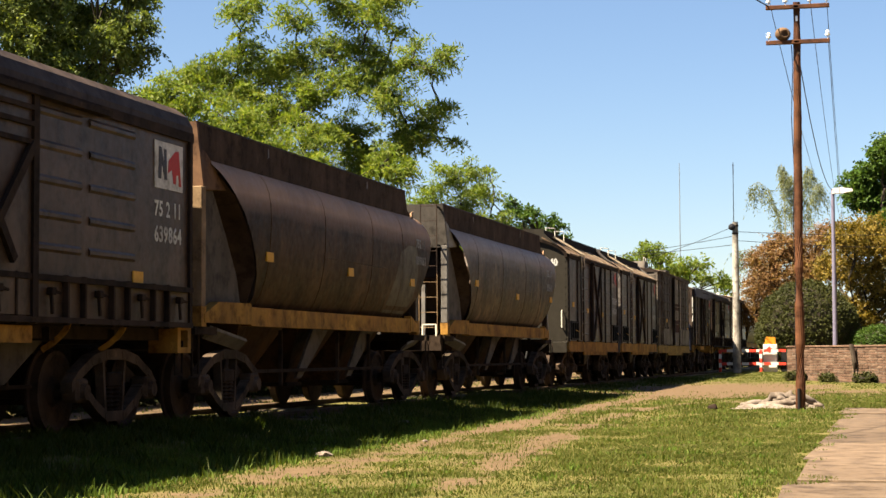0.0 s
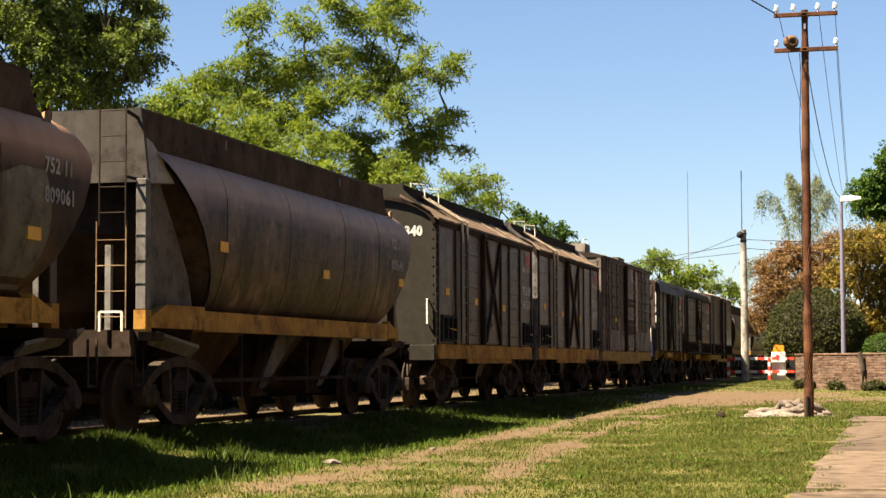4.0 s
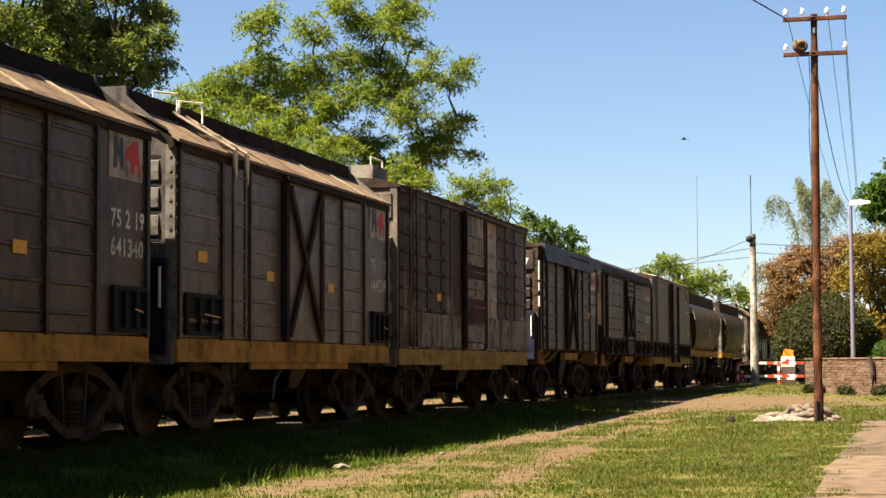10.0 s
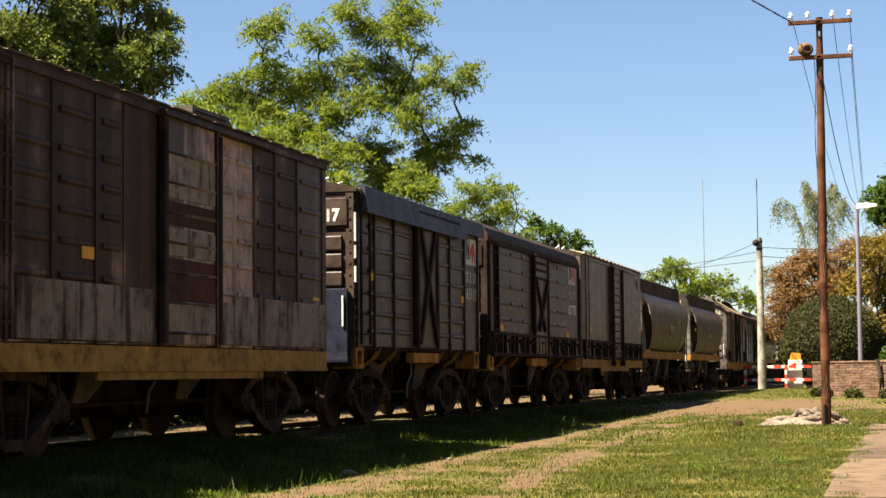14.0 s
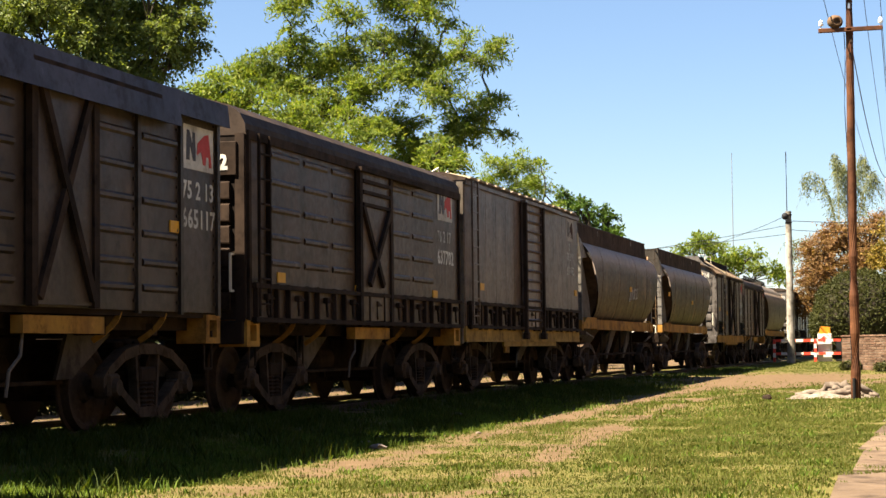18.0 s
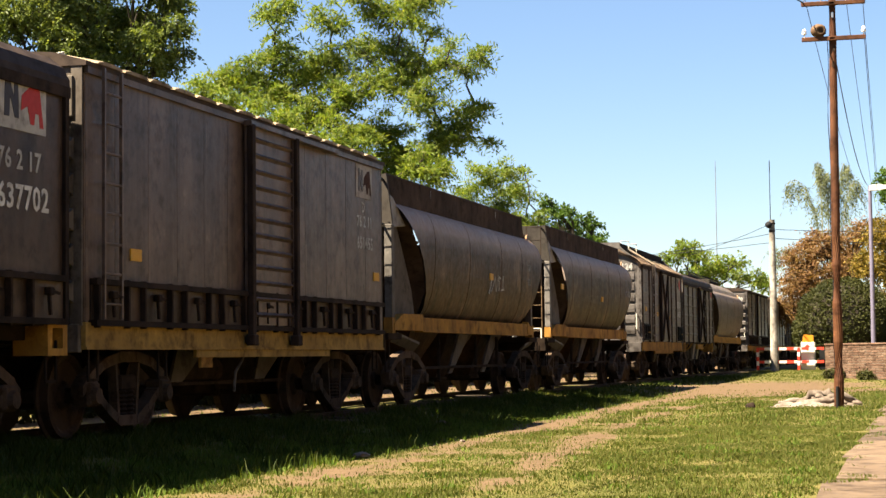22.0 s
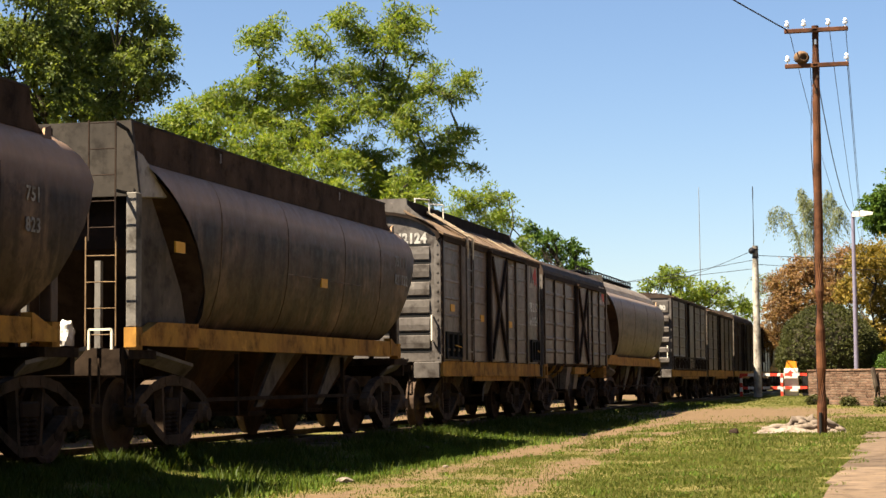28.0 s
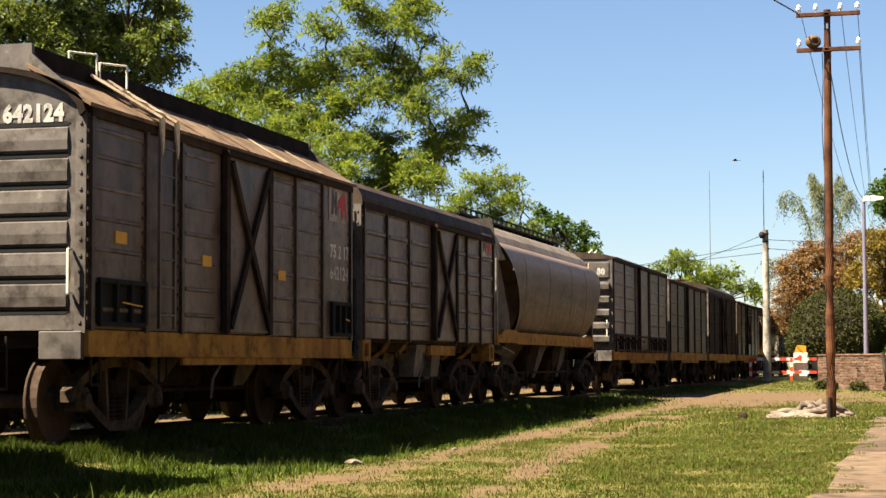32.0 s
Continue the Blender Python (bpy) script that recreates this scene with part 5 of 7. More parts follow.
for y in (-0.75, 0.35):
    bm = bmesh.new()
    vs = [bm.verts.new(p) for p in ((1.0, y - 0.32, 1.15), (1.38, y - 0.32, 1.15), (1.38, y + 0.32, 1.15), (1.0, y + 0.32, 1.15), (1.05, y - 0.24, 0.6), (1.3, y - 0.24, 0.6), (1.3, y + 0.24, 0.6), (1.05, y + 0.24, 0.6))]
    for f in ((0, 1, 2, 3), (7, 6, 5, 4), (0, 4, 5, 1), (1, 5, 6, 2), (2, 6, 7, 3), (3, 7, 4, 0)):
        bm.faces.new([vs[i] for i in f])
    bmesh.ops.recalc_face_normals(bm, faces=bm.faces[:])
    part("discharge_chute", bm, M_END, chute_car, "pale tapered discharge chute")

for y in (4.47 - 5.21, 6.12 - 5.21):
    bm = bmesh.new()
    box(bm, 1.52, y - 0.055, 1.04, 1.60, y + 0.055, 3.74, 0.01)
    box(bm, 1.50, y - 0.085, 0.98, 1.62, y + 0.085, 1.12, 0.015)
    part("door_guide", bm, M_DARK, louvre_car, "black upright door guide reaching over the sill")
bm = bmesh.new()
box(bm, 1.40, -2.1, 0.72, 1.44, -1.75, 1.0, 0.006)
part("hanging_plate", bm, M_YELLOW, louvre_car, "yellow plate hanging under the sill")

# chalk scrawl and a small white tally plate on the first riveted wagon
rng = random.Random(77)
for y0, z0, wide, tall in ((-2.0, 1.62, 0.55, 0.30), (-0.55, 1.75, 0.42, 0.34), (-0.25, 2.12, 0.30, 0.26), (-3.2, 1.75, 0.35, 0.28)):
    bm = bmesh.new()
    x = 1.525 if -0.7 < y0 < 0.7 else 1.459
    for k in range(3):
        a0, turn = rng.uniform(0, 6.28), rng.uniform(2.5, 5.0)
        run = [(x, y0 + wide * (k / 3 + 0.22 * math.cos(a0 + turn * f)), z0 + tall * (0.5 + 0.5 * math.sin(a0 + turn * f))) for f in np.linspace(0, 1, 9)]
        for p, q in zip(run, run[1:]):
            beam(bm, p, q, 0.012, 0.004)
    part("chalk_scrawl", bm, M_FAINT, chalked_car, "thin pale chalk scrawl")
bm = bmesh.new()
box(bm, 1.52, -0.12, 1.52, 1.535, 0.02, 1.82, 0.004)
tally = part("tally_plate", bm, M_DULL, chalked_car, "small white plate with a black 3")
lettering("tally_mark", "3", 0.20, on_side(1.538, -0.11, 1.58), tally, M_BLACK, 0.8)

# navy plates low on the leading ends of three wagons
for car, half in ((second_riveted, 4.46), (short_car, 4.05), (chute_car, 4.43)):
    bm = bmesh.new()
    box(bm, 0.0, -half - 0.12, 1.0, 1.37, -half - 0.066, 2.12, 0.008)
    part("end_plate", bm, M_NAVY, car, "dark navy lower end plate")

# stained wagon: pale lower sheets, rust-red door panels
for y0, y1, z1 in ((-4.12, -0.92, 1.79), (0.98, 1.55, 1.72), (1.6, 5.2, 1.82)):
    bm = bmesh.new()
    box(bm, 1.446, y0, 1.2, 1.478, y1, z1, 0.006)
    part("lower_sheet", bm, M_PALE, stained_car, "pale lower sheet with rust runs")
for z0, z1, mt in ((2.54, 2.81, M_RUST), (1.68, 2.16, M_RUST), (1.30, 1.66, M_PALE), (2.19, 2.51, M_PALE), (2.85, 3.36, M_PALE)):
    bm = bmesh.new()
    box(bm, 1.50, -0.66, z0, 1.532, 0.80, z1, 0.008)
    part("door_panel", bm, mt, stained_car, "rust-red door panel" if mt is M_RUST else "pale door panel")

# grey-green repainted patch at the trailing end of the first hopper's side
bm = bmesh.new()
rings = []
for i in range(9):
    z = 1.56 + i * 0.15
    x = float(np.interp(z, (1.50, 1.66, 1.90, 2.15, 2.45, 2.72, 2.95), (1.20, 1.30, 1.38, 1.43, 1.455, 1.462, 1.452))) + 0.005
    y0 = 2.75 + 0.55 * math.sin(i / 8 * 1.5) ** 2 + (0.5 if i == 8 else 0.0)
    rings.append([bm.verts.new((x, y0 + (4.15 - y0 + 0.35 * math.sin(i / 8 * 2.6)) * f, z)) for f in (0, 0.5, 1.0)])
for a, b in zip(rings, rings[1:]):
    for j in range(2):
        bm.faces.new((a[j], a[j + 1], b[j + 1], b[j]))
bmesh.ops.recalc_face_normals(bm, faces=bm.faces[:])
part("paint_patch", bm, M_PATCH, first_hopper, "grey-green repainted patch", True)

# scrawl on one hopper, a white sack on the next one's platform
for k, (y, z, dy, dz) in enumerate(((0.55, 2.02, 0.10, 0.34), (0.72, 2.06, 0.22, 0.30), (0.95, 2.34, 0.14, -0.26), (1.12, 2.08, 0.05, 0.30), (1.22, 2.38, 0.20, -0.04), (1.36, 2.10, -0.12, 0.26), (1.50, 2.12, 0.26, 0.02), (1.60, 2.40, 0.05, -0.28))):
    bm = bmesh.new()
    beam(bm, (1.412 + (z - 2.0) * 0.11, y, z), (1.412 + (z + dz - 2.0) * 0.11, y + dy, z + dz), 0.028, 0.02, (1, 0, 0))
    part("paint_scrawl", bm, M_LETTER, scrawl_car, "scrawled pale paint stroke")
bm = bmesh.new()
bmesh.ops.create_icosphere(bm, subdivisions=3, radius=0.115)
for v in bm.verts:
    q = 1 + 0.45 * noise.noise(v.co * 14)
    v.co = Vector((0.50 + v.co.x * q, -5.95 + v.co.y * q, 1.36 + v.co.z * 1.5 * q))
part("white_sack", bm, M_WHITE, sack_car, "crumpled white sack on the end platform")

# stained wagon: dark door posts, roof hatch at the leading end
for y in (-0.76, 0.92):
    bm = bmesh.new()
    box(bm, 1.49, y - 0.05, 1.2, 1.565, y + 0.05, 3.72, 0.008)
    part("door_post", bm, M_DARK, stained_car)
bm = bmesh.new()
prism(bm, [(-5.1, 3.98), (-4.1, 3.98), (-4.2, 4.26), (-5.05, 4.26)], -0.15, 0.95, 'x')
part("roof_hatch", bm, M_END, stained_car, "grey roof hatch at the wagon's end")
bm = bmesh.new()
for a, b in (((0.9, -5.0, 4.26), (0.9, -5.0, 4.40)), ((0.9, -5.0, 4.40), (0.9, -4.3, 4.40)), ((0.9, -4.3, 4.40), (0.9, -4.3, 4.26))):
    cyl(bm, a, b, 0.013, seg=6)
part("roof_handrail", bm, M_RAILING, stained_car)


# ---- ground, track, road ----
PATH_A = [(-4.8, 7.0), (-5.3, 13.5), (-5.5, 18.5), (-5.6, 23.0), (-5.85, 28.0), (-5.95, 34.0), (-5.7, 41.0), (-5.0, 48.0)]
PATH_B = [(-3.1, 7.0), (-3.6, 14.5), (-3.95, 20.0), (-4.4, 25.5), (-4.7, 31.0), (-4.6, 36.0), (-4.0, 40.0)]


def off_line(x, y, line):
    best = 99.0
    for (a, b), (c, d) in zip(line, line[1:]):
        vx, vy = c - a, d - b
        t = max(0.0, min(1.0, ((x - a) * vx + (y - b) * vy) / (vx * vx + vy * vy)))
        best = min(best, math.hypot(x - a - vx * t, y - b - vy * t))
    return best


def dirt_at(x, y):
    """How bare the earth is: the wheel tracks, the sandy crossing, the track bed."""
    n = lump(x, y, 0.8, 5.0) * 0.5 + lump(x, y, 2.6, 9.0) * 0.35
    d = 0.0
    if -8 < x < 0 and y < 60:
        a, b = off_line(x, y, PATH_A), off_line(x, y, PATH_B)
        near = max(0.0, min(1.0, (19.5 - y) / 6.0)) * 0.32
        d = max(d, 0.90 - near - a / 0.95, 0.74 - near - b / 0.8)
        # worn turf between the ruts
        d = max(d, 0.34 - max(0.0, abs(x + 4.9) - 0.9) / 1.4)
        d = max(d, 0.62 - a / 1.9) if y > 30 else d
    sand = 1.35 - math.hypot((x + 4.6) / 3.4, (y - 51) / 10.5)
    d = max(d, sand)
    if y > 38 and abs(y - 52) < 12 and x > -4:
        d = max(d, 0.8 - abs(y - 49) / 7)
    d = max(d, 0.28 - abs(x - TRACK_X) / 4.0)
    if y > 19 and x < -6:
        d = max(d, min(1.0, (y - 19) / 4) * (0.66 - abs(x + 8.9) / 2.8))
    if -15.6 < x < -11.1:
        d = max(d, 0.75)
    return max(0.0, min(1.0, d + n * 0.9))


def spread(lo, hi, step):
    return list(np.arange(lo, hi, step))


gx = [-1500, -700, -300, -150, -90, -60, -45, -35, -28, -22, -18, -15, -13] + spread(-12, 3.0, 0.16) + [3.5, 5, 8, 12, 18, 30, 60, 120, 300, 700, 1500]
gy = [-1500, -600, -250, -100, -50, -25, -12, -4, 2, 6] + spread(9, 40, 0.17) + spread(40, 70, 0.5) + spread(70, 120, 2.0) + [130, 150, 180, 230, 320, 500, 900, 1500]
verts = [(x, y, ground_z(x, y) if abs(x) < 100 and -30 < y < 200 else 0.1 if y > 100 else 0.0) for y in gy for x in gx]
nx = len(gx)
faces = [(j * nx + i, j * nx + i + 1, (j + 1) * nx + i + 1, (j + 1) * nx + i) for j in range(len(gy) - 1) for i in range(nx - 1)]
me = bpy.data.meshes.new("ground")
me.from_pydata(verts, [], faces)
att = me.attributes.new("bare", 'FLOAT', 'POINT')
att.data.foreach_set("value", [dirt_at(x, y) if abs(x) < 40 and 0 < y < 120 else 0.0 for x, y, z in verts])
me.polygons.foreach_set("use_smooth", [True] * len(me.polygons))


def ground_material():
    m, nt, b = nodes_of("grassy_earth")
    v = coords(nt)
    n1 = noise_of(nt, v, 0.6, 6, 0.6)
    n2 = noise_of(nt, v, 5.0, 8, 0.7)
    n3 = noise_of(nt, v, 40.0, 4, 0.7)
    at = nt.nodes.new("ShaderNodeAttribute")
    at.attribute_name = "bare"
    turf = ramp(nt, n1, [(0.3, (0.0599, 0.0635, 0.0134)), (0.5, (0.0927, 0.0819, 0.0224)), (0.7, (0.129, 0.103, 0.0358))]).outputs[0]
    turf = mixed(nt, 0.7, turf, ramp(nt, n2, [(0.3, (0.5, 0.55, 0.5)), (0.7, (1.15, 1.1, 1.0))]).outputs[0], 'MULTIPLY')
    soil = ramp(nt, n2, [(0.25, (0.058, 0.037, 0.019)), (0.5, (0.090, 0.058, 0.031)), (0.75, (0.132, 0.087, 0.049))]).outputs[0]
    soil = mixed(nt, 0.4, soil, ramp(nt, n3, [(0.3, (0.6, 0.6, 0.6)), (0.7, (1.1, 1.1, 1.1))]).outputs[0], 'MULTIPLY')
    mx = nt.nodes.new("ShaderNodeMath")
    mx.operation = 'ADD'
    nt.links.new(at.outputs["Fac"], mx.inputs[0])
    sub = nt.nodes.new("ShaderNodeMath")
    sub.operation = 'MULTIPLY_ADD'
    sub.inputs[1].default_value = 0.9
    sub.inputs[2].default_value = -0.45
    nt.links.new(n2, sub.inputs[0])
    nt.links.new(sub.outputs[0], mx.inputs[1])
    fac = ramp(nt, mx.outputs[0], [(0.30, (0, 0, 0)), (0.62, (1, 1, 1))]).outputs[0]
    nt.links.new(mixed(nt, fac, turf, soil), b.inputs["Base Color"])
    b.inputs["Roughness"].default_value = 0.95
    b.inputs["Specular IOR Level"].default_value = 0.15
    bumped(nt, b, n2, 0.6, 0.04)
    return m


me.materials.append(ground_material())
tagged(new("ground", me), "short sunlit grass with bare earth wheel tracks", "ground", kind="structure")

M_RAIL = weathered("rusty_rail_steel", (0.040, 0.026, 0.018), (0.062, 0.042, 0.030), (0.016, 0.011, 0.008), 0.7, 0.0)
M_SLEEPER = weathered("old_sleeper_wood", (0.0612, 0.0476, 0.034), (0.0884, 0.068, 0.0544), (0.0272, 0.0204, 0.0136), 0.9)
track = tagged(new("railway_track"), "steel rails on old sleepers sunk in grass", "railway track", kind="structure")
for q in (-1, 1):
    bm = bmesh.new()
    c = TRACK_X + q * 0.875
    prism(bm, [(c - 0.065, -0.03), (c + 0.065, -0.03), (c + 0.065, -0.015), (c + 0.01, 0.0), (c + 0.01, 0.08), (c + 0.036, 0.09), (c + 0.036, RAIL_Z - 0.004), (c + 0.03, RAIL_Z),
               (c - 0.03, RAIL_Z), (c - 0.036, RAIL_Z - 0.004), (c - 0.036, 0.09), (c - 0.01, 0.08), (c - 0.01, 0.0), (c - 0.065, -0.015)], -120, 330)
    part("rail", bm, M_RAIL, track)
slp = None
for k in range(150):
    y = 6 + k * 0.68
    if slp is None:
        bm = bmesh.new()
        box(bm, -1.25, -0.12, -0.12, 1.25, 0.12, 0.0, 0.02)
        slp = part("sleeper", bm, M_SLEEPER, track)
        slp.matrix_basis = pose(TRACK_X, y, 0.035)
    else:
        again(slp, pose(TRACK_X + random.uniform(-0.05, 0.05), y, 0.035 + random.uniform(-0.02, 0.01), 0, 0, random.uniform(-2, 2)))

# concrete road, slab by slab
M_ROAD = weathered("worn_road_concrete", (0.112, 0.077, 0.050), (0.145, 0.102, 0.068), (0.0431, 0.0296, 0.0179), 0.9, grain=18.0, streak=0.25, spec=0.2)
road = tagged(new("road"), "old sun-bleached concrete road in slabs", "road", kind="structure")
rng = random.Random(4)
for k in range(9):
    y0 = 5.4 + k * 3.5
    for i in range(2):
        bm = bmesh.new()
        x0 = -0.80 + i * 3.02
        x1 = x0 + 3.0
        y1 = y0 + 3.46
        a = [bm.verts.new(p) for p in ((x0 + rng.uniform(-0.1, 0.03), y0, -0.3), (x1, y0, -0.3), (x1, y1, -0.3), (x0 + rng.uniform(-0.1, 0.03), y1, -0.3))]
        f = bm.faces.new(a)
        r = bmesh.ops.extrude_face_region(bm, geom=[f])
        for v in [g for g in r["geom"] if isinstance(g, bmesh.types.BMVert)]:
            v.co.z = ground_z(v.co.x, v.co.y) + 0.02 + rng.uniform(-0.01, 0.01)
        bmesh.ops.recalc_face_normals(bm, faces=bm.faces[:])
        part("slab", bm, M_ROAD, road)


# ---- grass ----
def grass(name, label, n, x0, x1, y0, y1, tall, wide, keep, material, seed, lean=0.5):
    """Single bent blades, strewn where keep(x, y) lets them grow; keep gives density and height."""
    r = np.random.RandomState(seed)
    xs, ys = r.uniform(x0, x1, n), r.uniform(y0, y1, n)
    ks = np.array([keep(x, y) for x, y in zip(xs, ys)])
    on = r.uniform(0, 1, n) < ks[:, 0]
    xs, ys, hs = xs[on], ys[on], ks[on, 1]
    n = len(xs)
    zs = np.array([ground_z(x, y) for x, y in zip(xs, ys)]) - 0.005
    h = tall * hs * r.uniform(0.5, 1.35, n)
    ang, ben = r.uniform(0, 2 * np.pi, n), r.uniform(0.1, 1.0, n) * lean
    w = wide * r.uniform(0.6, 1.3, n) * 0.5
    fa = r.uniform(0, 2 * np.pi, n)
    co = np.zeros((n, 5, 3))
    px, py = np.cos(fa) * w, np.sin(fa) * w
    bx, by = np.cos(ang) * h * ben, np.sin(ang) * h * ben
    co[:, 0] = np.stack([xs - px, ys - py, zs], 1)
    co[:, 1] = np.stack([xs + px, ys + py, zs], 1)
    co[:, 2] = np.stack([xs + px * 0.8 + bx * 0.35, ys + py * 0.8 + by * 0.35, zs + h * 0.55], 1)
    co[:, 3] = np.stack([xs + bx, ys + by, zs + h], 1)
    co[:, 4] = np.stack([xs - px * 0.8 + bx * 0.35, ys - py * 0.8 + by * 0.35, zs + h * 0.55], 1)
    me = bpy.data.meshes.new(name)
    me.vertices.add(n * 5)
    me.vertices.foreach_set("co", co.reshape(-1))
    me.loops.add(n * 5)
    me.loops.foreach_set("vertex_index", np.arange(n * 5, dtype=np.int32))
    me.polygons.add(n)
    me.polygons.foreach_set("loop_start", np.arange(0, n * 5, 5, dtype=np.int32))
    me.update(calc_edges=True)
    me.materials.append(material)
    return tagged(new(name, me), label, "grass", kind="stuff")


def grow_near(x, y):
    b = dirt_at(x, y)
    if x > -0.80 + 0.5 * lump(x, y, 1.1, 6.0) and y < 36.5 + lump(x, y, 0.7):
        return (0.0, 1.0)
    d = max(0.09 if b < 0.85 else 0.0, 1.0 - b * 1.55) * (0.55 + 0.45 * (lump(x, y, 1.1, 2.0) + 0.5))
    h = 0.75 + 0.5 * lump(x, y, 0.9, 7.0) + 0.35 * lump(x, y, 3.1, 1.0)
    return (max(0.0, d), max(0.35, h))


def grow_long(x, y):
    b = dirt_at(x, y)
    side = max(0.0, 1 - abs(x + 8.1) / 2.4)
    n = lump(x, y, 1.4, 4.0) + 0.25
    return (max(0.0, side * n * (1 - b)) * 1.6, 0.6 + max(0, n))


def grow_tuft(x, y):
    n = lump(x, y, 2.2, 12.0)
    if dirt_at(x, y) > 0.45 or (x > -0.72 + 0.6 * lump(x, y, 1.1, 6.0) and y < 37.5):
        return (0.0, 1.0)
    return (1.0 if n > 0.36 else 0.0, 0.6 + n)


M_GRASS = leafy("lawn_blades", (0.052, 0.074, 0.0107), (0.083, 0.098, 0.0187), (0.138, 0.132, 0.0427), 0.8, 0.7, 0.3)
M_GRASS3 = leafy("rank_blades", (0.0528, 0.096, 0.012), (0.0864, 0.134, 0.0192), (0.132, 0.168, 0.0336), 0.8, 0.7, 0.3)
# blades by the track: the train's shade is put into this darker green
M_GRASS_SHADE = leafy("long_blades_shaded", (0.02486, 0.04506, 0.005595), (0.04142, 0.0636, 0.0084), (0.06634, 0.078, 0.0186), 0.8, 0.5, 0.35)
grass("short_grass", "short sunlit yellow-green grass", 330000, -8.6, -0.3, 11.5, 28, 0.038, 0.010, grow_near, M_GRASS, 1)
grass("short_grass", "short yellow-green grass farther off", 110000, -8.6, 0.2, 28, 50, 0.06, 0.018, grow_near, M_GRASS, 2)
grass("long_grass", "longer green grass along the track, darkened for shade", 110000, -9.2, -5.4, 11.5, 44, 0.12, 0.012, grow_long, M_GRASS_SHADE, 3, 0.8)
grass("grass_tufts", "green weed tufts in the lawn", 90000, -8.0, -0.2, 12, 44, 0.05, 0.014, grow_tuft, M_GRASS3, 5, 0.9)
grass("far_grass", "rough grass beyond the crossing", 40000, -8.0, 1.5, 50, 90, 0.045, 0.03, grow_near, M_GRASS, 6)
grass("trackside_grass", "dry grass on the far side of the track", 40000, -15.6, -11.0, 14, 80, 0.07, 0.03, grow_near, M_GRASS, 8)
grass("long_grass", "shade-darkened grass along the track farther off", 16000, -8.6, -6.2, 40, 70, 0.08, 0.03, grow_long, M_GRASS_SHADE, 9, 0.8)


def grow_rail(x, y):
    n = lump(x, y, 1.7, 3.0)
    return (max(0.0, 0.75 + n - abs(x + 8.75) * 0.5), 0.75 + 0.6 * n)


def grow_verge(x, y):
    n = lump(x, y, 1.3, 8.0) + 0.35 * lump(x, y, 4.1, 2.0)
    return (max(0.0, (0.75 + n) * (1 - abs(x + 6.75) / 1.0) * (1 - dirt_at(x, y) * 0.9)), 0.7 + 0.7 * max(0.0, n))


grass("verge_grass", "fresh green grass at the edge of the wheel track", 80000, -7.7, -5.8, 11.5, 34, 0.075, 0.013, grow_verge, M_GRASS3, 15, 0.8)
grass("rank_grass", "dense rank grass hiding the rail, darkened for shade", 36000, -9.4, -7.9, 9, 24, 0.17, 0.016, grow_rail, M_GRASS_SHADE, 14, 0.7)


# ---- trees ----
def leaves_mesh(name, pos, way, count, spray, leaf, wide, droop, material, seed, spread_out=1.0):
    """Sprays of leaflets: each spray starts at pos, runs along way and carries count leaflets in two rows."""
    r = np.random.RandomState(seed)
    n = len(pos)
    way = way / np.maximum(np.linalg.norm(way, axis=1, keepdims=True), 1e-6)
    t = np.tile((np.arange(count) + 0.5) / count, (n, 1)) + r.uniform(-0.05, 0.05, (n, count))
    ln = spray * r.uniform(0.6, 1.3, (n, 1))
    axis = pos[:, None, :] + way[:, None, :] * (t * ln)[:, :, None]
    axis[:, :, 2] -= droop * (t * ln) ** 2
    sidev = np.cross(way, r.normal(0, 1, (n, 3)))
    sidev /= np.maximum(np.linalg.norm(sidev, axis=1, keepdims=True), 1e-6)
    sgn = np.where(np.arange(count) % 2 == 0, 1.0, -1.0)[None, :, None]
    d = sidev[:, None, :] * sgn * spread_out + way[:, None, :] * 0.6 + r.normal(0, 0.35, (n, count, 3))
    d[:, :, 2] -= 0.35
    d /= np.linalg.norm(d, axis=2, keepdims=True)
    up = np.cross(d, r.normal(0, 1, (n, count, 3)))
    up /= np.maximum(np.linalg.norm(up, axis=2, keepdims=True), 1e-6)
    size = leaf * r.uniform(0.65, 1.3, (n, count, 1))
    co = np.stack([axis, axis + d * size * 0.5 + up * wide * 0.5, axis + d * size, axis + d * size * 0.5 - up * wide * 0.5], 2).reshape(-1, 3)
    m = n * count
    me = bpy.data.meshes.new(name)
    me.vertices.add(m * 4)
    me.vertices.foreach_set("co", co.reshape(-1))
    me.loops.add(m * 4)
    me.loops.foreach_set("vertex_index", np.arange(m * 4, dtype=np.int32))
    me.polygons.add(m)
    me.polygons.foreach_set("loop_start", np.arange(0, m * 4, 4, dtype=np.int32))
    me.update(calc_edges=True)
    me.materials.append(material)
    return me


def limb(bm, pts, r0, r1, seg=7):
    n = len(pts) - 1
    rings = []
    for i, p in enumerate(pts):
        d = (pts[min(i + 1, n)] - pts[max(i - 1, 0)]).normalized()
        q = d.to_track_quat('Z', 'Y')
        r = r0 + (r1 - r0) * i / n
        rings.append([bm.verts.new(p + q @ Vector((r * math.cos(2 * math.pi * k / seg), r * math.sin(2 * math.pi * k / seg), 0))) for k in range(seg)])
    for a, b in zip(rings, rings[1:]):
        for k in range(seg):
            bm.faces.new((a[k], a[(k + 1) % seg], b[(k + 1) % seg], b[k]))
    bm.faces.new(rings[-1])


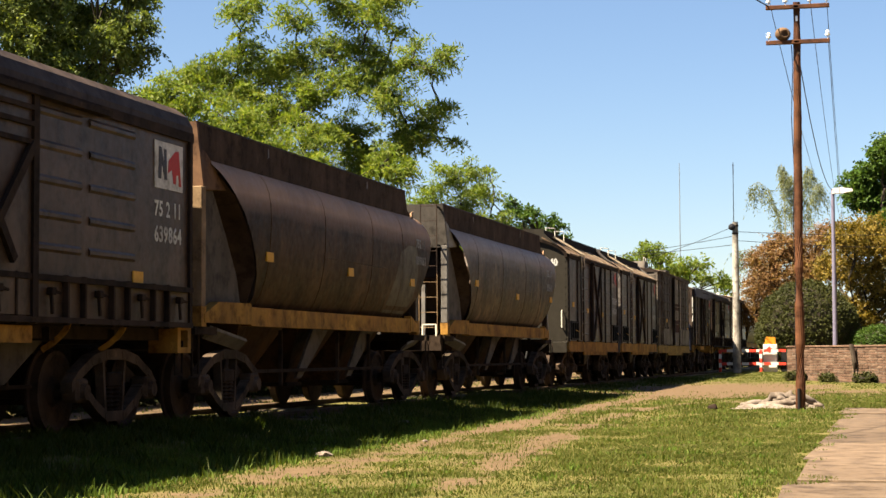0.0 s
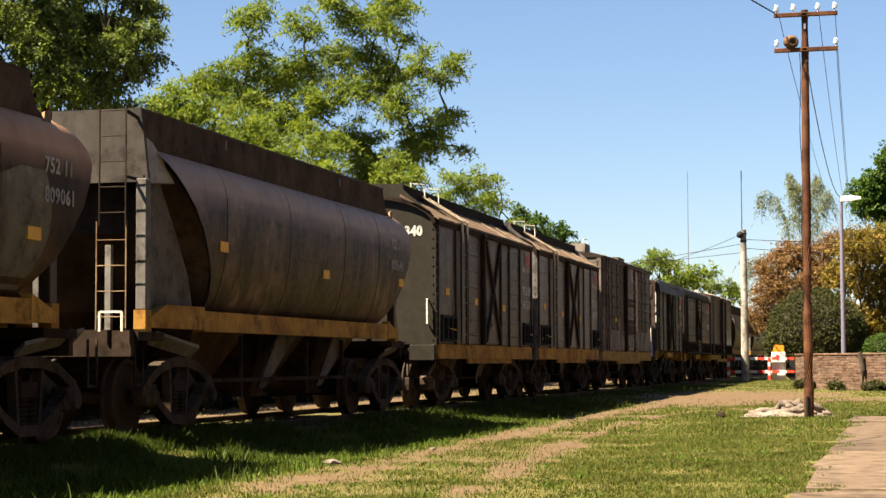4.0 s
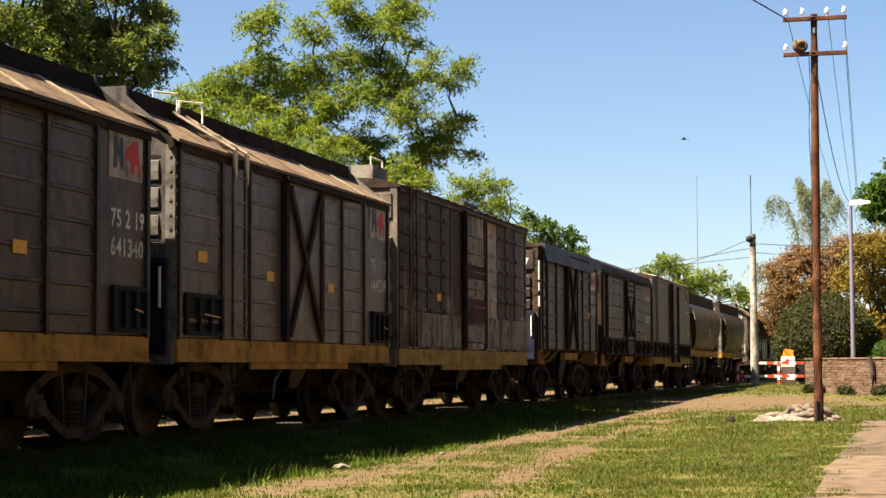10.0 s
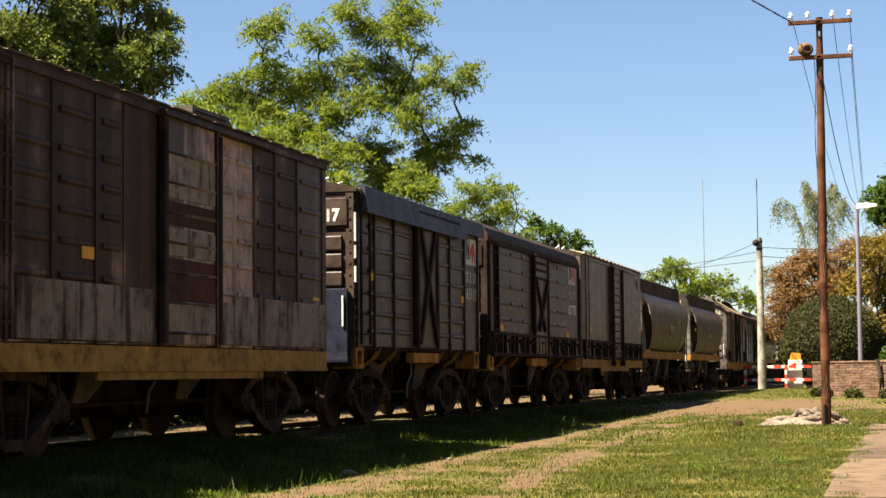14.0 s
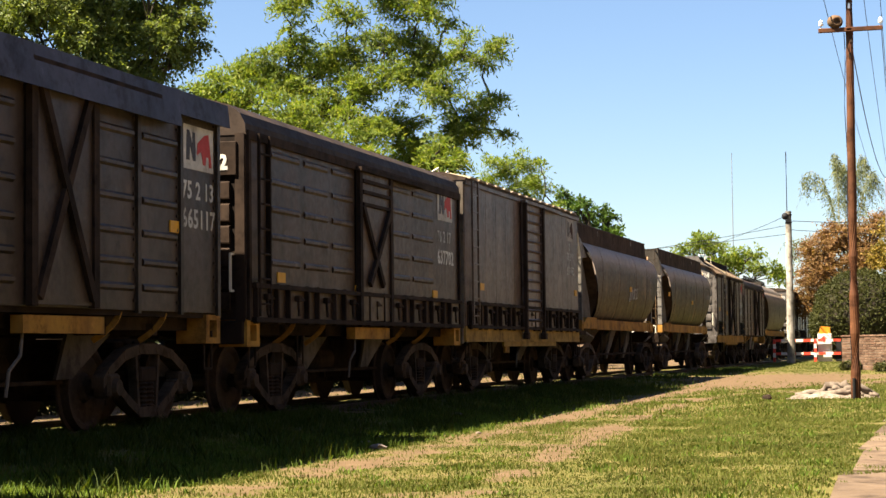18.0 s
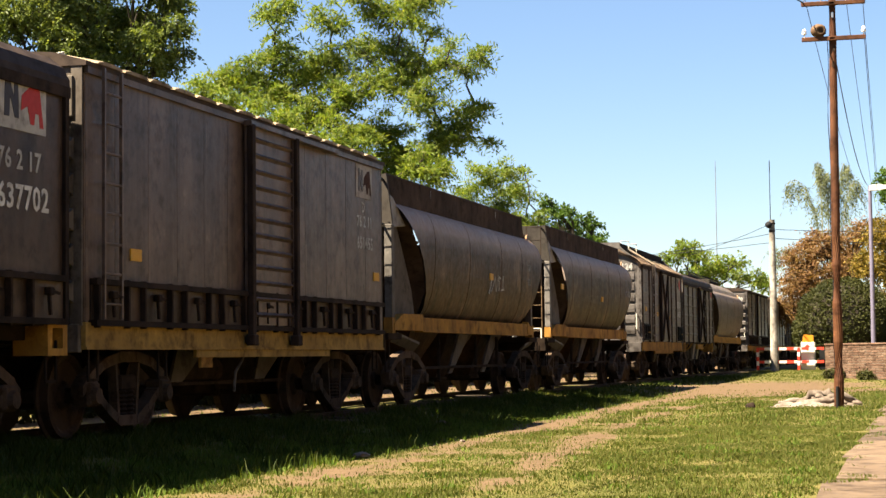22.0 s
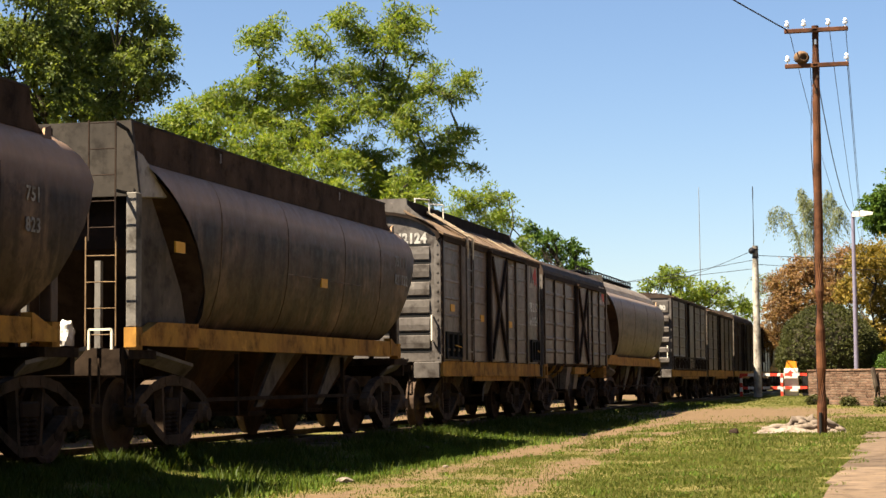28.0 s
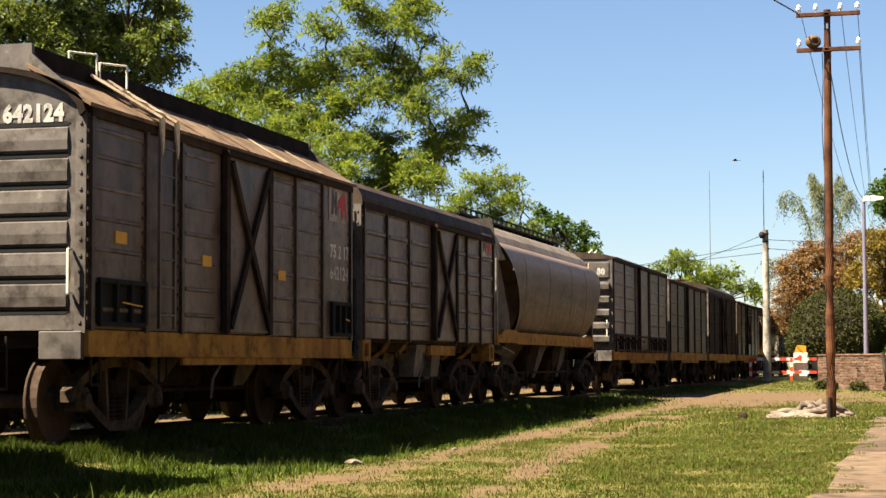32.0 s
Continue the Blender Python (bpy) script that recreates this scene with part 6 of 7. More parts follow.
def bent(a, b, rng, steps=5, sway=0.12):
    a, b = Vector(a), Vector(b)
    out = []
    ln = (b - a).length
    for i in range(steps + 1):
        f = i / steps
        p = a.lerp(b, f) + Vector((rng.uniform(-1, 1), rng.uniform(-1, 1), rng.uniform(-0.6, 0.6))) * ln * sway * math.sin(math.pi * f)
        p.z += ln * 0.06 * math.sin(math.pi * f)
        out.append(p)
    return out


def tree(label, x, y, clumps, leaf_mat, seed, trunk=0.25, fork=0.35, sprays=26, count=12, spray=0.6, leaf=0.17, wide=0.06, droop=0.25, depth=0.8, hang=0.0, bark=None, bare=4, name="tree", fill=1.0, spread_out=1.0, size=1.0, gather=0.35):
    """A tapered trunk, a limb to each clump of the crown with branches into it, and leafy sprays. Clumps: across, up, radius."""
    x, y, trunk, spray, leaf, wide = x * size, y * size, trunk * size, spray * size, leaf * size, wide * size
    clumps = [(a * size, 0.95 + (b - 0.95) * size, c * size) for a, b, c in clumps]
    sprays = sprays / size ** 1.7
    rng = random.Random(seed)
    r = np.random.RandomState(seed)
    th = thing(name, label, "tree", m=pose(x, y, 0))
    f = Vector((x, y, 0)).normalized()
    rt = Vector((f.y, -f.x, 0))
    half = max(abs(c[0]) + c[2] for c in clumps)
    top = max(c[1] for c in clumps)
    bm = bmesh.new()
    neck = Vector((rng.uniform(-0.3, 0.3), rng.uniform(-0.3, 0.3), top * fork))
    limb(bm, bent((0, 0, -0.1), neck, rng, 5, 0.05), trunk, trunk * 0.75, 10)
    tr = part("trunk", bm, bark or M_BARK, th)
    P, W = [], []
    for i, (cx, cz, cr) in enumerate(clumps):
        dp = depth * math.sqrt(max(0.0, 1 - (cx / (half + 0.01)) ** 2)) * half * rng.uniform(-0.75, 0.75)
        c = rt * cx + f * dp + Vector((0, 0, cz))
        bm = bmesh.new()
        start = neck + Vector((rng.uniform(-1, 1), rng.uniform(-1, 1), rng.uniform(-2, 0.5))) * trunk * 0.5
        main = bent(start, c, rng, 6, 0.10)
        limb(bm, main, trunk * 0.38, 0.03 + trunk * 0.05, 6)
        tips = []
        for k in range(bare):
            d = Vector((rng.gauss(0, 1), rng.gauss(0, 1), rng.gauss(0.3, 0.8))).normalized()
            tip = c + d * cr * rng.uniform(0.55, 1.12)
            limb(bm, bent(main[rng.choice((3, 4, 5))], tip, rng, 4, 0.12), 0.02 + trunk * 0.08, 0.012, 5)
            tips.append(tip)
        part("limb", bm, bark or M_BARK, th)
        n = int(1.9 * sprays * fill * (cr / 1.2) ** 1.7) + 6
        v = r.normal(0, 1, (n, 3))
        v /= np.linalg.norm(v, axis=1, keepdims=True)
        rad = cr * r.uniform(0.25, 1.0, (n, 1)) ** 0.6
        # sprays gather round a few twig ends, which leaves gaps of sky
        tw = np.array([tuple(t) for t in tips])
        pick = tw[r.randint(0, len(tw), n)]
        base = np.array(tuple(c)) + v * rad * np.array((1, 1, 0.8))
        base = base * (1 - gather) + pick * gather
        P.append(base)
        w = v + r.normal(0, 0.5, (n, 3))
        w[:, 2] = w[:, 2] * 0.5 - hang
        W.append(w)
    pos, way = np.concatenate(P), np.concatenate(W)
    me = leaves_mesh("crown", pos, way, count, spray, leaf, wide, droop, leaf_mat, seed, spread_out)
    child("crown", me, th)
    return th


M_LEAF_CHINA = leafy("chinaberry_leaves", (0.078, 0.128, 0.018), (0.128, 0.176, 0.029), (0.205, 0.226, 0.058), 0.25, 0.6, 0.5)
M_LEAF_WILLOW = leafy("grey_green_leaves", (0.066, 0.094, 0.022), (0.105, 0.138, 0.034), (0.17, 0.195, 0.08), 0.3, 0.45, 0.42)
M_LEAF_DEEP = leafy("deep_green_leaves", (0.0312, 0.0663, 0.0117), (0.0507, 0.0936, 0.0156), (0.078, 0.117, 0.0234), 0.3, 0.45, 0.3)
M_LEAF_RED = leafy("copper_leaves", (0.1053, 0.05577, 0.02616), (0.1796, 0.09126, 0.04212), (0.2106, 0.1365, 0.05148), 0.4, 0.5, 0.3)
M_LEAF_GOLD = leafy("golden_leaves", (0.08424, 0.0702, 0.01287), (0.1596, 0.1123, 0.02145), (0.2436, 0.1596, 0.03432), 0.4, 0.5, 0.35)
M_LEAF_PALE = leafy("pale_wispy_leaves", (0.0936, 0.109, 0.0468), (0.133, 0.148, 0.0702), (0.187, 0.195, 0.101), 0.4, 0.5, 0.35)
M_LEAF_BUSH = leafy("clipped_bush_leaves", (0.02478, 0.0279, 0.007714), (0.03892, 0.04356, 0.01205), (0.0602, 0.0589, 0.01722), 0.6, 0.5, 0.2)
def open_tree(label, x, y, clumps, leaf_mat, seed, trunk=0.3, neck_z=4.5, tips=17, fronds=6, count=11, frond=0.5, leaf=0.21, wide=0.056, deep=2.2, sag=1.1, swell=1.5):
    """An open crown: limbs branch from limb to limb towards the clumps, twigs end in umbrellas of drooping feathery leaves. Clumps: across, up, radius."""
    rng, r = random.Random(seed), np.random.RandomState(seed)
    th = thing("tree", label, "tree", m=pose(x, y, 0))
    f = Vector((x, y, 0)).normalized()
    rt = Vector((f.y, -f.x, 0))
    neck = Vector((rng.uniform(-0.2, 0.2), rng.uniform(-0.2, 0.2), neck_z))
    bm = bmesh.new()
    limb(bm, bent((0, 0, -0.1), neck, rng, 5, 0.05), trunk, trunk * 0.7, 10)
    part("trunk", bm, M_BARK, th)
    half = max(abs(c[0]) for c in clumps) + 0.5
    spots = [(rt * a + f * rng.uniform(-1, 1) * deep * math.sqrt(max(0.1, 1 - (a / half) ** 2)) + Vector((0, 0, b)), c) for a, b, c in clumps]
    spots.sort(key=lambda e: (e[0] - neck).length)
    far = (spots[-1][0] - neck).length
    nodes = [neck]
    P, W = [], []
    for c, cr in spots:
        start = min(nodes, key=lambda p: (c - p).length + 0.45 * (p - neck).length + (2.0 if p.z > c.z + 0.4 else 0.0))
        bm = bmesh.new()
        thick = trunk * 0.30 * (1 - 0.75 * min(1.0, (start - neck).length / far)) + 0.015
        main = bent(start, c, rng, 6, 0.055)
        limb(bm, main, thick, 0.018, 6)
        cr = cr * swell
        nodes += [main[3], main[5], c]
        n = max(4, int(tips * (cr / 0.8) ** 2.0))
        for k in range(n):
            d = Vector((rng.gauss(0, 1), rng.gauss(0, 1), rng.gauss(0.15, 0.75))).normalized()
            tip = c + Vector((d.x, d.y, d.z * 0.95)) * cr * rng.uniform(0.2, 1.0)
            if k % 2 == 0:
                limb(bm, bent(main[rng.choice((4, 5, 6))], tip, rng, 3, 0.12), 0.016, 0.006, 4)
            turn = rng.uniform(0, 6.28)
            for q in range(fronds):
                az = turn + 6.28 * q / fronds + rng.uniform(-0.3, 0.3)
                P.append(tuple(tip))
                W.append((math.cos(az), math.sin(az), rng.uniform(-0.5, 0.6)))
        part("limb", bm, M_BARK, th)
    child("crown", leaves_mesh("crown", np.array(P), np.array(W), count, frond, leaf, wide, sag, leaf_mat, seed, 1.1), th)
    return th


open_tree("open-crowned chinaberry tree in fresh green leaf", -21.1, 68.8, [(-3.3, 14.5, 0.6), (-3.9, 14.2, 0.27), (-1.6, 14.2, 0.6), (-0.3, 14.9, 0.53), (0.5, 14.3, 0.67), (2.1, 14.9, 0.76), (1.5, 14.0, 0.53), (2.6, 13.7, 0.33),
          (-3.5, 12.7, 0.8), (-2.3, 12.2, 0.8), (-4.6, 11.9, 0.84), (-5.6, 11.8, 0.7), (-3.1, 11.2, 0.8), (-1.3, 12.6, 0.8), (0.0, 12.9, 0.67), (1.1, 12.9, 0.62), (2.9, 12.7, 0.53), (3.5, 13.6, 0.31), (4.3, 12.9, 0.49),
          (3.8, 12.3, 0.36), (1.8, 11.9, 0.67), (0.7, 11.5, 0.76), (-1.0, 11.0, 0.84), (2.2, 10.8, 0.76), (4.2, 10.9, 0.44), (3.9, 10.2, 0.49), (0.7, 9.9, 0.84), (3.0, 9.5, 0.71), (1.5, 9.0, 0.84), (4.8, 9.5, 0.24), (-0.7, 9.4, 0.84),
          (-2.2, 10.2, 0.84)], M_LEAF_CHINA, 11)
open_tree("low spreading chinaberry beside the open-crowned one", -22.6, 66.5, [(-3.3, 10.4, 0.8), (-4.4, 10.8, 0.7), (-2.6, 9.2, 0.9), (-0.7, 8.5, 0.9), (1.0, 8.2, 0.9), (2.9, 8.0, 0.8), (4.4, 8.7, 0.5), (3.9, 8.1, 0.45), (-5.0, 10.4, 0.76), (-3.6, 9.0, 0.9),
          (-1.6, 9.6, 0.9), (-5.4, 9.2, 0.9), (-4.4, 7.9, 0.9), (-2.4, 7.6, 0.9), (0.0, 7.2, 0.9), (2.0, 7.0, 0.9), (5.0, 9.6, 0.5), (4.6, 7.9, 0.6)], M_LEAF_CHINA, 12, 0.22, 3.6, 20)
tree("tall dense grey-green tree behind the wagons", -27.0, 55.8, [(-1.3, 12.7, 1.0), (-0.2, 12.4, 1.1), (0.9, 12.6, 1.1), (2.0, 12.6, 0.85), (2.8, 12.0, 0.6), (3.2, 11.4, 0.32), (-0.7, 11.4, 1.1), (0.6, 11.3, 1.1), (1.8, 11.3, 0.9), (2.6, 10.8, 0.5),
     (-1.3, 10.3, 1.1), (0.0, 10.1, 1.1), (1.3, 10.0, 0.9), (2.4, 9.6, 0.5), (-2.4, 12.0, 1.2), (-2.5, 10.4, 1.2), (0.2, 13.9, 1.3), (1.7, 13.8, 1.1), (-1.4, 14.0, 1.3), (2.9, 13.1, 0.6), (-3.8, 12.4, 1.4), (-3.8, 10.2, 1.4), (-0.4, 8.9, 1.2), (1.4, 8.8, 1.0),
     (-2.6, 8.8, 1.3)], M_LEAF_WILLOW, 21, 0.2, 0.5, 170, 12, 0.5, 0.16, 0.075, 0.6, 0.5, 0.35, bare=5, gather=0.45)
open_tree("broad feathery green tree behind the wagons", -23.8, 107.4, [(-0.5, 11.8, 0.75), (0.5, 12.0, 0.47), (-1.6, 11.3, 0.9), (0.0, 10.8, 0.9), (0.9, 10.4, 0.41), (-2.3, 12.0, 0.5), (-2.7, 10.7, 0.9), (-1.0, 9.8, 1.0), (1.4, 9.6, 0.47), (-3.6, 10.0, 0.9), (0.6, 8.8, 0.9),
          (-2.2, 8.6, 1.0), (1.9, 8.0, 0.8), (-0.4, 7.6, 1.0)], M_LEAF_CHINA, 31, 0.25, 4.0, 14, 6, 9, 0.6, 0.24, 0.075, swell=1.15)
tree("dense green tree with a pointed top behind the wagons", -22.0, 128.0, [(-3.9, 11.9, 0.32), (-3.9, 11.2, 0.56), (-3.1, 10.9, 0.56), (-2.5, 10.8, 0.52), (-1.5, 10.4, 0.6), (-0.7, 10.1, 0.4), (-3.0, 10.0, 0.8), (-1.4, 9.5, 0.8), (-4.2, 10.0, 0.7), (-0.5, 8.6, 0.9), (-2.6, 8.2, 1.0), (-4.2, 8.4, 1.0)],
     M_LEAF_DEEP, 33, 0.25, 0.4, 60, 10, 0.5, 0.26, 0.13, 0.3)
tree("distant green tree past the crossing", -21.4, 168.6, [(0.0, 10.4, 1.2), (1.3, 9.9, 1.2), (-1.0, 10.0, 0.7), (2.9, 8.9, 1.0), (4.7, 9.0, 0.7), (4.4, 8.1, 1.0), (2.1, 7.8, 1.6), (6.3, 7.4, 0.9), (7.3, 7.2, 1.0), (-2.1, 9.4, 0.7), (0.5, 8.0, 1.4)],
     M_LEAF_CHINA, 41, 0.25, 0.4, 40, 10, 0.7, 0.32, 0.14, 0.3)
tree("copper-leaved tree behind the brick wall", -4.4, 85.9, [(-1.3, 5.2, 0.9), (-0.3, 5.7, 1.1), (0.8, 5.5, 1.1), (-0.8, 4.2, 1.2), (1.1, 4.4, 1.2), (-1.6, 3.9, 0.7), (0.3, 3.4, 1.1), (1.7, 6.3, 0.8), (-1.7, 2.9, 0.9), (1.5, 3.0, 1.0)],
     M_LEAF_RED, 51, 0.14, 0.3, 230, 13, 0.5, 0.12, 0.055, 0.2, 0.7, size=1.24)
tree("golden-leaved tree behind the brick wall", -1.3, 80.0, [(-0.5, 5.9, 1.0), (0.5, 6.1, 1.0), (1.2, 5.2, 1.1), (-0.7, 4.7, 1.1), (0.2, 4.2, 1.2), (1.2, 3.2, 1.2), (-0.2, 2.7, 1.1), (1.0, 2.0, 0.9), (2.4, 5.6, 1.2), (2.6, 4.0, 1.3), (2.4, 2.5, 1.1)],
     M_LEAF_GOLD, 61, 0.14, 0.3, 190, 10, 0.5, 0.15, 0.07, 0.2, 0.7, size=1.27)
tree("dense deep green tree above the gardens", 0.6, 100.0, [(-0.3, 11.4, 1.2), (-1.2, 10.5, 1.1), (0.6, 12.1, 1.5), (-1.8, 9.3, 1.1), (-0.6, 9.0, 1.5), (0.9, 9.6, 1.5), (-2.2, 10.2, 0.6), (2.6, 10.8, 1.6), (2.4, 8.6, 1.6), (-0.6, 7.2, 1.5), (1.4, 7.0, 1.6)],
     M_LEAF_DEEP, 71, 0.25, 0.35, 150, 11, 0.55, 0.22, 0.11, 0.2, 0.7, size=1.2)


def bamboo(label, x, y, culms, seed):
    """Arching culms with drooping feathery sprays on their upper half. Culms: foot across, tip across, height, foot depth."""
    th = thing("bamboo", label, "bamboo", m=pose(x, y, 0))
    rng, r = random.Random(seed), np.random.RandomState(seed)
    P, W = [], []
    for a0, a1, hi, dp in culms:
        pts = []
        for i in range(15):
            f = i / 14
            z = hi * (1 - (1 - min(f, 0.9) / 0.9) ** 1.7) - hi * 0.9 * max(0, f - 0.88) ** 1.3
            pts.append(Vector((a0 + (a1 - a0) * f ** 2.2, dp + 0.6 * f * f * rng.uniform(0.8, 1.2), z)))
        bm = bmesh.new()
        limb(bm, pts, 0.045, 0.010, 6)
        part("culm", bm, M_CULM, th)
        for i in range(90):
            f = rng.uniform(0.5, 1.0) * 14
            k = min(13, int(f))
            p = pts[k].lerp(pts[k + 1], f - k)
            P.append(tuple(p + Vector((rng.gauss(0, 0.1), rng.gauss(0, 0.1), rng.gauss(0, 0.1)))))
            W.append((rng.gauss(0.2, 0.35), rng.gauss(0, 0.35), rng.uniform(-1.3, -0.5)))
    child("foliage", leaves_mesh("foliage", np.array(P), np.array(W), 11, 0.95, 0.26, 0.05, 0.35, M_LEAF_PALE, seed, 0.6), th)
    return th


M_CULM = plain("bamboo_culm", (0.168, 0.154, 0.07), 0.6)
bamboo("tall arching pale green bamboo with drooping leaves", -6.7, 114.0, [(0.9, -1.7, 11.6, 0), (0.7, 0.35, 12.6, -0.5), (1.0, 0.9, 12.0, 0.3), (1.3, 2.2, 12.6, 0.9), (0.2, -2.7, 7.4, 0.2), (1.5, 3.0, 11.4, 0.1)], 81)
for k, (tx, ty, sc) in enumerate(((-60, 150, 1.0), (-45, 190, 1.1), (-85, 120, 0.9), (-34, 230, 1.1), (-22, 260, 1.0), (-12, 300, 1.2))):
    tree("distant green tree behind the railway", tx, ty, [(-2.5 * sc, 5.2, 1.8), (0.3, 6.5 * sc, 2.0), (2.4 * sc, 5.4, 1.8), (-1.0, 3.6, 1.9), (1.5, 3.4, 1.9), (-3.2, 3.0, 1.5), (3.4, 3.1, 1.5)], M_LEAF_DEEP, 90 + k, 0.25, 0.3, 30, 8, 0.8, 0.42, 0.2, 0.2)


# ---- clipped bush ----
def bush(label, x, y, rx, ry, rz, cz, n, material, seed, name="bush", leaf=0.10):
    th = thing(name, label, "bush", m=pose(x, y, 0))
    bm = bmesh.new()
    bmesh.ops.create_icosphere(bm, subdivisions=3, radius=1.0)
    for v in bm.verts:
        k = 0.90 + 0.07 * noise.noise(v.co * 2.3 + Vector((seed, 0, 0)))
        v.co = Vector((v.co.x * rx * k, v.co.y * ry * k, max(-0.05, cz + v.co.z * rz * k)))
    part("twig_core", bm, M_BARK, th)
    r = np.random.RandomState(seed)
    v = r.normal(0, 1, (n, 3))
    v /= np.linalg.norm(v, axis=1, keepdims=True)
    k = np.array([0.92 + 0.09 * noise.noise(Vector(p) * 2.3 + Vector((seed, 0, 0))) for p in v]) * r.uniform(0.9, 1.03, n)
    pos = v * k[:, None] * np.array((rx, ry, rz)) + np.array((0, 0, cz))
    pos = pos[pos[:, 2] > 0.02]
    v = (pos - np.array((0, 0, cz))) / np.array((rx, ry, rz))
    child("crown", leaves_mesh("crown", pos, v + r.normal(0, 0.4, v.shape), 7, 0.16, leaf, leaf * 0.5, 0.1, material, seed), th)
    return th


bush("large round clipped dark green bush behind the wall", -4.05, 94.9, 2.6, 2.4, 2.5, 2.2, 11000, M_LEAF_BUSH, 3, leaf=0.10)
bush("low dark shrub beside the round bush", -0.6, 94.0, 1.3, 1.2, 1.1, 1.2, 3000, M_LEAF_DEEP, 5)
bush("shrub growing behind the brick wall", 1.4, 92.0, 1.2, 1.2, 1.0, 1.2, 2600, M_LEAF_DEEP, 6)
for k, (bx, by, br) in enumerate(((-3.1, 63.3, 0.32), (-2.0, 61.5, 0.2), (-0.75, 59.7, 0.3))):
    bush("small weedy plant at the wall's foot", bx, by, br * 0.9, br * 0.5, br * 0.42, br * 0.3 + 0.06, 150, M_LEAF_BUSH, 20 + k, "weed_plant", 0.08)


# leaf colours near black: shade is put into them
M_LEAF_THICKET_SHADE = leafy("thicket_leaves_shaded", (0.012, 0.016, 0.006), (0.020, 0.027, 0.009), (0.032, 0.038, 0.014), 0.6, 0.8, 0.1)
# ---- thicket added on the far side of the track, darkening the gaps under the wagons ----
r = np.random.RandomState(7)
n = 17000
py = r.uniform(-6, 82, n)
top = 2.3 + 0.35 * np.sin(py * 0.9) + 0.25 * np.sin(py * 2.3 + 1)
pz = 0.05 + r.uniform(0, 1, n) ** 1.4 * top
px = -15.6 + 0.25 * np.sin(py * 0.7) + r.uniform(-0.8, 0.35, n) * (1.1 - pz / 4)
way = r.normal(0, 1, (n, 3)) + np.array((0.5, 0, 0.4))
tagged(new("thicket", leaves_mesh("thicket", np.stack([px, py, pz], 1), way, 9, 0.4, 0.2, 0.11, 0.3, M_LEAF_THICKET_SHADE, 7)), "added shade-dark thicket closing the gaps under the wagons on the far side of the track", "thicket", kind="stuff")


# ---- street furniture ----
M_POLE = weathered("creosoted_pole_wood", (0.0715, 0.0286, 0.0142), (0.107, 0.0457, 0.0212), (0.0223, 0.0114, 0.00709), 0.6, grain=22.0, streak=0.8)
M_PORCELAIN = plain("white_porcelain", (0.75, 0.74, 0.72), 0.2)
M_MUD = weathered("dried_mud", (0.152, 0.0928, 0.0544), (0.185, 0.12, 0.0707), (0.0816, 0.049, 0.0272), 0.95)
M_WIRE = plain("dark_wire", (0.0163, 0.0163, 0.019), 0.6)
M_CLOTH = weathered("dirty_white_sheeting", (0.159, 0.126, 0.1), (0.213, 0.18, 0.149), (0.0951, 0.061, 0.0424), 0.85, streak=0.3)
M_LAMP = plain("lilac_grey_steel", (0.179, 0.163, 0.218), 0.4, 0.2)
M_LAMPHEAD = plain("white_lamp_housing", (0.6, 0.59, 0.57), 0.4)
M_RED_BAR = plain("red_barrier_paint", (0.5, 0.05, 0.03), 0.5)
M_WHITE_BAR = plain("white_barrier_paint", (0.56, 0.53, 0.48), 0.5)
M_ORANGE = plain("amber_warning_cover", (0.52, 0.20, 0.02), 0.5)
M_BRICK = weathered("old_brick", (0.1166, 0.0679, 0.04636), (0.1512, 0.1004, 0.06973), (0.05819, 0.03238, 0.02318), 0.9, grain=30.0, streak=0.3)
M_MORTAR = weathered("mortar", (0.149, 0.118, 0.0938), (0.175, 0.144, 0.112), (0.0751, 0.0626, 0.05), 0.95)


def insulator(parent, x, y, z):
    bm = bmesh.new()
    cyl(bm, (x, y, z - 0.05), (x, y, z + 0.02), 0.012, seg=6)
    cyl(bm, (x, y, z + 0.02), (x, y, z + 0.055), 0.045, 0.05, 10)
    cyl(bm, (x, y, z + 0.055), (x, y, z + 0.085), 0.036, 0.03, 10)
    cyl(bm, (x, y, z + 0.085), (x, y, z + 0.125), 0.042, 0.022, 10)
    part("insulator", bm, M_PORCELAIN, parent, "white porcelain insulator")


PX, PY = -1.64, 35.6
GZ = -0.13
pole = thing("telegraph_pole", "old reddish wooden telegraph pole with two crossarms", "utility pole", m=pose(PX, PY, GZ))
bm = bmesh.new()
rng = random.Random(7)
limb(bm, [Vector((0.035 * (z / 7.8) - 0.02 + rng.uniform(-0.006, 0.006), rng.uniform(-0.006, 0.006), z)) for z in np.linspace(-0.2, 7.82, 12)], 0.097, 0.07, 14)
part("shaft", bm, M_POLE, pole)
for z in (7.72, 7.04):
    bm = bmesh.new()
    box(bm, -0.56, -0.15, z - 0.04, 0.64, -0.07, z + 0.04, 0.008)
    arm = part("crossarm", bm, M_POLE, pole)
    bm = bmesh.new()
    box(bm, -0.03, -0.15, z - 0.02, 0.06, -0.13, z + 0.02)
    part("bolt_plate", bm, M_BOGIE, arm)
for x in (-0.51, -0.19, 0.27, 0.59):
    insulator(pole, x, -0.11, 7.80)
for x in (-0.51, 0.60):
    insulator(pole, x, -0.11, 7.12)
bm = bmesh.new()
cyl(bm, (-0.045, -0.10, 0.0), (-0.045, -0.10, 0.42), 0.032, seg=10)
part("cable_guard", bm, M_BLACK, pole, "black cable guard tube at the pole's foot")
bm = bmesh.new()
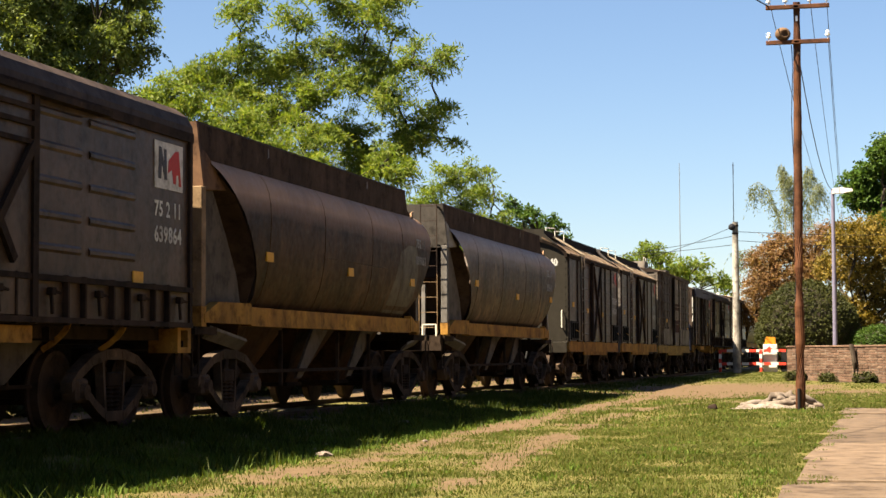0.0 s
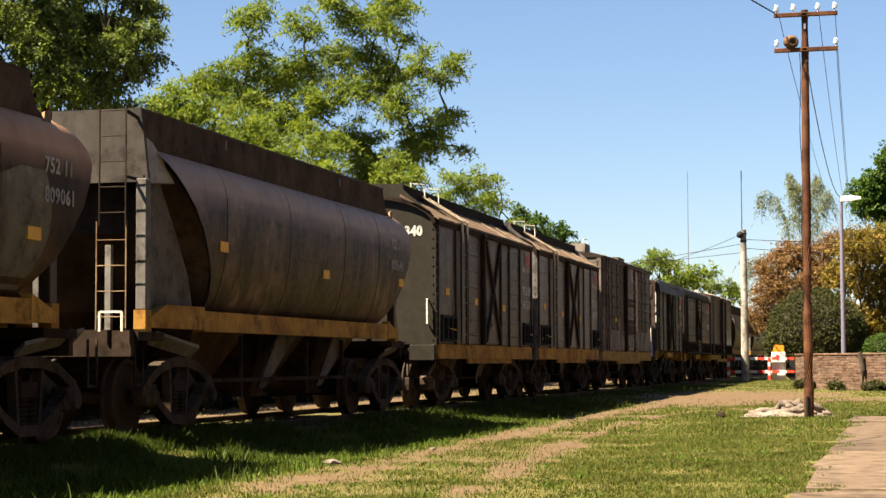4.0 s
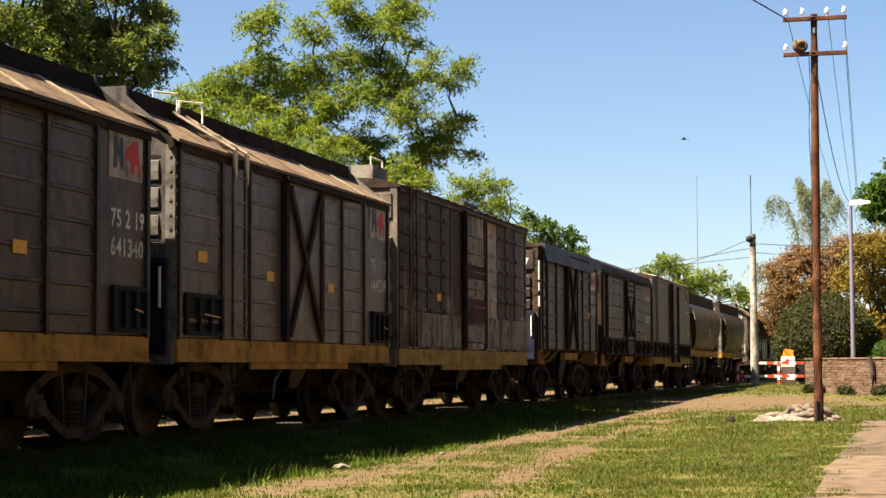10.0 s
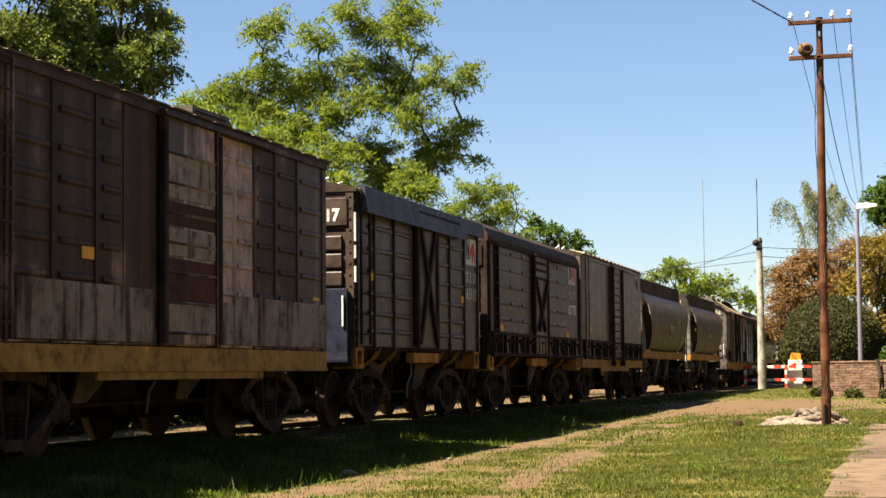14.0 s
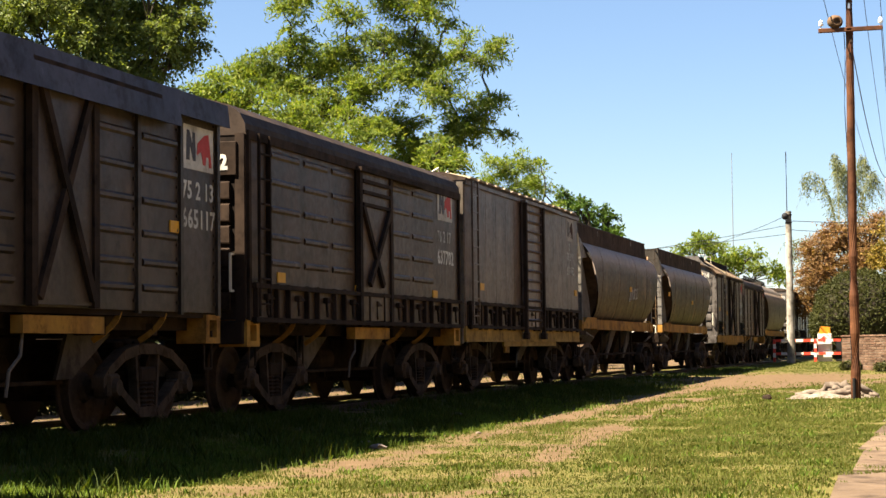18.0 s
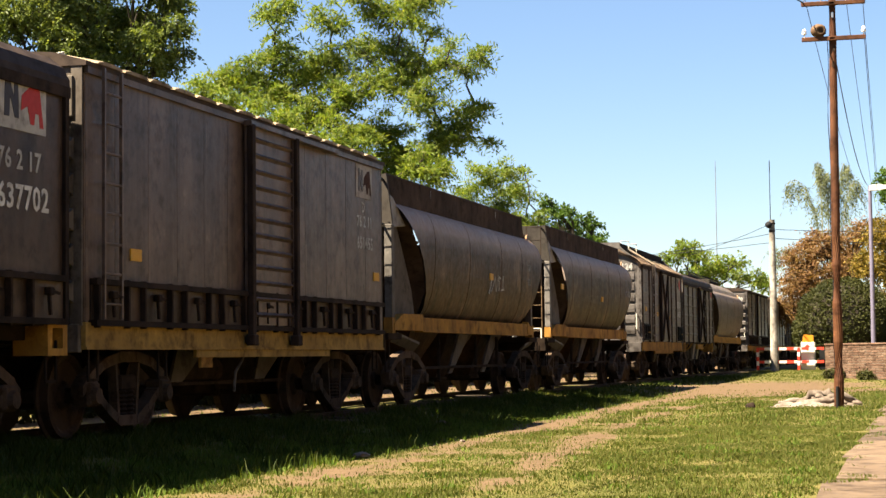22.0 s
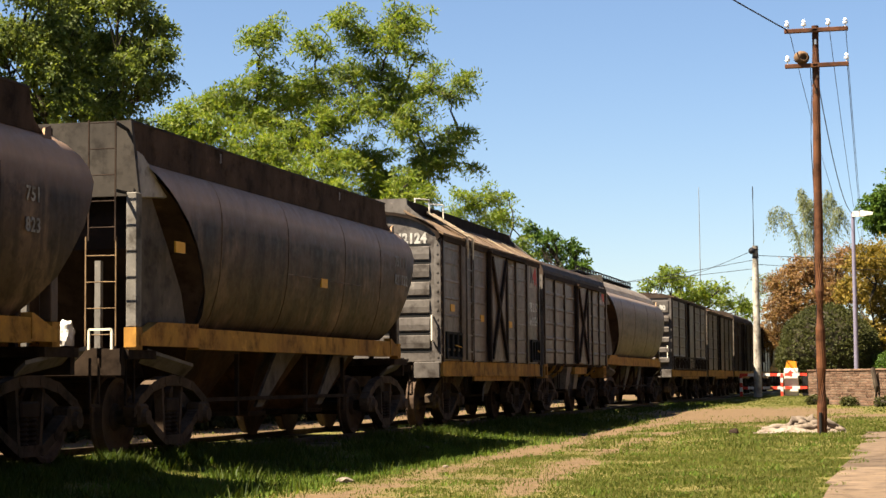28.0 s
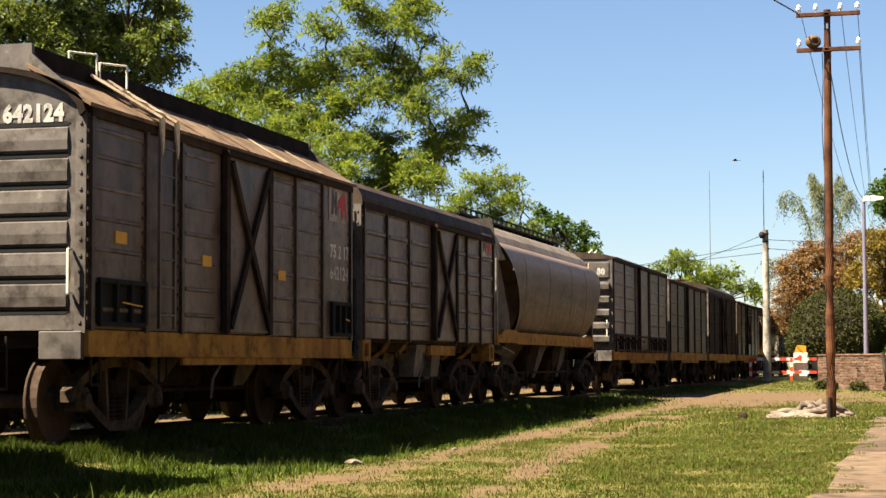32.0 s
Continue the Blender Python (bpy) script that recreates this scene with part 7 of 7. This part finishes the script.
cab = [Vector((-0.09 + 0.015 * math.sin(z * 3.1), -0.02, z)) for z in np.linspace(0.4, 7.0, 24)]
limb(bm, cab, 0.008, 0.008, 5)
part("down_lead", bm, M_WIRE, pole)
for x, z0 in ((0.02, 7.5), (0.04, 6.85), (0.02, 6.55)):
    bm = bmesh.new()
    box(bm, x - 0.02, -0.085, z0 - 0.05, x + 0.02, -0.06, z0 + 0.05)
    part("metal_strap", bm, M_BARE if z0 > 7 else M_BOGIE, pole)

nest = thing("bird_nest", "round brown mud oven nest on the crossarm", "bird nest", m=pose(PX - 0.24, PY - 0.11, 7.08 + GZ))
bm = bmesh.new()
bmesh.ops.create_icosphere(bm, subdivisions=3, radius=0.15)
for v in bm.verts:
    k = 1 + 0.08 * noise.noise(v.co * 9)
    v.co = Vector((v.co.x * k, v.co.y * 0.9 * k, max(0.0, 0.12 + v.co.z * 0.85 * k)))
    d = Vector((v.co.x - 0.05, 0, v.co.z - 0.11)).length
    if v.co.y < -0.05 and d < 0.055:
        v.co.y += 0.10
part("nest_shell", bm, M_MUD, nest, smooth=True)


def wire(label, a, b, sag, r=0.008, n=16):
    a, b = Vector(a), Vector(b)
    pts = [a.lerp(b, i / n) - Vector((0, 0, sag * 4 * (i / n) * (1 - i / n))) for i in range(n + 1)]
    bm = bmesh.new()
    limb(bm, pts, r, r, 5)
    return tagged(part("overhead_wire", bm, M_WIRE), label, "wire", "overhead wires")


for x in (-0.45, 0.24, 0.52):
    wire("thin dark telephone wire between the poles", (PX + x * 1.13, PY - 0.11, 7.93 + GZ), (-2.2 + x * 0.6, 84.0, 7.0), 0.5, 0.007)
wire("thin dark telephone wire between the poles", (PX + 0.6, PY - 0.11, 7.25 + GZ), (-1.9, 84.0, 6.4), 0.5, 0.007)
wire("thick dark cable from pole to street lamp", (PX + 0.0, PY - 0.07, 7.1 + GZ), (-1.76, 63.5, 6.5), 0.75, 0.011)
wire("dark cable running over the grass", (PX - 0.51, PY - 0.11, 7.75 + GZ), (-10.8, -8.0, 8.0), 0.35, 0.014)

post = thing("concrete_post", "pale concrete utility post beside the crossing", "utility pole", m=pose(-6.72, 84.0, 0.08))
bm = bmesh.new()
limb(bm, [Vector((0, 0, z)) for z in (-0.2, 2, 4.5, 6.85)], 0.19, 0.13, 14)
part("shaft", bm, M_CONCRETE, post)
for z in (6.3, 6.65):
    bm = bmesh.new()
    cyl(bm, (0, 0, z), (0, 0, z + 0.06), 0.15, seg=14)
    part("band", bm, M_BOGIE, post)
bm = bmesh.new()
bmesh.ops.create_icosphere(bm, subdivisions=2, radius=0.16, matrix=Matrix.Translation((-0.14, -0.12, 6.62)))
part("cable_coil", bm, M_WIRE, post)
mast = thing("antenna_mast", "thin steel antenna mast above the post", "antenna", m=pose(-6.78, 84.0, 6.9))
bm = bmesh.new()
cyl(bm, (0, 0, 0), (0, 0, 2.75), 0.022, 0.014, 6)
box(bm, -0.02, -0.03, 2.2, 0.02, 0.03, 2.7)
part("rod", bm, M_WIRE, mast)
mast = thing("radio_mast", "faint distant guyed radio mast", "antenna", m=pose(-23.6, 215.0, 0.1))
bm = bmesh.new()
cyl(bm, (0, 0, 0), (0, 0, 23.2), 0.09, 0.04, 6)
part("rod", bm, plain("far_mast_grey", (0.16, 0.18, 0.21), 0.6), mast)
for b, z, sag in (((-30.0, 150.0, 8.4), 6.75, 1.2), ((-40.0, 140.0, 7.4), 6.3, 0.6), ((-40.0, 150.0, 8.6), 5.9, 0.4), ((9.0, 90.0, 6.9), 6.5, 0.3), ((9.0, 92.0, 6.2), 6.1, 0.3)):
    wire("thin dark wire from the concrete post", (-6.75, 84.0, z), b, sag, 0.013)

lamp = thing("street_lamp", "lilac-grey steel street lamp with white head", "street lamp", m=pose(-1.78, 63.4, 0.0))
bm = bmesh.new()
limb(bm, [Vector((0, 0, z)) for z in (-0.1, 2.5, 6.5)], 0.085, 0.06, 12)
part("shaft", bm, M_LAMP, lamp)
bm = bmesh.new()
prism(bm, [(-0.03, 6.35), (-0.02, 6.52), (0.30, 6.56), (0.66, 6.50), (0.66, 6.42), (0.3, 6.36)], -0.12, 0.12)
part("lamp_head", bm, M_LAMPHEAD, lamp)


# crossing barrier
def striped_bar(parent, a, b, n, w, h, first, name="striped_rail"):
    a, b = Vector(a), Vector(b)
    for k in range(n):
        bm = bmesh.new()
        beam(bm, a.lerp(b, k / n), a.lerp(b, (k + 1) / n), w, h, (0, 1, 0) if abs((b - a).x) < 0.1 else (0, 0, 1))
        part(name, bm, M_RED_BAR if (k + first) % 2 == 0 else M_WHITE_BAR, parent)


gate = thing("crossing_barrier", "red and white striped level crossing barrier", "barrier", m=pose(-6.2, 88.0, 0.1))
for z in (1.0, 0.38):
    striped_bar(gate, (-1.65, 0, z), (1.45, 0, z), 9, 0.10, 0.13, 0)
for x in (-1.62, 0.28):
    striped_bar(gate, (x, -0.02, 0.0), (x, -0.02, 1.05), 5, 0.12, 0.12, 0, "striped_post")
box_thing = thing("signal_cabinet", "white crossing cabinet with an amber top", "cabinet", m=pose(-5.5, 88.4, 0.1))
bm = bmesh.new()
box(bm, -0.32, -0.25, 0, 0.33, 0.25, 1.3, 0.02)
part("body", bm, M_WHITE_BAR, box_thing)
bm = bmesh.new()
prism(bm, [(-0.27, 1.3), (0.27, 1.3), (0.25, 1.62), (-0.18, 1.66)], -0.2, 0.2)
part("warning_cover", bm, M_ORANGE, box_thing)
bm = bmesh.new()
prism(bm, [(-0.2, 1.05), (-0.02, 1.2), (0.16, 1.05), (-0.02, 0.9)], -0.262, -0.252)
part("warning_mark", bm, M_RED_BAR, box_thing)
counter = thing("counterweight_box", "black barrier counterweight box", "barrier", m=pose(-4.7, 88.5, 0.1))
bm = bmesh.new()
box(bm, -0.3, -0.2, 0, 0.3, 0.2, 0.95, 0.03)
part("body", bm, M_BLACK, counter)

# cloth heap at the pole
heap = thing("sheeting_heap", "crumpled dirty white plastic sheeting on the grass", "cloth", m=pose(-2.1, 36.9, ground_z(-2.1, 36.9) - 0.01))
bm = bmesh.new()
N = 64
grid = []
for j in range(N):
    row = []
    for i in range(N):
        u, v = i / (N - 1) * 2 - 1, j / (N - 1) * 2 - 1
        r = math.hypot(u, v)
        edge = max(0.0, 1 - r ** 2.2)
        p = Vector((u * 2.0, v * 2.2, 1.3))
        fold = max(0.0, 1 - 3.2 * abs(noise.noise(Vector((u * 0.9 + v * 0.5, v * 1.9 - u * 0.4, 1.3))))) ** 2
        fine = max(0.0, 1 - 4.0 * abs(noise.noise(Vector((u * 2.1, v * 4.2 + u, 4.7))))) ** 2
        x = u * 0.92 * (1 + 0.26 * noise.noise(Vector((math.atan2(v, u) * 1.6, 5, 0)))) + 0.05 * noise.noise(p * 3)
        row.append(bm.verts.new((x, v * 1.0 + 0.06 * noise.noise(p * 3 + Vector((9, 0, 0))), 0.008 + edge ** 0.7 * (0.03 + 0.09 * fold + 0.04 * fine))))
    grid.append(row)
for a, b in zip(grid, grid[1:]):
    for i in range(N - 1):
        bm.faces.new((a[i], a[i + 1], b[i + 1], b[i]))
part("sheet", bm, M_CLOTH, heap, smooth=True)
fr = random.Random(12)
for x0, y0, x1, y1, z, w0 in ((-0.75, -0.25, 0.1, 0.1, 0.10, 0.07), (-0.35, -0.4, 0.55, -0.3, 0.12, 0.08), (-0.15, 0.1, 0.35, 0.05, 0.27, 0.09), (0.1, -0.2, 0.75, 0.0, 0.17, 0.08), (-0.5, 0.2, 0.2, 0.35, 0.16, 0.07), (0.25, 0.25, 0.8, -0.25, 0.09, 0.06), (-0.3, -0.1, 0.15, -0.2, 0.22, 0.07)):
    bm = bmesh.new()
    pts = []
    for i in range(9):
        f = i / 8
        pts.append(Vector((x0 + (x1 - x0) * f + fr.uniform(-0.05, 0.05), y0 + (y1 - y0) * f + fr.uniform(-0.06, 0.06), z * math.sin(math.pi * (0.12 + 0.76 * f)) + fr.uniform(-0.02, 0.03))))
    limb(bm, pts, w0, w0 * 0.6, 7)
    for v in bm.verts:
        k = 1 + 0.35 * noise.noise(v.co * 7 + Vector((z * 50, 0, 0)))
        v.co = Vector((v.co.x, v.co.y, max(0.0, v.co.z * k)))
    part("fold", bm, M_CLOTH, heap, smooth=True)

# litter and stones
for k, (x, y, s) in enumerate(((-6.4, 20.0, 0.05), (-6.0, 19.2, 0.06), (-6.7, 21.5, 0.045), (-5.7, 22.5, 0.03), (-7.3, 27.5, 0.05))):
    bm = bmesh.new()
    bmesh.ops.create_icosphere(bm, subdivisions=2, radius=1.0)
    for v in bm.verts:
        q = 1 + 0.45 * noise.noise(v.co * 1.7 + Vector((k * 7, 0, 0)))
        v.co = Vector((v.co.x * s * 1.5 * q, v.co.y * s * q, max(0.0, v.co.z * s * 0.6 * q + s * 0.3)))
    lit = tagged(part("litter_scrap", bm, M_CLOTH), "crumpled pale scrap of litter on the grass", "litter", "litter")
    lit.matrix_basis = pose(x, y, ground_z(x, y) + 0.01, 0, 0, k * 50)
bm = bmesh.new()
bmesh.ops.create_icosphere(bm, subdivisions=2, radius=0.08)
for v in bm.verts:
    v.co = Vector((v.co.x * 1.3, v.co.y, max(0, v.co.z + 0.04))) * (1 + 0.25 * noise.noise(v.co * 20))
tagged(part("dark_stone", bm, M_BOGIE), "small dark stone lying on the path", "stone").matrix_basis = pose(-3.3, 35.4, ground_z(-3.3, 35.4))

# brick wall
WX0, WY0, WX1, WY1 = -3.45, 64.5, 1.3, 57.0
wl = math.hypot(WX1 - WX0, WY1 - WY0)
wm = pose(WX0, WY0, 0.03, 0, 0, math.degrees(math.atan2(WY1 - WY0, WX1 - WX0)))
wall = tagged(new("brick_wall"), "low weathered brick garden wall", "wall", kind="structure")
wall.matrix_basis = wm
bm = bmesh.new()
box(bm, 0, 0.012, -0.1, wl, 0.2, 1.13)
part("wall_core", bm, M_MORTAR, wall)
brick = None
for j in range(13):
    i, x = 0, -0.13 * (j % 2)
    while x < wl - 0.1:
        x0 = max(0.0, x)
        if brick is None:
            bm = bmesh.new()
            box(bm, 0, 0, 0, 0.36, 0.10, 0.072, 0.006)
            brick = part("brick", bm, M_BRICK, wall)
            brick.matrix_basis = pose(x0, 0, j * 0.087)
        else:
            again(brick, pose(x0 + rng.uniform(-0.004, 0.004), rng.uniform(-0.006, 0.006), j * 0.087 + rng.uniform(-0.002, 0.002)))
        x += 0.385
bm = bmesh.new()
box(bm, -0.02, -0.03, 1.13, wl, 0.23, 1.19, 0.01)
part("coping", bm, M_BRICK, wall)
gp = thing("wooden_post", "dark weathered wooden post against the wall", "post", m=pose(-1.12, 60.6, 0.05))
bm = bmesh.new()
limb(bm, [Vector((0.0, 0, -0.1)), Vector((0.02, 0, 0.6)), Vector((-0.08, 0, 1.2))], 0.09, 0.075, 8)
part("shaft", bm, M_SLEEPER, gp)

# unseen plain walls, added beyond the road and behind the lawn to block sky light
M_BLOCKER = weathered("dark_ochre_blocker", (0.12, 0.0872, 0.0598), (0.147, 0.109, 0.0762), (0.0653, 0.049, 0.0326), 0.9)
east_blocker = tagged(new("sky_blocker_east"), "added unseen ochre wall across the road, blocking sky light", "wall", kind="structure")
for y0, y1, z in ((-30, 2, 8.2), (2, 26, 7.6), (26, 52, 8.0), (52, 78, 7.8), (78, 104, 8.1)):
    bm = bmesh.new()
    box(bm, 9.0, y0 + 0.01, -0.3, 9.3, y1 - 0.01, z)
    part("wall_panel", bm, M_BLOCKER, east_blocker)
south_blocker = tagged(new("sky_blocker_south"), "added unseen ochre wall behind the lawn, blocking sky light", "wall", kind="structure")
bm = bmesh.new()
box(bm, -6.4, -9.3, -0.3, 8.9, -9.0, 7.4)
part("wall_panel", bm, M_BLOCKER, south_blocker)


# ---- birds ----
M_BIRD = plain("dark_feathers", (0.03, 0.03, 0.035), 0.7)


def bird(label):
    """A small dark swallow: spindle body, two swept wings, forked tail; it flies along +y of its own space."""
    b = thing("bird", label, "bird")
    bm = bmesh.new()
    limb(bm, [Vector((0, y, 0)) for y in (-0.09, -0.05, 0.0, 0.05)], 0.008, 0.028, 8)
    limb(bm, [Vector((0, y, 0)) for y in (0.05, 0.08, 0.11)], 0.028, 0.005, 8)
    part("body", bm, M_BIRD, b)
    for q in (-1, 1):
        bm = bmesh.new()
        vs = [(0.01 * q, 0.05), (0.09 * q, 0.055), (0.20 * q, -0.04), (0.10 * q, -0.005), (0.01 * q, -0.02)]
        lo = [bm.verts.new((x, y, 0.25 * abs(x))) for x, y in vs]
        hi = [bm.verts.new((x, y, 0.25 * abs(x) + 0.006)) for x, y in vs]
        bm.faces.new(lo)
        bm.faces.new(hi[::-1])
        for a in range(5):
            c = (a + 1) % 5
            bm.faces.new((lo[a], hi[a], hi[c], lo[c]))
        bmesh.ops.recalc_face_normals(bm, faces=bm.faces[:])
        part("wing", bm, M_BIRD, b)
    bm = bmesh.new()
    for q in (-1, 1):
        beam(bm, (0, -0.08, 0), (0.035 * q, -0.16, 0), 0.02, 0.006)
    part("tail", bm, M_BIRD, b)
    return b


swallows = [bird("small dark swallow gliding above the trees"), bird("small dark swallow wheeling in the sky")]
FLIGHTS = [[(0, 28, 58.0, 2.5), (2.0, -1.6, 60.2, 3.5), (2.6, -5.4, 59.5, 6.34), (3.0, -8.1, 58.9, 9.28), (3.4, -10.4, 58.4, 11.3), (4.6, -17, 56.0, 17.0), (6.2, -4, 62.0, 24.0), (8.2, 14, 62.0, 16.0), (9.3, 2.5, 60.2, 8.5), (9.8, -4.4, 59.4, 8.13), (10.2, -9.24, 58.8, 8.44),
            (10.4, -11.6, 58.4, 8.34), (11.4, -24.0, 55.0, 6.0), (14.0, -60.0, 50.0, 8.0), (32.0, -200.0, 40.0, 12.0)],
           [(0, -190.0, 40.0, 14.0), (26.0, -60.0, 50.0, 8.0), (29.2, -19.0, 57.0, 4.5), (30.2, -11.75, 58.6, 6.53), (30.6, -9.26, 58.8, 8.19), (31.0, -6.21, 59.0, 9.9), (31.2, -4.5, 59.0, 10.88), (31.4, -2.3, 59.2, 10.6), (31.55, -2.1, 59.5, 8.6), (31.7, -3.37, 59.5, 7.52), (32.0, -5.66, 59.4, 7.45)]]


# ---- what moves ----
TRAVEL = [(0, -0.0), (2, 7.513), (3.5, 13.162), (5.5, 20.707), (7, 26.362), (9, 33.883), (11, 41.371), (13, 48.779), (14.5, 54.287), (16.5, 61.607), (18, 67.082), (20, 74.358), (22, 81.635), (24, 88.949), (25.5, 94.472), (27.5, 101.871), (29, 107.448), (30.5, 113.066), (32, 118.709)]


def travelled(t):
    for (a, b), (c, d) in zip(TRAVEL, TRAVEL[1:]):
        if t <= c:
            return b + (d - b) * (t - a) / (c - a)
    return TRAVEL[-1][1]


def motions():
    for w, s in wagons:
        walk(w, [(t, pose(TRACK_X, s - d, RAIL_Z)) for t, d in TRAVEL])
    times = [k * 5 / FPS for k in range(192)] + [32.0]
    turns = [(t, math.degrees(travelled(t) / WHEEL_R)) for t in times]
    for b, rows in zip(swallows, FLIGHTS):
        out, last = [], None
        for i, (t, x, y, z) in enumerate(rows):
            n = rows[min(i + 1, len(rows) - 1)]
            m = rows[max(i - 1, 0)]
            head = math.degrees(math.atan2(-(n[1] - m[1]), n[2] - m[2]))
            while last is not None and head - last > 180:
                head -= 360
            while last is not None and head - last < -180:
                head += 360
            head = head if last is None else max(last - 85, min(last + 85, head))
            out.append((t, pose(x, y, z, 0, 0, head)))
            last = head
        walk(b, out)
    for w, y in wheelsets:
        walk(w, [(t, pose(0, y, WHEEL_R, a)) for t, a in turns])


motions()
